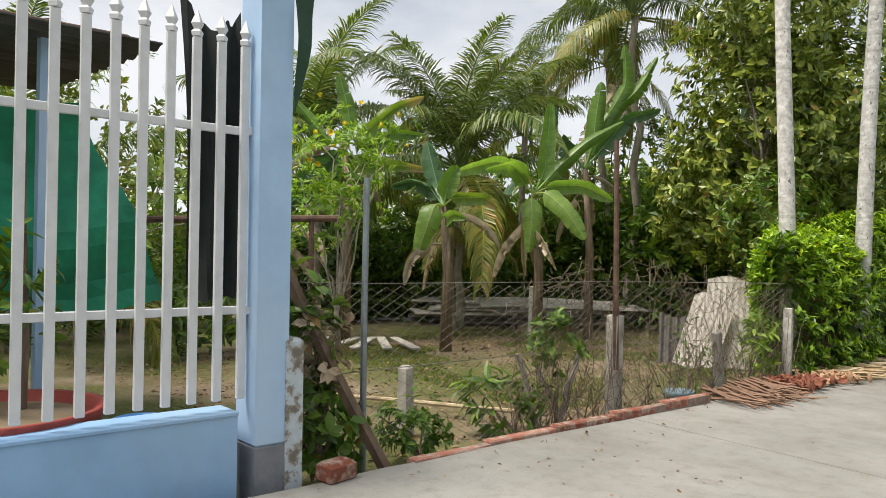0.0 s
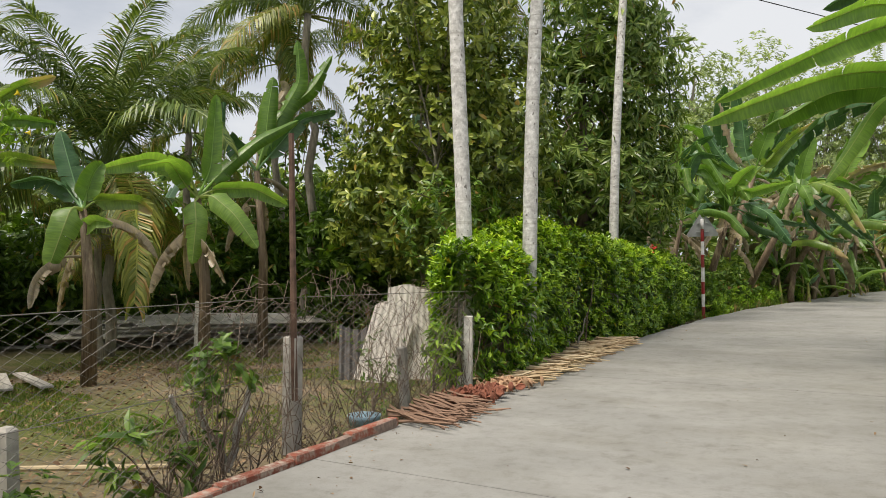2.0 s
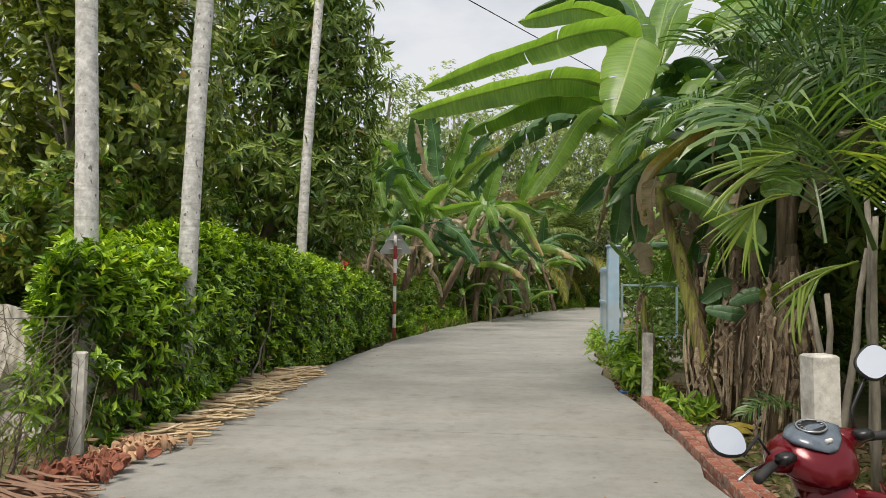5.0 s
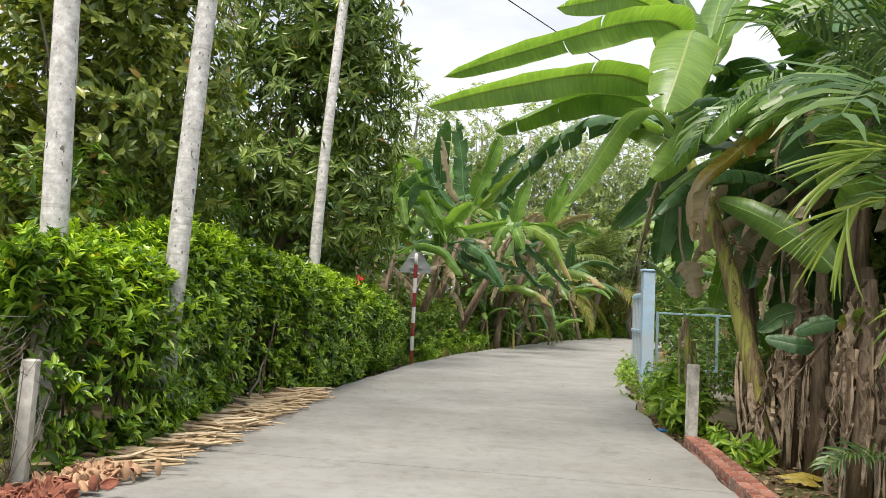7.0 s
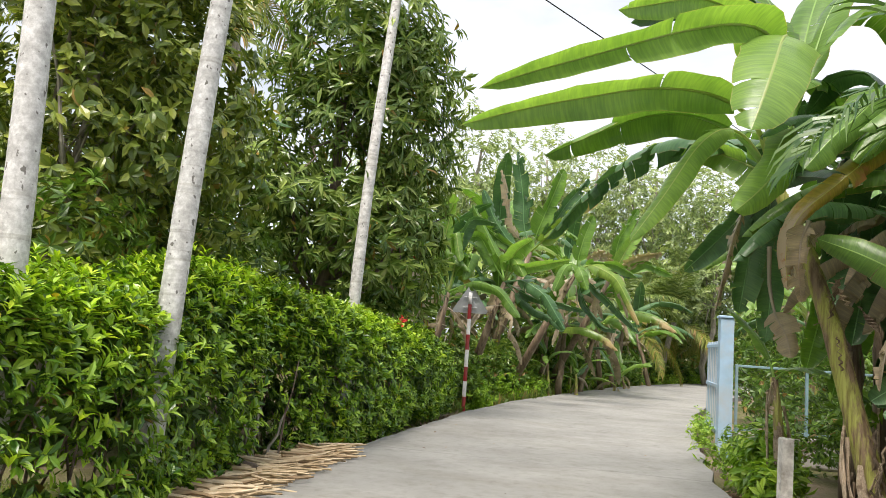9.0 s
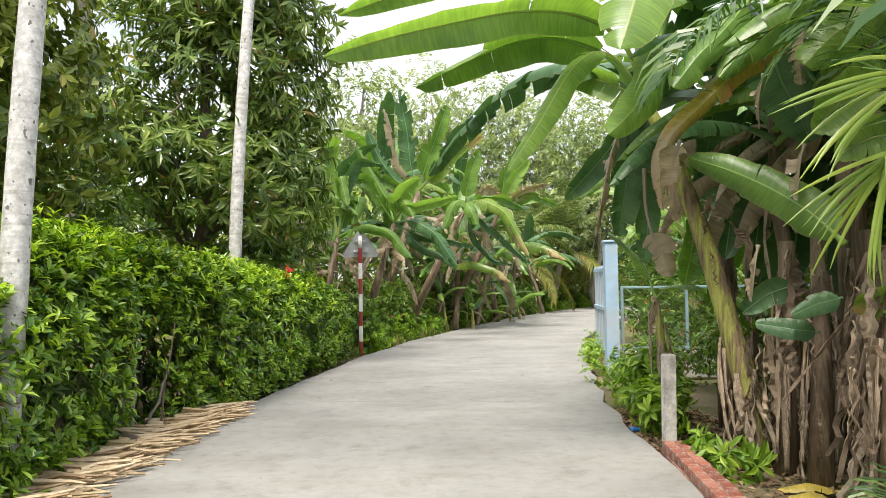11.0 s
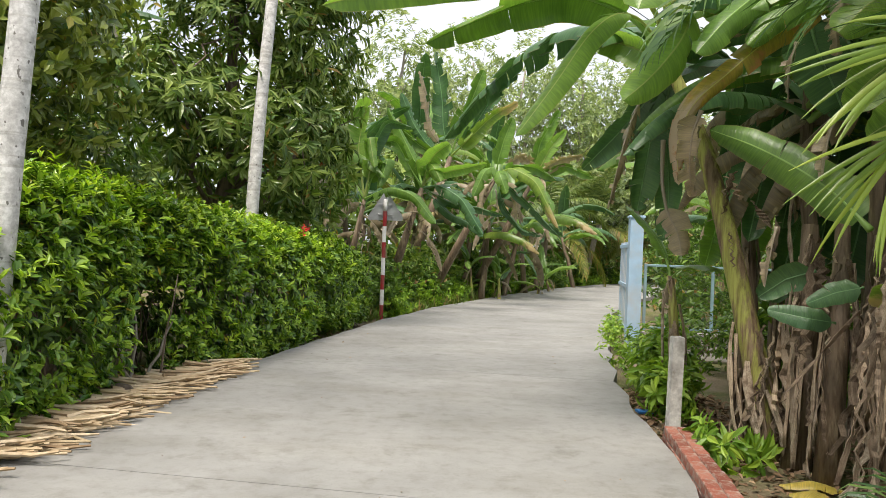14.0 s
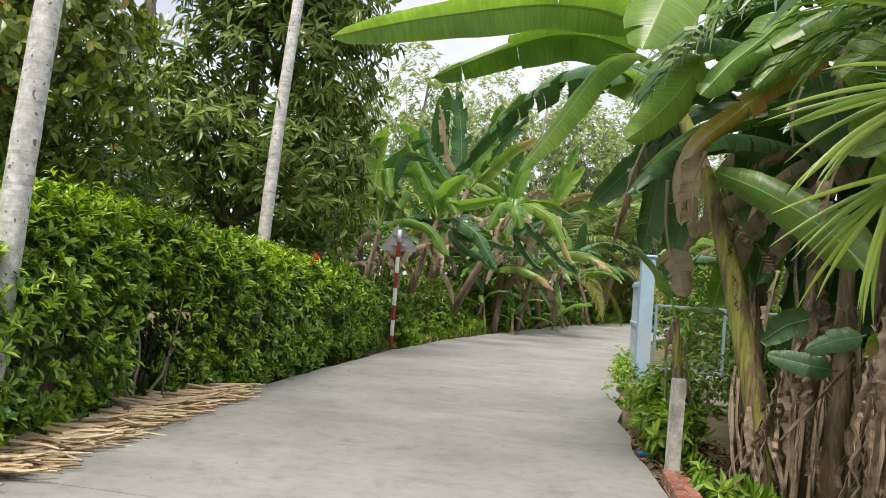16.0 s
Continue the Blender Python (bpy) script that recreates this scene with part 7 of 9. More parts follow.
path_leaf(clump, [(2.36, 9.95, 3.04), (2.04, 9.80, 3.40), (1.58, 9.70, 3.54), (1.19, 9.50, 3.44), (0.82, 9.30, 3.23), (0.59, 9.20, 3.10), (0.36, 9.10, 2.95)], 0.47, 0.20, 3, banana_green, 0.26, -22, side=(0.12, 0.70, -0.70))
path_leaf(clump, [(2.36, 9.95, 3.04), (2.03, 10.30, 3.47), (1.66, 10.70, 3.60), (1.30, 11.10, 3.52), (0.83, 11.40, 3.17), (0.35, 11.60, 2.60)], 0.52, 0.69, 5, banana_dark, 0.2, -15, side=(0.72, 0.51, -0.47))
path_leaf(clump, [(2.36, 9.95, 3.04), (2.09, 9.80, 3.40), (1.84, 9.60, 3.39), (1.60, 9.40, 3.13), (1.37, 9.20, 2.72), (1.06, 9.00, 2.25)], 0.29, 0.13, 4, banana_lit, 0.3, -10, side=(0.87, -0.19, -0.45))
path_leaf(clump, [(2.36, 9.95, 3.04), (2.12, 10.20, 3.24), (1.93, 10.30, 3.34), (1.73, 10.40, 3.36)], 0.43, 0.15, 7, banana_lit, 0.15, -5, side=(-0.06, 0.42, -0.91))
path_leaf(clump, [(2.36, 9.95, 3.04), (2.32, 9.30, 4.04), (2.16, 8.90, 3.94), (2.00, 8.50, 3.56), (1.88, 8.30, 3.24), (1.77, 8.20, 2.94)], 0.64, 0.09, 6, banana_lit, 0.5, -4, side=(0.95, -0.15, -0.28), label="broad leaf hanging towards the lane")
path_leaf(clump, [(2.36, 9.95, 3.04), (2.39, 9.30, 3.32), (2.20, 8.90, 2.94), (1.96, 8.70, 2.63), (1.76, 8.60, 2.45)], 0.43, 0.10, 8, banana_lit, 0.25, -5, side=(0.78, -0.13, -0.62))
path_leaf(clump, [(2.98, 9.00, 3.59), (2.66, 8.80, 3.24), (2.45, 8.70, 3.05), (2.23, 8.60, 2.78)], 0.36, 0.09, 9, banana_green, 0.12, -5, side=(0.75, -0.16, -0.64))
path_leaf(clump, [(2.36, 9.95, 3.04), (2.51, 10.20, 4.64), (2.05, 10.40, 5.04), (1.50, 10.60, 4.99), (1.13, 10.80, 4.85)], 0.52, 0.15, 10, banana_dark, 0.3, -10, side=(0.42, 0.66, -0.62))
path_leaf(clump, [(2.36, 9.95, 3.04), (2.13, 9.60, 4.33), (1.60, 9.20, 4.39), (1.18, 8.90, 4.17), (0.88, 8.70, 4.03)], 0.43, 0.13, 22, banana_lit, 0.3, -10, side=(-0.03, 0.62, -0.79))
path_leaf(clump, [(3.24, 9.00, 3.21), (2.97, 8.95, 3.09), (2.72, 8.90, 2.91), (2.50, 8.90, 2.69), (2.31, 8.95, 2.54), (2.21, 9.00, 2.28), (2.26, 9.05, 1.94)], 0.24, 0.3, 14, banana_rust, 0.06, -6, side=(0.99, -0.13, -0.10), name="withered_leaf", label="leaf withering from yellow to papery tan")
path_leaf(clump, [(2.36, 8.90, 2.46), (2.30, 8.90, 2.29), (2.29, 8.90, 2.08), (2.33, 8.95, 1.85)], 0.30, 0.30, 17, banana_dry, 0.1, -25, side=(0.96, -0.27, 0.02), name="dead_leaf", label="papery tan hanging leaf")
path_leaf(clump, [(2.10, 9.80, 2.72), (2.00, 9.70, 2.48), (1.92, 9.60, 2.20), (1.83, 9.55, 1.78)], 0.30, 0.75, 15, banana_dry, 0.1, -40, side=(0.95, -0.28, -0.17), name="dead_leaf", label="papery tan hanging leaf")
path_leaf(clump, [(2.21, 9.40, 2.32), (2.20, 9.35, 1.99), (2.24, 9.30, 1.74), (2.33, 9.30, 1.61), (2.36, 9.30, 1.43)], 0.30, 0.20, 16, banana_dry, 0.6, -8, side=(0.89, -0.28, 0.35), name="dead_leaf", label="papery tan hanging leaf")
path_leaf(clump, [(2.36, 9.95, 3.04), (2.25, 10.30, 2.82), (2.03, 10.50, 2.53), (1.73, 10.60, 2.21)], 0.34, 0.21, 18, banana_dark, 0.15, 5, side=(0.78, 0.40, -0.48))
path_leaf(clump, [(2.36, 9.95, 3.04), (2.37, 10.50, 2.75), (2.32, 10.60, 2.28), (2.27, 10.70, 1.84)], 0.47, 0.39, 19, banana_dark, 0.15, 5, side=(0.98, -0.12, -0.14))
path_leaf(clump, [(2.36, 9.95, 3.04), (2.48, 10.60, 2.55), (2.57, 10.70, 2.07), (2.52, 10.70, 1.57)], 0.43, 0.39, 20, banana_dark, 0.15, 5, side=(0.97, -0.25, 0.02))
path_leaf(clump, [(2.36, 9.95, 3.04), (2.55, 10.2, 4.18), (2.42, 10.5, 5.09), (1.87, 10.8, 5.41), (1.29, 11.1, 5.27)], 0.52, 0.21, 11, banana_green, 0.35, 10)
path_leaf(clump, [(2.36, 9.95, 3.04), (2.64, 9.9, 3.96), (2.86, 10.0, 4.7), (3.35, 10.2, 5.15), (4.1, 10.4, 5.01)], 0.52, 0.21, 12, banana_green, 0.35, 10)
path_leaf(clump, [(2.36, 9.95, 3.04), (2.64, 10.3, 3.92), (2.92, 10.8, 4.91), (3.24, 11.3, 5.67), (3.69, 11.9, 5.82)], 0.52, 0.21, 13, banana_green, 0.3, 10)

sucker = thing("banana_plant", (2.62, 10.7, -0.14), "small banana sucker behind the post", "banana plant", "banana clump")
part("pseudostem", Geo().tube([(2.7, 10.7, -0.14), (2.66, 10.65, 0.6), (2.58, 10.6, 1.25)], [0.06, 0.05, 0.035], 10), banana_stem, sucker, smooth=True)
reach_leaf(sucker, (2.58, 10.6, 1.2), (2.85, 10.0, 1.3), 0.3, 35, 0.1, 21, banana_green, 10)
reach_leaf(sucker, (2.58, 10.6, 1.2), (2.2, 10.9, 1.9), 0.24, 25, 0.1, 22, banana_green, 15)
reach_leaf(sucker, (2.58, 10.6, 1.2), (2.45, 10.3, 0.85), 0.22, 50, 0.5, 23, banana_dead, -50, label="dry brown leaf", name="dead_leaf")
sheath(sucker, [(2.7, 10.7, -0.14), (2.66, 10.65, 0.6), (2.58, 10.6, 1.25)], 0.06, 6, 3, spread=0.06, up=(0.5, 1.2))

CLUMP = [((3.52, 9.75), 3.0, (-0.05, 0.1), 201, ("dark", "green", "dark")), ((3.95, 9.5), 3.3, (0.1, 0.1), 202, ("dark", "dark", "green")), ((3.35, 10.9), 3.6, (0.1, 0.3), 203, ("green", "dark", "green")),
         ((4.3, 10.6), 4.0, (0.2, 0), 204, ("green", "dark")), ((4.7, 8.7), 3.6, (0.1, -0.2), 205, ("dark", "green")), ((5.3, 9.8), 4.2, (0, 0), 207, ("dark", "green")), ((4.2, 12.4), 3.0, (0, 0), 209, ("green", "dark"))]
for (b, h, ln, s, tones) in CLUMP:
    bp = banana_plant((b[0], b[1], -0.14), h, s, "banana plant in the shady clump with dry stems", 1.15, 8, 4, tones, ln, 0.085, "banana clump", stem=banana_stem_dry, order=(1, 2, 1, 2, 3, 2, 5, 3, 1, 2, 3, 5))
    if b[0] < 4.4:
        sheath(bp, [(b[0], b[1], -0.14), (b[0] + ln[0], b[1] + ln[1], h)], 0.085, 3, s, spread=0.10, up=(0.5, min(2.2, h)))
side_leaf = thing("banana_plant", (3.9, 8.55, -0.14), "banana plant with a broad leaf reaching over the kerb", "banana plant", "banana clump")
part("pseudostem", Geo().tube([(3.75, 8.7, -0.14), (3.72, 8.7, 0.9), (3.66, 8.75, 1.75)], [0.12, 0.1, 0.07], 12), banana_stem_dry, side_leaf, smooth=True)
sheath(side_leaf, [(3.75, 8.7, -0.14), (3.72, 8.7, 0.9), (3.66, 8.75, 1.75)], 0.11, 5, 9, spread=0.14, up=(0.4, 1.6))
path_leaf(side_leaf, [(3.26, 8.30, 1.63), (3.13, 8.50, 1.87), (2.93, 8.70, 2.07), (2.72, 8.90, 2.23), (2.48, 9.10, 2.36)], 0.36, 0.07, 31, banana_green, 0.1, 0, side=(-0.39, 0.21, -0.90), label="broad unbroken green leaf")
path_leaf(side_leaf, [(3.16, 8.50, 1.03), (2.99, 8.50, 1.05), (2.76, 8.60, 1.09)], 0.17, 0.03, 32, banana_dark, 0.08, 5, side=(-0.20, -0.24, -0.95))
path_leaf(side_leaf, [(3.28, 8.40, 1.27), (3.11, 8.40, 1.23), (2.93, 8.40, 1.15)], 0.17, 0.03, 33, banana_dark, 0.08, 5, side=(0.30, -0.39, -0.87))
path_leaf(side_leaf, [(3.19, 8.90, 1.36), (3.02, 9.00, 1.29), (2.87, 9.10, 1.15)], 0.24, 0.03, 34, banana_dark, 0.08, 5, side=(0.57, 0.02, -0.82))
path_leaf(side_leaf, [(3.23, 9.30, 3.26), (3.30, 9.30, 3.01), (3.42, 9.30, 2.77), (3.53, 9.30, 2.50)], 0.57, 0.10, 35, banana_dark, 0.08, -8, side=(0.80, -0.48, 0.36))
path_leaf(side_leaf, [(3.49, 8.10, 2.74), (3.29, 8.10, 2.65), (3.16, 8.20, 2.52), (3.03, 8.20, 2.36)], 0.39, 0.09, 36, banana_lit, 0.08, -8, side=(0.73, -0.07, -0.68))
path_leaf(side_leaf, [(3.54, 8.10, 2.33), (3.36, 8.10, 2.31), (3.27, 8.20, 2.26), (3.17, 8.20, 2.19)], 0.34, 0.09, 39, banana_lit, 0.08, -8, side=(0.51, 0.02, -0.86))
path_leaf(side_leaf, [(3.43, 8.00, 3.22), (3.26, 8.00, 3.06), (3.06, 8.00, 2.94), (2.89, 8.00, 2.76)], 0.43, 0.13, 37, banana_lit, 0.08, -8, side=(0.61, -0.22, -0.76))
path_leaf(side_leaf, [(3.19, 8.80, 3.40), (2.99, 8.80, 3.21), (2.79, 8.80, 3.08), (2.63, 8.80, 2.90)], 0.30, 0.10, 38, banana_green, 0.08, -8, side=(0.65, -0.18, -0.74))
path_leaf(side_leaf, [(3.10, 7.40, 1.21), (3.01, 7.40, 1.27), (2.96, 7.45, 1.27), (2.93, 7.50, 1.19)], 0.31, 0.15, 40, banana_old, 0.08, -8, side=(0.57, -0.20, -0.80))
path_leaf(side_leaf, [(2.94, 8.75, 2.91), (2.90, 8.72, 2.80), (2.88, 8.72, 2.66), (2.90, 8.75, 2.50)], 0.28, 0.3, 81, banana_dry, 0.08, -62, side=(0.96, -0.29, -0.02), name="dead_leaf", label="papery tan hanging leaf")
path_leaf(side_leaf, [(3.08, 8.45, 2.33), (3.04, 8.42, 2.23), (3.02, 8.42, 2.09), (3.02, 8.45, 1.94)], 0.28, 0.3, 83, banana_dry, 0.08, -62, side=(0.98, -0.18, -0.11), name="dead_leaf", label="papery tan hanging leaf")
path_leaf(side_leaf, [(3.23, 8.90, 2.16), (3.20, 8.87, 2.05), (3.17, 8.87, 1.90), (3.20, 8.90, 1.74)], 0.28, 0.3, 84, banana_dry, 0.08, -62, side=(0.94, -0.33, -0.02), name="dead_leaf", label="papery tan hanging leaf")
path_leaf(side_leaf, [(2.80, 8.60, 1.64), (2.77, 8.57, 1.54), (2.75, 8.57, 1.40), (2.74, 8.60, 1.24)], 0.28, 0.3, 86, banana_dry, 0.08, -62, side=(0.98, -0.14, -0.11), name="dead_leaf", label="papery tan hanging leaf")
path_leaf(side_leaf, [(3.59, 8.90, 1.62), (3.56, 8.87, 1.52), (3.53, 8.87, 1.37), (3.59, 8.90, 1.20)], 0.28, 0.3, 88, banana_dry, 0.08, -62, side=(0.86, -0.51, 0.05), name="dead_leaf", label="papery tan hanging leaf")
path_leaf(side_leaf, [(3.18, 8.60, 3.19), (3.15, 8.57, 3.08), (3.12, 8.57, 2.94), (3.15, 8.60, 2.79)], 0.30, 0.60, 90, banana_dry, 0.08, -30, side=(0.94, -0.34, -0.02), name="dead_leaf", label="papery tan hanging leaf")
path_leaf(side_leaf, [(3.32, 9.00, 3.28), (2.87, 8.90, 3.05), (2.51, 8.80, 2.96)], 0.04, 0.00, 99, banana_dry, 0.9, -30, side=(0.26, 0.38, -0.89), name="dead_stalk", label="bare dry leaf stalk")
# Mostly dark-coloured blades, with the shade behind the clump put in.
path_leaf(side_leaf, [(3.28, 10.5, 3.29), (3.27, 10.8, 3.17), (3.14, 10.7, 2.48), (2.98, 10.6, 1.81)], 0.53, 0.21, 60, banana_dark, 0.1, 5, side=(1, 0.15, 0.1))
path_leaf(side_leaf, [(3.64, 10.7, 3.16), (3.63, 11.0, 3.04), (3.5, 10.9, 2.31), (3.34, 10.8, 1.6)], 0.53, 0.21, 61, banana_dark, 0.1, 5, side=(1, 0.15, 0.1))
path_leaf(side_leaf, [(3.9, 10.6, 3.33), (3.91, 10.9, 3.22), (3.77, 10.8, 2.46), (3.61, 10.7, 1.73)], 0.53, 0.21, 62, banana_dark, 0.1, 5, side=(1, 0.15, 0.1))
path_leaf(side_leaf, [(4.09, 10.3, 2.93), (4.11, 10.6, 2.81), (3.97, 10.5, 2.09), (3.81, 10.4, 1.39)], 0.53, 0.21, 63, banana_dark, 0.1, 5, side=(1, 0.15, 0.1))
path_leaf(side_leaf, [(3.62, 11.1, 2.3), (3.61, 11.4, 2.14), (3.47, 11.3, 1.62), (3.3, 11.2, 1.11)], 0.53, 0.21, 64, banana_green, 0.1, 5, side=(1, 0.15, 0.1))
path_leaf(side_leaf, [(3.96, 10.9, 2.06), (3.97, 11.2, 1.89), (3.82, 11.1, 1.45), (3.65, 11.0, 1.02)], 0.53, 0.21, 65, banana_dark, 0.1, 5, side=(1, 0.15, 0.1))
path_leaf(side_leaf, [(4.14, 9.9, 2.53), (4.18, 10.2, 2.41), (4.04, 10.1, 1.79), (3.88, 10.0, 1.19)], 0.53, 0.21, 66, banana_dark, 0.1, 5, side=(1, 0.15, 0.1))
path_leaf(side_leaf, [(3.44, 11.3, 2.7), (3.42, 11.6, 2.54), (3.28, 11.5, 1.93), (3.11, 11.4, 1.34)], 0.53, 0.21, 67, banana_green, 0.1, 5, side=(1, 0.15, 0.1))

for (x, y, xt, yt, h, r0, n) in [(3.2, 8.65, 3.36, 8.9, 1.7, 0.07, 26), (2.92, 7.3, 3.05, 7.4, 1.5, 0.06, 36), (3.22, 9.2, 3.3, 9.3, 1.7, 0.085, 10), (3.25, 7.9, 3.35, 8.0, 1.6, 0.07, 24)]:
    dry = thing("withered_stem", (x, y, -0.14), "withered banana stem draped with dry papery strips", "banana plant", "withered banana stems")
    pts = [(x, y, -0.14), ((x + xt) / 2 + 0.02, (y + yt) / 2, h / 2), (xt, yt, h)]
    part("pseudostem", Geo().tube(pts, [r0 * 1.3, r0, r0 * 0.7], 12), banana_stem_dry, dry, smooth=True)
    sheath(dry, pts, r0 * 1.05, 10, int(x * 100), spread=0.05, up=(0.5, h - 0.1))
    dry_strips(dry, pts[2], (x, y, 0.3), 0.12, n, int(y * 10))

fallen = thing("fallen_leaf", (2.98, 8.33, -0.1), "yellow fallen banana leaf on the litter", "leaf")
path_leaf(fallen, [(3.28, 8.52, -0.07), (3.08, 8.56, -0.02), (2.88, 8.60, -0.07)], 0.20, 0.15, 70, fallen_yellow, 0.1, 4)
path_leaf(fallen, [(3.09, 8.24, -0.07), (2.98, 8.33, -0.02), (2.88, 8.42, -0.07)], 0.20, 0.15, 71, fallen_yellow, 0.1, 4)

high_plant = thing("banana_plant", (4.05, 9.75, -0.14), "tall banana plant with high arching leaves in the clump", "banana plant", "banana clump")
part("pseudostem", Geo().tube([(4.05, 9.75, -0.14), (4.0, 9.7, 1.4), (3.93, 9.6, 2.8)], [0.11, 0.09, 0.06], 12), banana_stem_dry, high_plant, smooth=True)
path_leaf(high_plant, [(3.93, 9.6, 2.79), (3.52, 9.5, 3.85), (3.14, 9.3, 4.3), (2.71, 9.0, 4.19), (2.44, 8.8, 3.8)], 0.50, 0.12, 90, banana_green, 0.35, 10)
path_leaf(high_plant, [(3.93, 9.6, 2.79), (3.66, 9.6, 4.22), (3.31, 9.5, 4.76), (2.89, 9.3, 4.71), (2.54, 9.1, 4.35)], 0.55, 0.12, 91, banana_green, 0.35, 10)
path_leaf(high_plant, [(3.93, 9.6, 2.79), (3.8, 9.7, 4.37), (3.72, 9.9, 5.01), (3.46, 10.2, 5.33), (3.12, 10.5, 5.23)], 0.60, 0.12, 92, banana_dark, 0.35, 10)
path_leaf(high_plant, [(3.93, 9.6, 2.79), (3.82, 9.4, 4.04), (3.44, 9.0, 4.43), (3.06, 8.6, 4.19), (2.78, 8.3, 3.65)], 0.60, 0.12, 93, banana_lit, 0.35, 10)
path_leaf(high_plant, [(3.93, 9.6, 2.79), (3.96, 9.5, 4.18), (3.76, 9.3, 4.73), (3.39, 9.0, 4.73), (3.1, 8.7, 4.33)], 0.55, 0.12, 94, banana_green, 0.35, 10)
path_leaf(high_plant, [(3.93, 9.6, 2.79), (3.49, 9.9, 3.65), (3.23, 10.1, 4.11), (2.97, 10.3, 4.11), (2.81, 10.5, 3.75)], 0.50, 0.12, 95, banana_dark, 0.35, 10)
path_leaf(high_plant, [(3.93, 9.6, 2.79), (3.74, 10.0, 3.58), (3.53, 10.3, 3.89), (3.33, 10.5, 3.71), (3.23, 10.7, 3.21)], 0.55, 0.12, 96, banana_dark, 0.35, 10)
path_leaf(high_plant, [(3.93, 9.6, 2.79), (3.96, 9.3, 4.21), (3.72, 8.9, 4.54), (3.36, 8.4, 4.2), (3.1, 8.0, 3.58)], 0.60, 0.12, 97, banana_dark, 0.35, 10)

# ---- ornamental palms near the lane ----

def reach_frond(root, a, b, bend, seed, material, pairs=36, leaflet=0.5, width=0.034, hang=0.3, roll=0):
    a, b = np.array(a, float), np.array(b, float)
    d = b - a
    chord = float(np.linalg.norm(d))
    c = math.degrees(math.atan2(d[2], math.hypot(d[0], d[1])))
    L = chord / (math.sin(math.radians(bend)) / math.radians(bend))
    me = frond_mesh("frond", L, c + bend, 2 * bend, pairs, leaflet, width, hang, seed, 28)
    me.materials.append(material)
    return part("frond", me, material, root, m=aim(a, math.degrees(math.atan2(-d[0], d[1])), 0, 1, roll))


fan = thing("clumping_palm", (3.3, 6.5, -0.14), "clumping ornamental palm with long feathery fronds", "palm", "ornamental palms")
r_p = np.random.default_rng(66)
for k in range(7):
    x, y = 3.3 + r_p.normal() * 0.22, 6.5 + r_p.normal() * 0.25
    part("stem", Geo().tube(limb((x, y, -0.14), (x + r_p.normal() * 0.1, y + r_p.normal() * 0.1, r_p.uniform(1.1, 2.0)), 0, r_p, 6, 0.03), np.linspace(0.035, 0.02, 6), 8), bark_grey, fan, smooth=True)


def spray(root, rachis, n, length, fan0, fan1, seed, material, width=0.018):
    """The end of a feather leaf: long slender leaflets that fan out from the tip of its midrib."""
    q = np.random.default_rng(seed)
    R = np.array(rachis, float)
    g = Geo().tube([R[0], (R[0] + R[1]) / 2 + np.array([0, 0, 0.03]), R[1]], [0.009, 0.006, 0.003], 6)
    V, Q, k = [], [], 0
    for i in range(n):
        u = i / (n - 1)
        c = R[0] + (R[1] - R[0]) * (0.1 + 0.9 * u) + np.array([0, 0, 0.03 * math.sin(math.pi * u)])
        a = radians(fan0 + (fan1 - fan0) * u + q.normal() * 5)
        L = length * (1.05 - 0.3 * u) * q.uniform(0.85, 1.1)
        sag = radians(q.uniform(10, 28))
        yaw = q.normal() * 0.18 - 0.1
        for j in range(9):
            b = a + sag * (j / 8) ** 1.4
            if j:
                c = c + np.array([-math.cos(b), yaw, -math.sin(b)]) * L / 8
            w = width * 0.5 * (math.sin(math.pi * min(1, 0.12 + 0.88 * j / 8)) ** 0.7 + 0.02)
            nrm = np.array([-math.sin(b), 0.25, math.cos(b)]) * w
            V += [c - nrm, c + np.array([0, -0.004, 0]), c + nrm]
            if j:
                Q += [(k - 3, k - 2, k + 1, k), (k - 2, k - 1, k + 2, k + 1)]
            k += 3
    g.add(V, Q)
    return part("frond", g, material, root, smooth=True)


spray(fan, [(2.64, 6.30, 1.97), (2.36, 6.20, 1.88)], 15, 0.66, 12, 84, 1, areca_lit)
spray(fan, [(2.62, 6.20, 2.25), (2.33, 6.10, 2.09)], 13, 0.66, -4, 40, 2, areca_lit)
spray(fan, [(3.0, 6.1, 1.5), (2.5, 5.9, 1.3)], 12, 0.5, 10, 80, 4, areca_lit)
reach_frond(fan, (2.39, 7.00, 2.84), (1.68, 6.80, 2.28), 24, 4, areca_dark, 26, 0.4, 0.022, 0.7)
reach_frond(fan, (3.0, 6.9, 2.4), (2.15, 6.9, 3.15), 30, 5, areca_dark, 28, 0.5, 0.026, 0.5)
reach_frond(fan, (3.1, 6.9, 2.4), (2.4, 6.8, 3.5), 30, 15, areca_dark, 28, 0.5, 0.026, 0.5)
reach_frond(fan, (3.2, 7.0, 2.4), (3.0, 7.0, 3.9), 30, 16, areca_dark, 28, 0.55, 0.026, 0.5)
reach_frond(fan, (3.3, 6.9, 2.4), (3.6, 6.9, 3.9), 30, 17, areca_dark, 28, 0.55, 0.026, 0.5)
reach_frond(fan, (3.3, 6.4, 1.6), (2.9, 4.6, 1.9), 35, 6, areca_lit, 28, 0.5, 0.03)
reach_frond(fan, (2.94, 6.80, 0.38), (2.41, 6.60, 0.35), 22, 8, areca_dark, 24, 0.24, 0.014, 0.5)
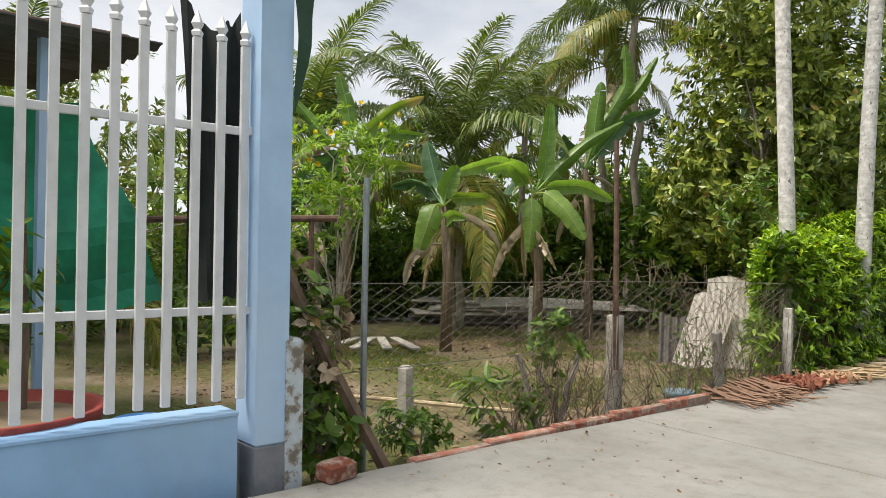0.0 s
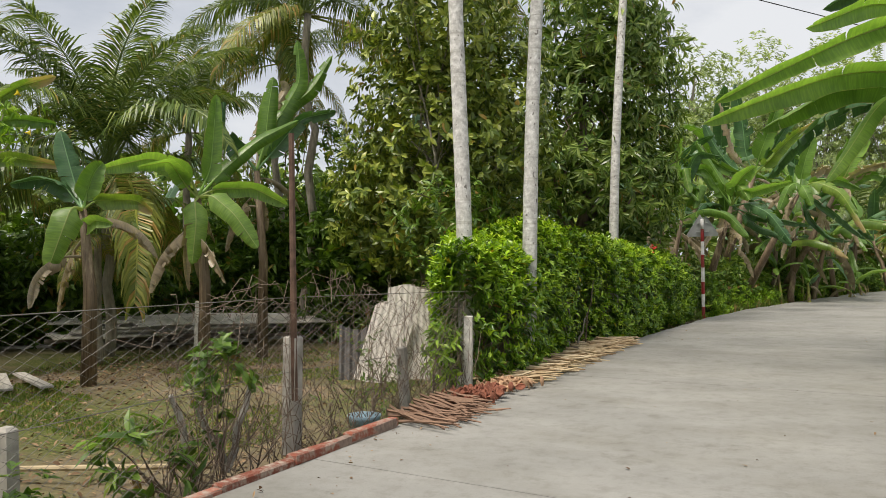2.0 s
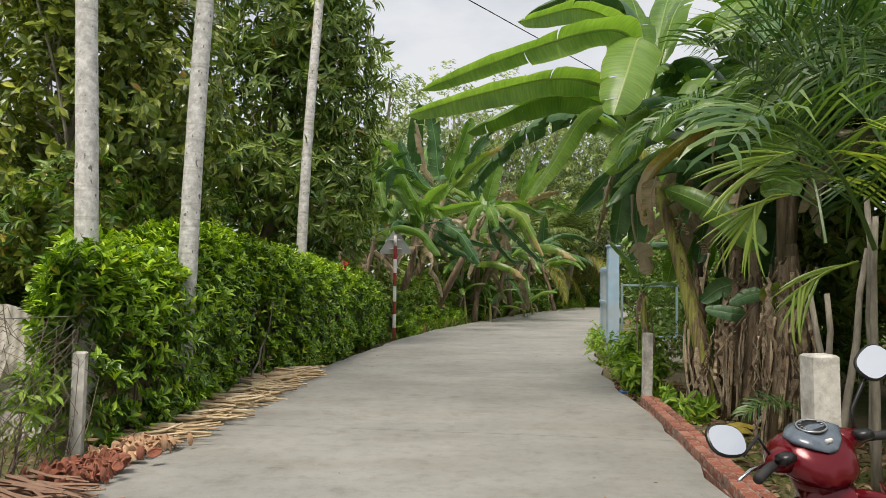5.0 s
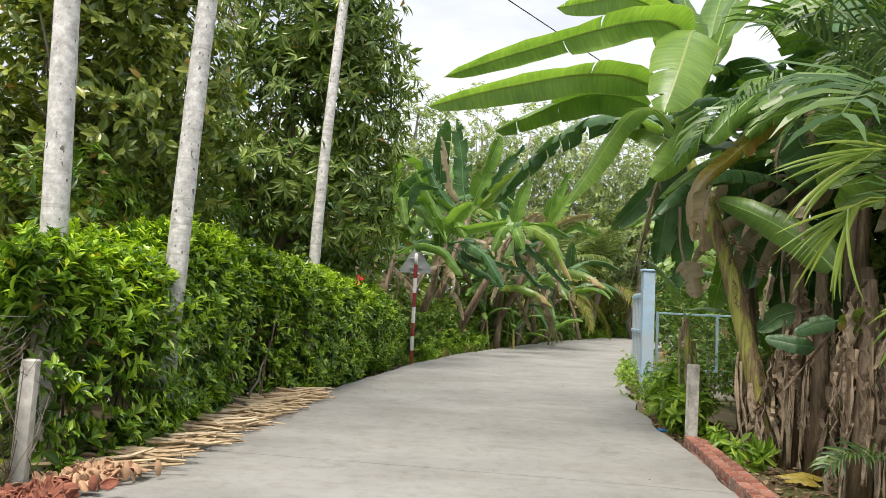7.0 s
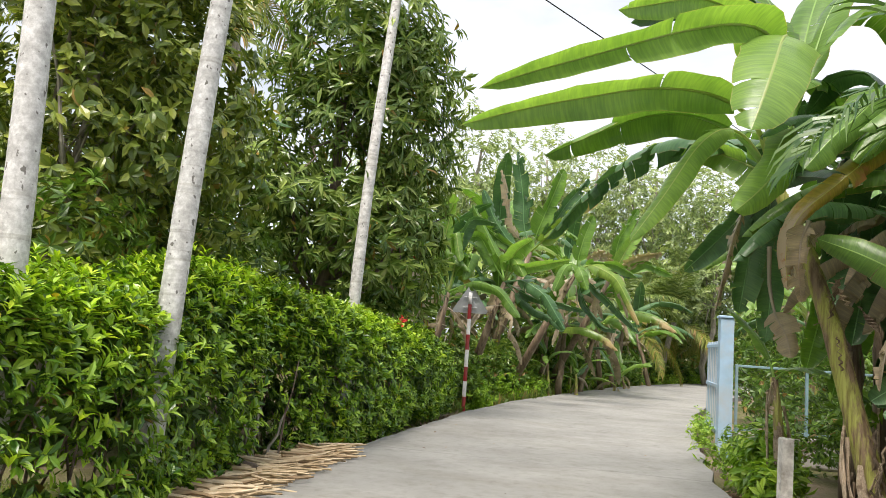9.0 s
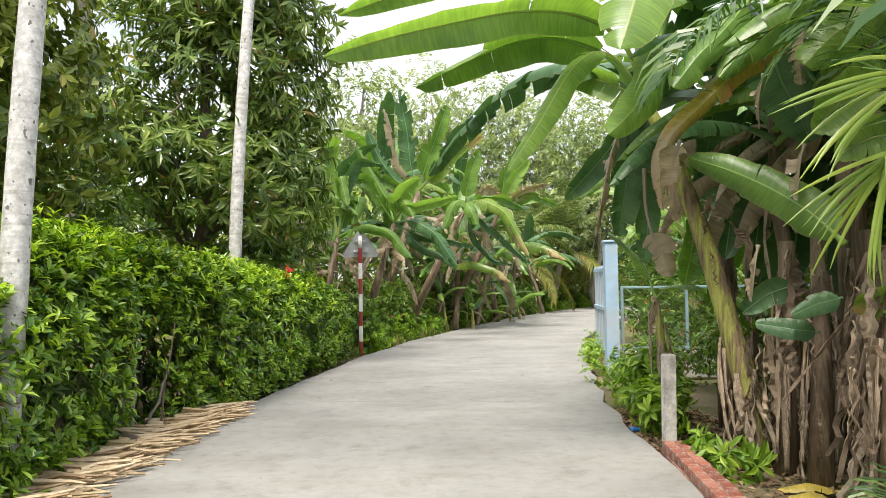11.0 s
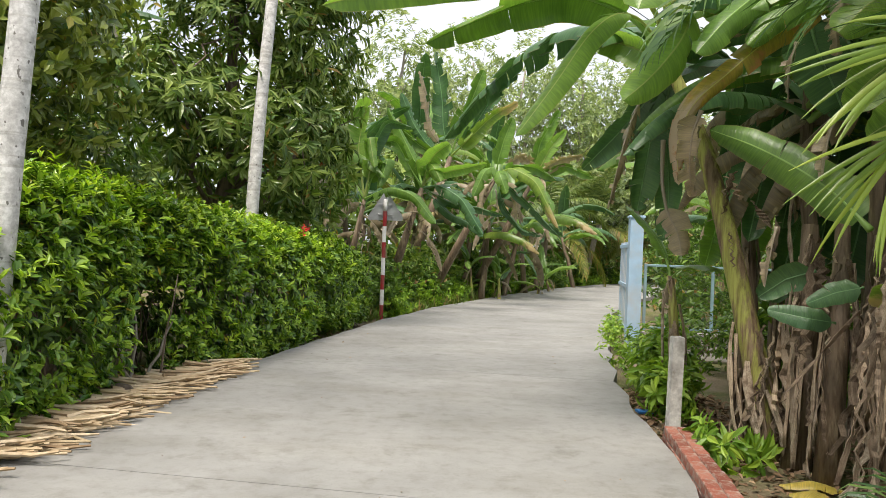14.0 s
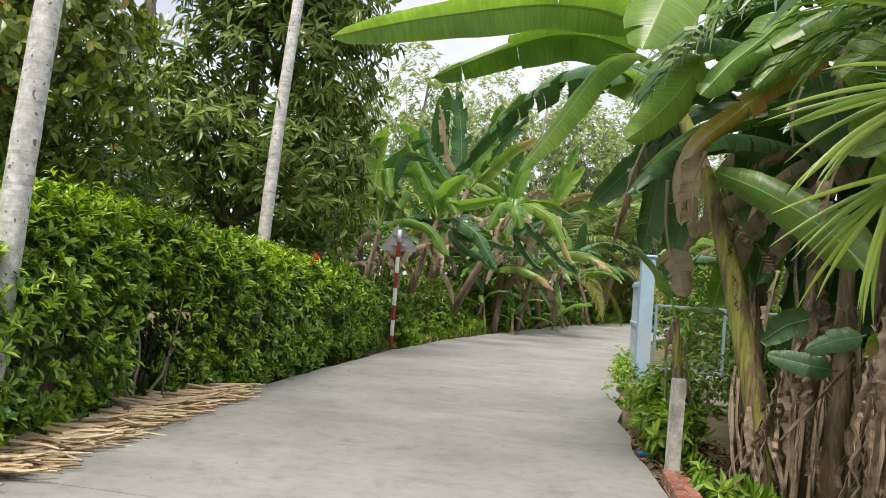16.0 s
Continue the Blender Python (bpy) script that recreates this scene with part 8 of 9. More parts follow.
for i in range(5):
    part("frond", ARECA[i % 3], areca_dark, fan, m=aim((3.35 + r_p.normal() * 0.2, 6.5 + r_p.normal() * 0.25, r_p.uniform(1.3, 2.0)), 137.5 * i, r_p.uniform(-6, 6), r_p.uniform(0.8, 1.1)))
fan2 = thing("clumping_palm", (4.0, 5.1, -0.14), "clumping ornamental palm with long feathery fronds", "palm", "ornamental palms")
for k in range(5):
    x, y = 4.0 + r_p.normal() * 0.2, 5.1 + r_p.normal() * 0.25
    part("stem", Geo().tube(limb((x, y, -0.14), (x + r_p.normal() * 0.1, y + r_p.normal() * 0.1, r_p.uniform(1.1, 2.2)), 0, r_p, 6, 0.03), np.linspace(0.035, 0.02, 6), 8), bark_grey, fan2, smooth=True)
for i in range(11):
    part("frond", ARECA[i % 3], areca_dark, fan2, m=aim((4.0 + r_p.normal() * 0.2, 5.1 + r_p.normal() * 0.25, r_p.uniform(1.0, 2.3)), 137.5 * i, r_p.uniform(-6, 6), r_p.uniform(0.85, 1.15)))
thicket("undergrowth", [(5.0, 11.6, 0.9, 0.8, 0.9, 1.2), (5.8, 13.2, 1.0, 1.0, 0.9, 1.4), (4.6, 13.0, 0.5, 0.6, 0.6, 0.6), (6.6, 6.0, 0.8, 1.2, 2.0, 1.2), (7.0, 9.0, 1.1, 1.3, 2.0, 1.4), (6.6, 12.0, 1.0, 1.5, 1.6, 1.2)], 1700, 0.2, shrub_leaf, "dark green growth behind the banana clump", 96)

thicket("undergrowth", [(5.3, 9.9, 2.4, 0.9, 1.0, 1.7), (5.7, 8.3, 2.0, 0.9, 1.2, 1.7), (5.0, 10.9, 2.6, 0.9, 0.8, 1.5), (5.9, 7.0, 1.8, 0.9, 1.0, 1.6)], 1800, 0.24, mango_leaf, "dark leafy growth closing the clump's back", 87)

# ---- road sign ----
sign = thing("road_sign", (-1.42, 19.46, -0.1), "grey back of a triangular sign on a striped pole", "road sign")
zs = [-0.12, 0.19, 0.52, 0.83, 1.2, 1.53, 1.87, 2.19]
for k in range(7):
    part("stripe", Geo().tube([(-1.42, 19.46, zs[k]), (-1.42, 19.46, (zs[k] + zs[k + 1]) / 2), (-1.42, 19.46, zs[k + 1])], 0.042, 14, False), sign_red if k % 2 == 0 else sign_white, sign, smooth=True)
part("pole_top", Geo().tube([(-1.42, 19.46, 2.19), (-1.42, 19.46, 2.3), (-1.42, 19.46, 2.45)], 0.041, 14), sign_white, sign, smooth=True)
tri = [(-1.78, 2.0), (-1.06, 2.0), (-1.03, 2.06), (-1.39, 2.62), (-1.45, 2.62), (-1.81, 2.06)]
V = [(x, y, z) for y in (19.515, 19.525) for x, z in tri]
part("plate", Geo().add(V, [(0, 1, 2), (0, 2, 5), (2, 3, 4), (2, 4, 5), (8, 7, 6), (11, 8, 6), (10, 9, 8), (11, 10, 8)], [(i, i + 6, (i + 1) % 6 + 6, (i + 1) % 6) for i in range(6)]), sign_back, sign, "bare grey metal back")
for z in (2.12, 2.34):
    part("bracket", Geo().box((-1.42, 19.49, z), (0.3, 0.02, 0.03), bevel=0.004), sign_back, sign)

# red flowers on the hedge
for p in [(-1.76, 14.1, 1.62), (-2.26, 16.97, 2.83), (-1.95, 17.2, 2.55), (-2.1, 17.4, 2.75)]:
    f = thing("hedge_flower", p, "small cluster of bright red flowers", "flower", "red flowers")
    q = np.random.default_rng(int(abs(p[1]) * 10))
    c = np.array(p) + q.normal(size=(16, 3)) * 0.035
    V, F = leaf_cloud(LEAF2, c, q.normal(size=(16, 3)), q.normal(size=(16, 3)), np.full(16, 0.06), np.full(16, 0.045))
    part("flower_head", np_mesh("flower_head", V, F), flower_red, f)


# ---- cut stalks drying on the road's edge ----
def stick_pile(name, rows, n, length, rad, material, label, seed, category="stalks", z_top=0.09):
    q = np.random.default_rng(seed)
    root = thing(name, (rows[0][0], rows[0][1], 0), label, category)
    shapes = []
    for k in range(8):
        L = length * q.uniform(0.5, 1.2)
        bow = q.normal() * 0.04
        me = Geo().tube([(-L / 2, 0, 0), (-L / 6, bow, q.normal() * 0.008), (L / 6, bow, q.normal() * 0.008), (L / 2, 0, 0)], [rad * 1.2, rad, rad * 0.9, rad * 0.5], 5).mesh("stalk")
        me.materials.append(material)
        shapes.append(me)
    R = np.array(rows, float)
    for k in range(n):
        t = q.uniform(0, len(R) - 1)
        i = min(int(t), len(R) - 2)
        x, y, a = R[i] + (R[i + 1] - R[i]) * (t - i)
        part("stalk", shapes[int(q.integers(8))], material, root, m=pose(x + q.normal() * 0.09, y + q.normal() * 0.06, 0.018 + z_top * q.random() ** 1.6, q.normal() * 3, q.normal() * 5, a + q.normal() * 15))
    return root


stick_pile("stalk_pile", [(-2.12, 4.65, -28), (-2.1, 5.1, -22), (-2.12, 5.55, -14)], 80, 0.66, 0.012, stick_brown, "brown dried frond stalks laid on the concrete", 1)
stick_pile("stalk_pile", [(-2.15, 6.9, 12), (-2.12, 7.6, 16), (-2.1, 8.2, 18)], 80, 0.72, 0.016, stick_pale, "pale split stalks drying in a row", 2)
stick_pile("stalk_pile", [(-2.1, 8.3, 20), (-2.05, 9.2, 24), (-2.02, 9.8, 26)], 126, 0.7, 0.016, stick_pale, "pale split stalks drying in a row", 3)
stick_pile("stalk_pile", [(-2.05, 9.9, 26), (-2.0, 10.8, 30), (-1.96, 11.5, 32)], 114, 0.66, 0.016, stick_pale, "pale split stalks drying beside the hedge", 4)


def husk_pile(rows, n, material, label, seed):
    q = np.random.default_rng(seed)
    root = thing("husk_pile", (rows[0][0], rows[0][1], 0), label, "husks")
    shapes = []
    for k in range(6):
        a, b = q.uniform(0.03, 0.065), q.uniform(0.014, 0.028)
        me = Geo().grid(lambda u, v, a=a, b=b: ((u - 0.5) * 2 * a, b * math.cos((v - 0.5) * 2.6) * math.sin(math.pi * (0.1 + 0.8 * u)) - b * 0.4, b * math.sin((v - 0.5) * 2.6) * 1.2 * math.sin(math.pi * (0.1 + 0.8 * u))), 6, 5, 0.008).mesh("husk")
        me.materials.append(material)
        shapes.append(me)
    R = np.array(rows, float)
    for k in range(n):
        t = q.uniform(0, len(R) - 1)
        i = min(int(t), len(R) - 2)
        x, y = R[i] + (R[i + 1] - R[i]) * (t - i)
        part("husk", shapes[int(q.integers(6))], material, root, m=pose(x + q.normal() * 0.11, y + q.normal() * 0.09, 0.04 + 0.06 * q.random(), q.uniform(0, 360), q.uniform(0, 360), q.uniform(0, 360)))
    return root


husk_pile([(-2.15, 5.7), (-2.08, 6.2)], 190, husk_red, "heap of red-brown coconut husk pieces", 1)
husk_pile([(-2.15, 6.3), (-2.02, 6.8)], 110, husk_pale, "heap of pale coconut husk chips", 2)
single("coconut_spathe", Geo().lathe([(0.0, -0.2), (0.05, -0.14), (0.075, 0.0), (0.06, 0.13), (0.0, 0.22)], (-2.27, 9.82, 0.06), 12, (82, 0, 60)), bark, "brown coconut spathe at the hedge's foot", "spathe", smooth=True)
r_k = np.random.default_rng(77)
fork = thing("bare_stems", (-2.42, 10.4, -0.12), "grey bare forked stems in the hedge's gap", "stems")
for (a, b) in [((-2.38, 10.3, -0.1), (-2.45, 10.05, 0.62)), ((-2.36, 10.35, -0.1), (-2.25, 10.85, 0.6)), ((-2.42, 10.4, -0.1), (-2.5, 10.5, 0.75)), ((-2.4, 10.25, -0.1), (-2.6, 9.9, 0.5))]:
    part("stem", Geo().tube(limb(a, b, 0, r_k, 6, 0.08), np.linspace(0.02, 0.009, 6), 7), bark_grey, fork, smooth=True)
single("overhead_cable", Geo().tube([(-8.6, -4.65, 4.32), (-4.7, 2.33, 4.7), (0.17, 11.05, 5.26), (5.0, 19.8, 5.84), (12.3, 32.8, 6.65), (19.6, 45.9, 7.5)], 0.008, 5), cable_black, "thin black overhead cable", "cable", m=Matrix.Identity(4))


# ---- motorbike ----
BIKE = Matrix.Translation((1.54, 2.74, 0)) @ Matrix.Rotation(radians(-14), 4, "Z") @ Matrix.Rotation(radians(-13), 4, "Y") @ Matrix.Scale(0.855, 4)
STEER = BIKE @ Matrix.Translation((0, 0.86, 0)) @ Matrix.Rotation(radians(33), 4, "Z") @ Matrix.Translation((0, -0.86, 0))


def loft(g, secs, n=20, e=2.5, caps=True):
    """Superellipse sections (x, y, z, half width, half height) along y."""
    th = np.linspace(0, 2 * np.pi, n, endpoint=False)
    c, s = np.cos(th), np.sin(th)
    V = []
    for x, y, z, a, b in secs:
        V.append(np.stack([x + a * np.sign(c) * abs(c) ** (2 / e), np.full(n, y), z + b * np.sign(s) * abs(s) ** (2 / e)], 1))
    k = np.arange(n)
    Q = np.concatenate([np.stack([i * n + k, i * n + (k + 1) % n, (i + 1) * n + (k + 1) % n, (i + 1) * n + k], 1) for i in range(len(secs) - 1)])
    if caps:
        V += [np.array([[secs[0][0], secs[0][1], secs[0][2]]]), np.array([[secs[-1][0], secs[-1][1], secs[-1][2]]])]
        m = len(secs) * n
        T = np.concatenate([np.stack([(k + 1) % n, k, np.full(n, m)], 1), np.stack([m - n + k, m - n + (k + 1) % n, np.full(n, m + 1)], 1)])
        return g.add(np.concatenate(V), Q, T)
    return g.add(np.concatenate(V), Q)


bike = new("motorbike")
bike.matrix_basis = BIKE
WORLD[bike.name] = BIKE.copy()
tagged(bike, "dark red motorbike with a brown seat on its side stand", "motorbike")


def bpart(name, g, mat, label="", steer=False, parent=None):
    return part(name, g, mat, parent or bike, label, smooth=True, m=STEER if steer else BIKE)


def wheel(y, steer):
    t = Geo()
    th = np.linspace(0, 2 * np.pi, 33)
    t.tube([(0, y + 0.25 * math.cos(a), 0.29 + 0.25 * math.sin(a)) for a in th], 0.042, 10, False)
    w = bpart("wheel", t, bike_rubber, "black rubber tyre", steer)
    r = Geo().tube([(0, y + 0.205 * math.cos(a), 0.29 + 0.205 * math.sin(a)) for a in th], 0.018, 8, False)
    for k in range(12):
        a = k * math.pi / 6
        r.tube([(0.02 * (-1) ** k, y, 0.29), (0, y + 0.1 * math.cos(a), 0.29 + 0.1 * math.sin(a)), (0, y + 0.2 * math.cos(a), 0.29 + 0.2 * math.sin(a))], 0.004, 4)
    r.tube([(-0.06, y, 0.29), (0, y, 0.29), (0.06, y, 0.29)], 0.04, 12)
    bpart("rim", r, bike_chrome, "spoked metal rim", steer, w)


wheel(0.0, False)
wheel(1.22, True)
bpart("front_mudguard", Geo().grid(lambda u, v: (0.065 * (u - 0.5) * 2, 1.22 + (0.31 - 0.05 * (2 * u - 1) ** 2) * math.cos(0.4 + 2.2 * v), 0.29 + (0.31 - 0.05 * (2 * u - 1) ** 2) * math.sin(0.4 + 2.2 * v)), 8, 16, 0.004), bike_red, steer=True)
for s in (-1, 1):
    bpart("fork", Geo().tube([(0.075 * s, 1.22, 0.29), (0.075 * s, 1.08, 0.55), (0.07 * s, 0.97, 0.76)], [0.02, 0.022, 0.024], 10), bike_grey, steer=True)
g = Geo()
loft(g, [(0, 0.745, 0.865, 0.05, 0.03), (0, 0.765, 0.885, 0.10, 0.06), (0, 0.81, 0.915, 0.14, 0.085), (0, 0.87, 0.945, 0.155, 0.09), (0, 0.93, 0.955, 0.15, 0.085), (0, 1.0, 0.935, 0.125, 0.08), (0, 1.06, 0.91, 0.08, 0.055)], 28, 2.6)
for s in (-1, 1):
    g.tube([(0.1 * s, 0.88, 0.945), (0.16 * s, 0.865, 0.955), (0.215 * s, 0.845, 0.957)], [0.062, 0.05, 0.03], 14)
bpart("steering_neck", Geo().tube([(0, 0.9, 0.7), (0, 0.88, 0.8), (0, 0.87, 0.93)], [0.11, 0.09, 0.12], 18), bike_red, steer=True)
cover = bpart("handle_cover", g, bike_red, steer=True)
bpart("headlight", loft(Geo(), [(0, 1.03, 0.92, 0.09, 0.06), (0, 1.06, 0.915, 0.085, 0.055), (0, 1.075, 0.91, 0.05, 0.03)], 20), lamp_white, "clear headlight", True, cover)
bpart("instrument_panel", loft(Geo(), [(0, 0.765, 0.962, 0.025, 0.01), (0, 0.785, 0.985, 0.07, 0.02), (0, 0.83, 1.015, 0.115, 0.03), (0, 0.89, 1.03, 0.105, 0.03), (0, 0.94, 1.035, 0.05, 0.022), (0, 0.955, 1.035, 0.015, 0.01)], 24, 2.2), bike_dial, "clear speedometer dial", True, cover)
ring = Geo().tube([(0.055 * math.cos(a), 0.845 + 0.05 * math.sin(a), 1.049 + 0.018 * math.sin(a)) for a in np.linspace(0, 6.283, 25)], 0.004, 5, False)
for k in range(9):
    a = math.radians(200 - 27 * k)
    ring.box((0.042 * math.cos(a), 0.845 + 0.036 * math.sin(a), 1.052 + 0.016 * math.sin(a)), (0.012, 0.004, 0.003), (18, 0, math.degrees(a)))
bpart("dial_face", Geo().lathe([(0.0, 0.0), (0.05, 0.0), (0.052, -0.008)], (0, 0.845, 1.047), 24, (20, 0, 0)), bike_black, "dark dial face", True, cover)
bpart("dial_ring", ring, bike_grey, "silver dial ring and marks", True, cover)
bpart("badge", Geo().box((0.0, 0.775, 0.995), (0.03, 0.012, 0.02), (20, 0, 0), bevel=0.003), label_white, "small plain silver badge", True, cover)
for s in (-1, 1):
    bpart("grip", Geo().tube([(0.2 * s, 0.84, 0.955), (0.26 * s, 0.82, 0.95), (0.34 * s, 0.78, 0.94)], [0.017, 0.018, 0.019], 12), bike_rubber, "black rubber grip", True)
    bpart("brake_lever", Geo().tube([(0.2 * s, 0.89, 0.95), (0.28 * s, 0.89, 0.945), (0.37 * s, 0.85, 0.935)], [0.009, 0.008, 0.007], 8), bike_chrome, "silver brake lever", True)
    bpart("switch_box", Geo().box((0.185 * s, 0.8, 0.975), (0.06, 0.05, 0.04), (10, 0, -8 * s), bevel=0.01), bike_black, "black switches", True)
    mz = 1.21 if s > 0 else 1.08
    stem_g = Geo().tube([(0.2 * s, 0.86, 0.98), (0.23 * s, 0.87, 1.06), (0.31 * s, 0.87, mz - 0.07), (0.36 * s, 0.86, mz - 0.03)], 0.007, 8)
    mir = bpart("mirror", stem_g, bike_black, "black mirror on a bent stem", True)
    tilt = Matrix.Translation((0.38 * s, 0.86, mz)) @ Matrix.Rotation(radians(-27), 4, "X") @ Matrix.Rotation(radians(-10 * s), 4, "Z") @ Matrix.Rotation(radians(-24 if s > 0 else 10), 4, "Y") @ Matrix.Scale(0.9, 4)
    shell = Geo()
    loft(shell, [(0, -0.015, 0, 0.092, 0.07), (0, -0.005, 0, 0.096, 0.074), (0, 0.015, 0, 0.07, 0.055), (0, 0.028, 0, 0.02, 0.015)], 22, 2.5)
    part("shell", shell, bike_black, mir, smooth=True, m=STEER @ tilt)
    glass = Geo()
    loft(glass, [(0, -0.0175, 0, 0.087, 0.065), (0, -0.0155, 0, 0.087, 0.065)], 22, 2.5)
    part("mirror_glass", glass, bike_mirror, mir, "bright mirror glass", m=STEER @ tilt)
g = Geo()
g.grid(lambda u, v: ((u - 0.5) * (0.50 - 0.16 * (1 - v)), 0.83 - 0.17 * (2 * u - 1) ** 2 + 0.02 * v, 0.34 + 0.46 * v - 0.06 * v * (2 * u - 1) ** 4), 24, 14, 0.02)
shield = bpart("leg_shield", g, bike_red, "glossy dark red leg shield")
column = Geo()
loft(column, [(0, 0.80, 0.40, 0.09, 0.04), (0, 0.775, 0.56, 0.10, 0.10), (0, 0.785, 0.70, 0.105, 0.12), (0, 0.83, 0.80, 0.10, 0.06)], 22, 2.8)
bpart("centre_column", column, bike_red, "red centre panel below the handlebar", parent=shield)
bpart("pocket", Geo().lathe([(0.0, 0.03), (0.075, 0.03), (0.09, 0.0), (0.096, -0.008), (0.1, 0.0), (0.1, 0.04)], (-0.125, 0.765, 0.62), 24, (78, 0, -20), 1.15), bike_black, "open black pocket", parent=shield)
bpart("storage_box", Geo().box((0.15, 0.735, 0.68), (0.12, 0.05, 0.10), (-8, 0, 22), bevel=0.02), bike_red, "raised red frame", parent=shield)
bpart("storage_recess", Geo().box((0.148, 0.706, 0.68), (0.085, 0.012, 0.066), (-8, 0, 22), bevel=0.005), bike_grey, "grey ignition plate", parent=shield)
bpart("key_switch", Geo().lathe([(0.0, 0.012), (0.018, 0.01), (0.022, 0.0)], (0.14, 0.70, 0.685), 16, (90, 0, 22)), bike_black, "black key switch", parent=shield)
for k in range(4):
    bpart("label_line", Geo().box((0.02, 0.676 + 0.002 * k, 0.70 - 0.016 * k), (0.075 - 0.01 * (k % 2), 0.006, 0.009 if k else 0.013), bevel=0.002), label_white, "pale printed label", parent=shield)
for s in (-1, 1):
    bpart("leg_panel", Geo().grid(lambda u, v, s=s: (s * (0.12 + 0.1 * math.sin(math.pi * u * 0.6)), 0.62 + 0.34 * u, 0.28 + 0.42 * v + 0.08 * u), 8, 8, 0.008), bike_red)
g = Geo()
loft(g, [(0, 0.56, 0.55, 0.07, 0.05), (0, 0.4, 0.5, 0.09, 0.09), (0, 0.2, 0.55, 0.11, 0.13), (0, -0.05, 0.6, 0.12, 0.11), (0, -0.28, 0.66, 0.1, 0.07), (0, -0.38, 0.68, 0.06, 0.04)], 20, 2.6)
bpart("side_body", g, bike_red)
g = Geo()
loft(g, [(0, 0.52, 0.68, 0.07, 0.03), (0, 0.46, 0.72, 0.17, 0.05), (0, 0.3, 0.73, 0.185, 0.06), (0, 0.12, 0.745, 0.185, 0.06), (0, 0.02, 0.775, 0.18, 0.06), (0, -0.18, 0.79, 0.15, 0.055), (0, -0.3, 0.79, 0.09, 0.04)], 22, 3.2)
seat = bpart("seat", g, bike_seat, "dark brown vinyl seat")
bpart("seat_strap", Geo().box((0, 0.505, 0.725), (0.03, 0.03, 0.04), (30, 0, 0), bevel=0.006), bike_black, "black seat latch", parent=seat)
rack = Geo()
rack.tube([(0.15, 0.0, 0.75), (0.165, -0.2, 0.79), (0.14, -0.38, 0.8), (0.0, -0.43, 0.8), (-0.14, -0.38, 0.8), (-0.165, -0.2, 0.79), (-0.15, 0.0, 0.75)], 0.016, 10)
rack.box((0, -0.37, 0.79), (0.22, 0.06, 0.014), bevel=0.004)
bpart("grab_rail", rack, bike_chrome, "silver grab rail")
g = Geo()
loft(g, [(0, -0.34, 0.69, 0.09, 0.045), (0, -0.4, 0.68, 0.085, 0.04), (0, -0.44, 0.67, 0.05, 0.025)], 20, 2.6)
bpart("tail_light", g, tail_red, "red tail light lens")
for s in (-1, 1):
    bpart("turn_signal", loft(Geo(), [(0.115 * s, -0.36, 0.66, 0.04, 0.03), (0.12 * s, -0.4, 0.655, 0.035, 0.025), (0.125 * s, -0.42, 0.65, 0.015, 0.012)], 14), lamp_white, "clear turn signal lens")
bpart("rear_mudguard", Geo().grid(lambda u, v: (0.07 * (u - 0.5) * 2, 0.0 - 0.32 * math.cos(0.1 + 1.9 * v), 0.29 + 0.32 * math.sin(0.1 + 1.9 * v)), 6, 14, 0.005), bike_black)
bpart("number_plate", Geo().box((0, -0.40, 0.52), (0.18, 0.006, 0.13), (-15, 0, 0), bevel=0.003), label_white, "plain white number plate")
bpart("engine", Geo().box((0, 0.45, 0.3), (0.2, 0.34, 0.2), bevel=0.03).tube([(0, 0.5, 0.3), (0, 0.62, 0.32), (0, 0.74, 0.34)], 0.065, 12), bike_grey)
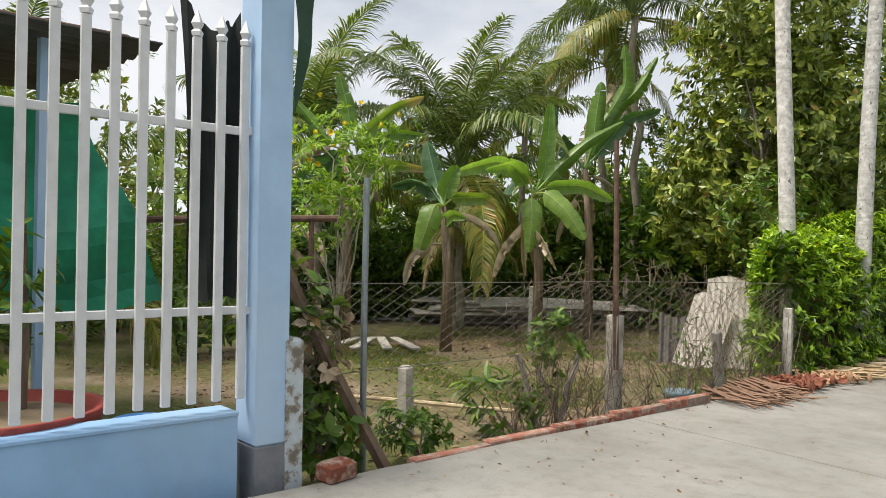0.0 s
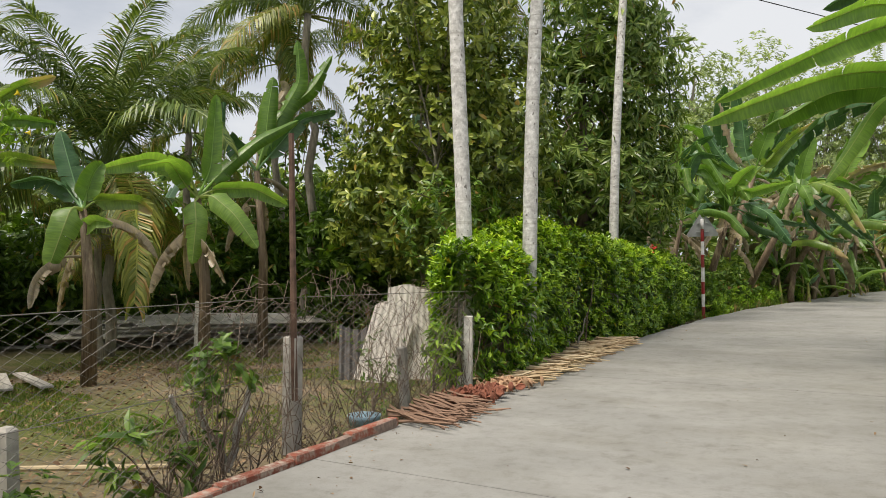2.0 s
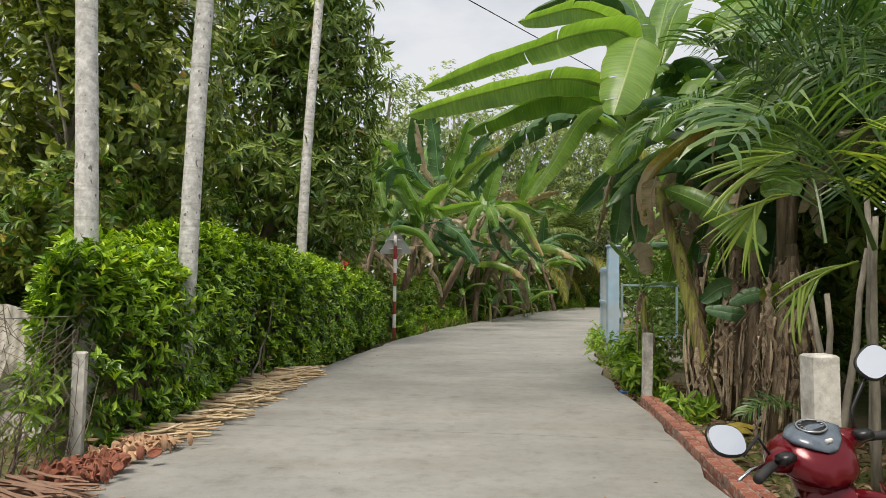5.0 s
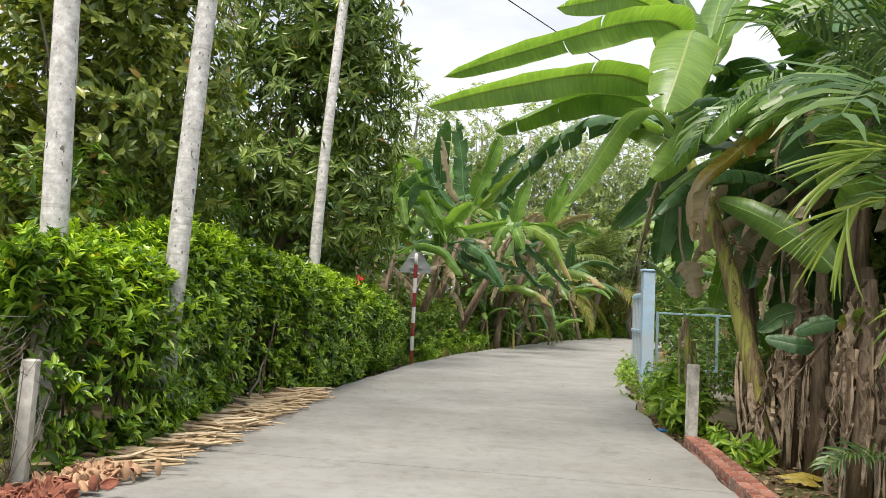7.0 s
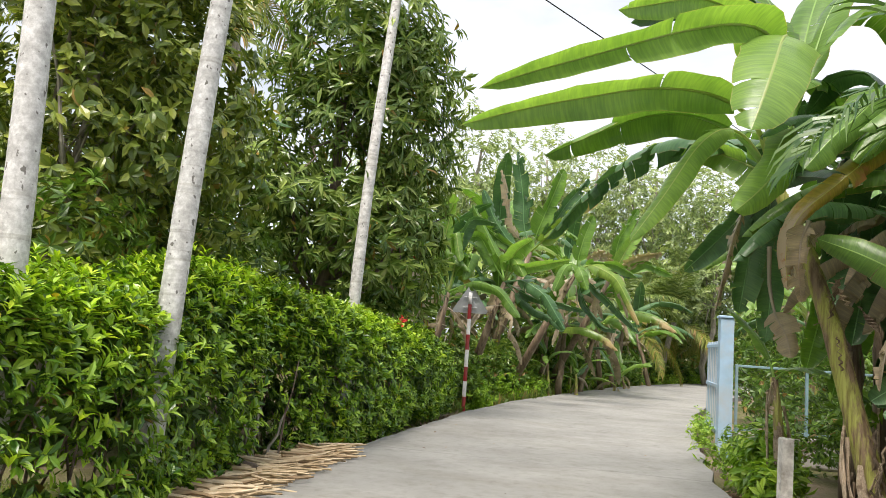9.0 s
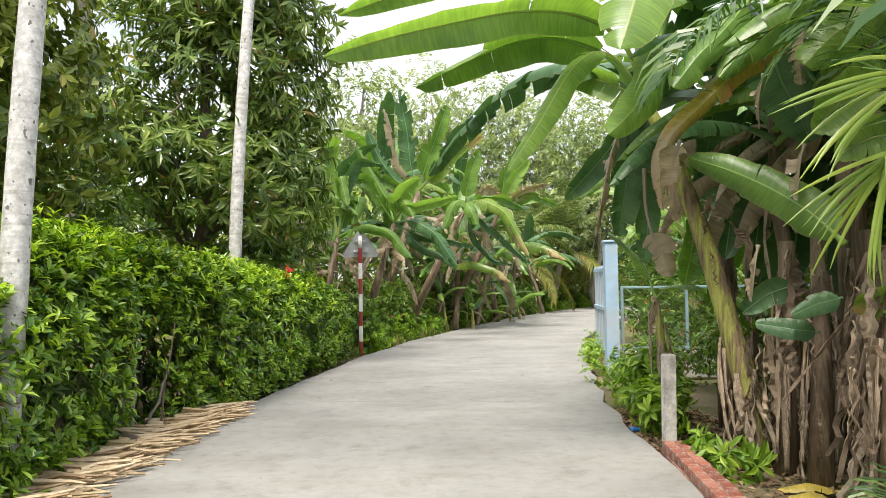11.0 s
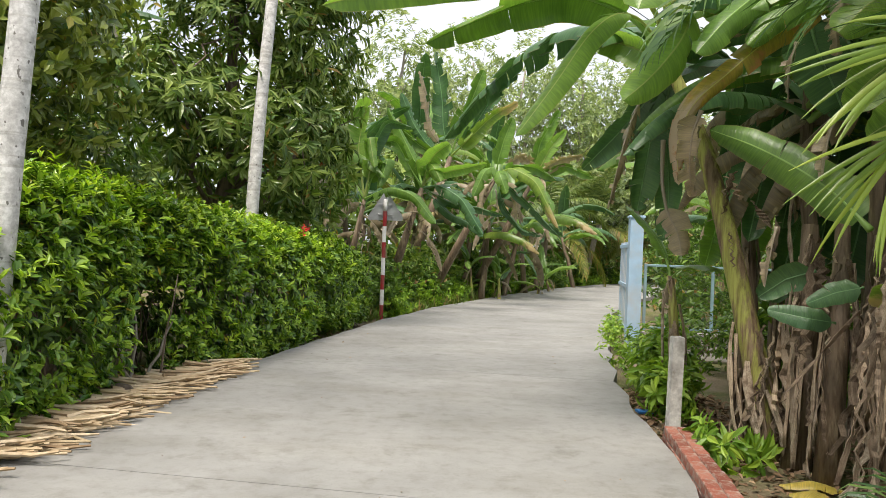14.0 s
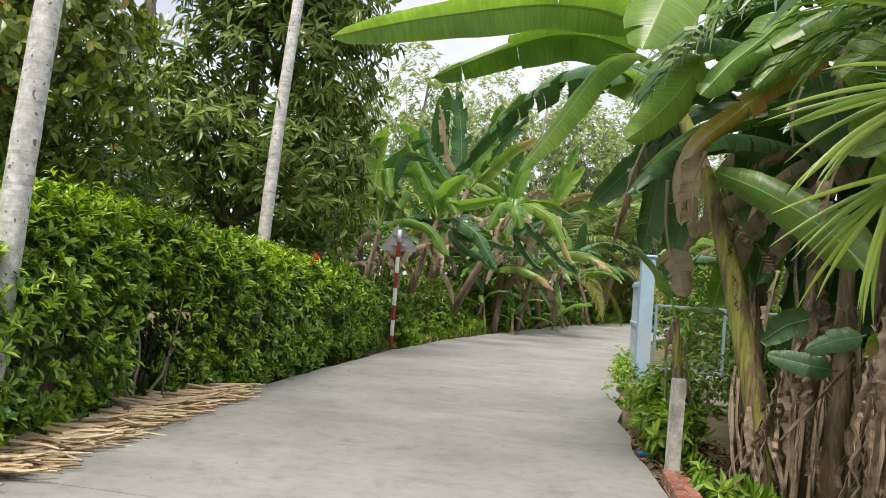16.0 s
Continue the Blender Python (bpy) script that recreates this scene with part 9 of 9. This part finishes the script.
bpart("exhaust", Geo().tube([(0.1, 0.55, 0.2), (0.13, 0.2, 0.19), (0.14, -0.05, 0.22), (0.14, -0.35, 0.27)], [0.016, 0.02, 0.042, 0.042], 12), bike_chrome)
for s in (-1, 1):
    bpart("swing_arm", Geo().tube([(0.085 * s, 0.0, 0.29), (0.085 * s, 0.2, 0.29), (0.08 * s, 0.38, 0.3)], 0.016, 8), bike_black)
    bpart("shock_absorber", Geo().tube([(0.1 * s, 0.0, 0.32), (0.1 * s, -0.02, 0.45), (0.1 * s, -0.03, 0.6)], 0.025, 10), bike_chrome)
    bpart("foot_peg", Geo().tube([(0.1 * s, 0.48, 0.26), (0.17 * s, 0.48, 0.265), (0.25 * s, 0.48, 0.27)], 0.014, 8), bike_rubber)
bpart("side_stand", Geo().tube([(-0.1, 0.4, 0.24), (-0.17, 0.37, 0.12), (-0.235, 0.33, 0.0)], 0.011, 8), bike_black)
cloth = Geo().grid(lambda u, v: (0.1 + 0.075 * u + 0.01 * math.sin(v * 7), 0.49 - 0.01 * u + 0.13 * (1 - v) - 0.05 * (1 - v) ** 2, 0.70 + 0.07 * math.sin(math.pi * min(1, v * 1.1)) + 0.010 * math.sin(u * 9 + v * 5)), 10, 12, 0.004)
single("blue_cloth", cloth, blue_plastic, "folded blue cloth tucked on the motorbike", "cloth", m=BIKE.copy())

fan3 = thing("clumping_palm", (4.5, 7.4, -0.14), "tall ornamental palm with dark feathery fronds", "palm", "ornamental palms")
for k in range(5):
    x, y, h = 4.5 + r_p.normal() * 0.25, 7.4 + r_p.normal() * 0.3, r_p.uniform(2.2, 3.4)
    part("stem", Geo().tube(limb((x, y, -0.14), (x - 0.1, y + r_p.normal() * 0.1, h), 0, r_p, 6, 0.03), np.linspace(0.045, 0.025, 6), 8), bark_grey, fan3, smooth=True)
    for i in range(5):
        part("frond", ARECA[(i + k) % 3], areca_dark, fan3, m=aim((x - 0.1, y, h - 0.1), 137.5 * i + 60 * k, r_p.uniform(-6, 6), r_p.uniform(0.85, 1.15)))
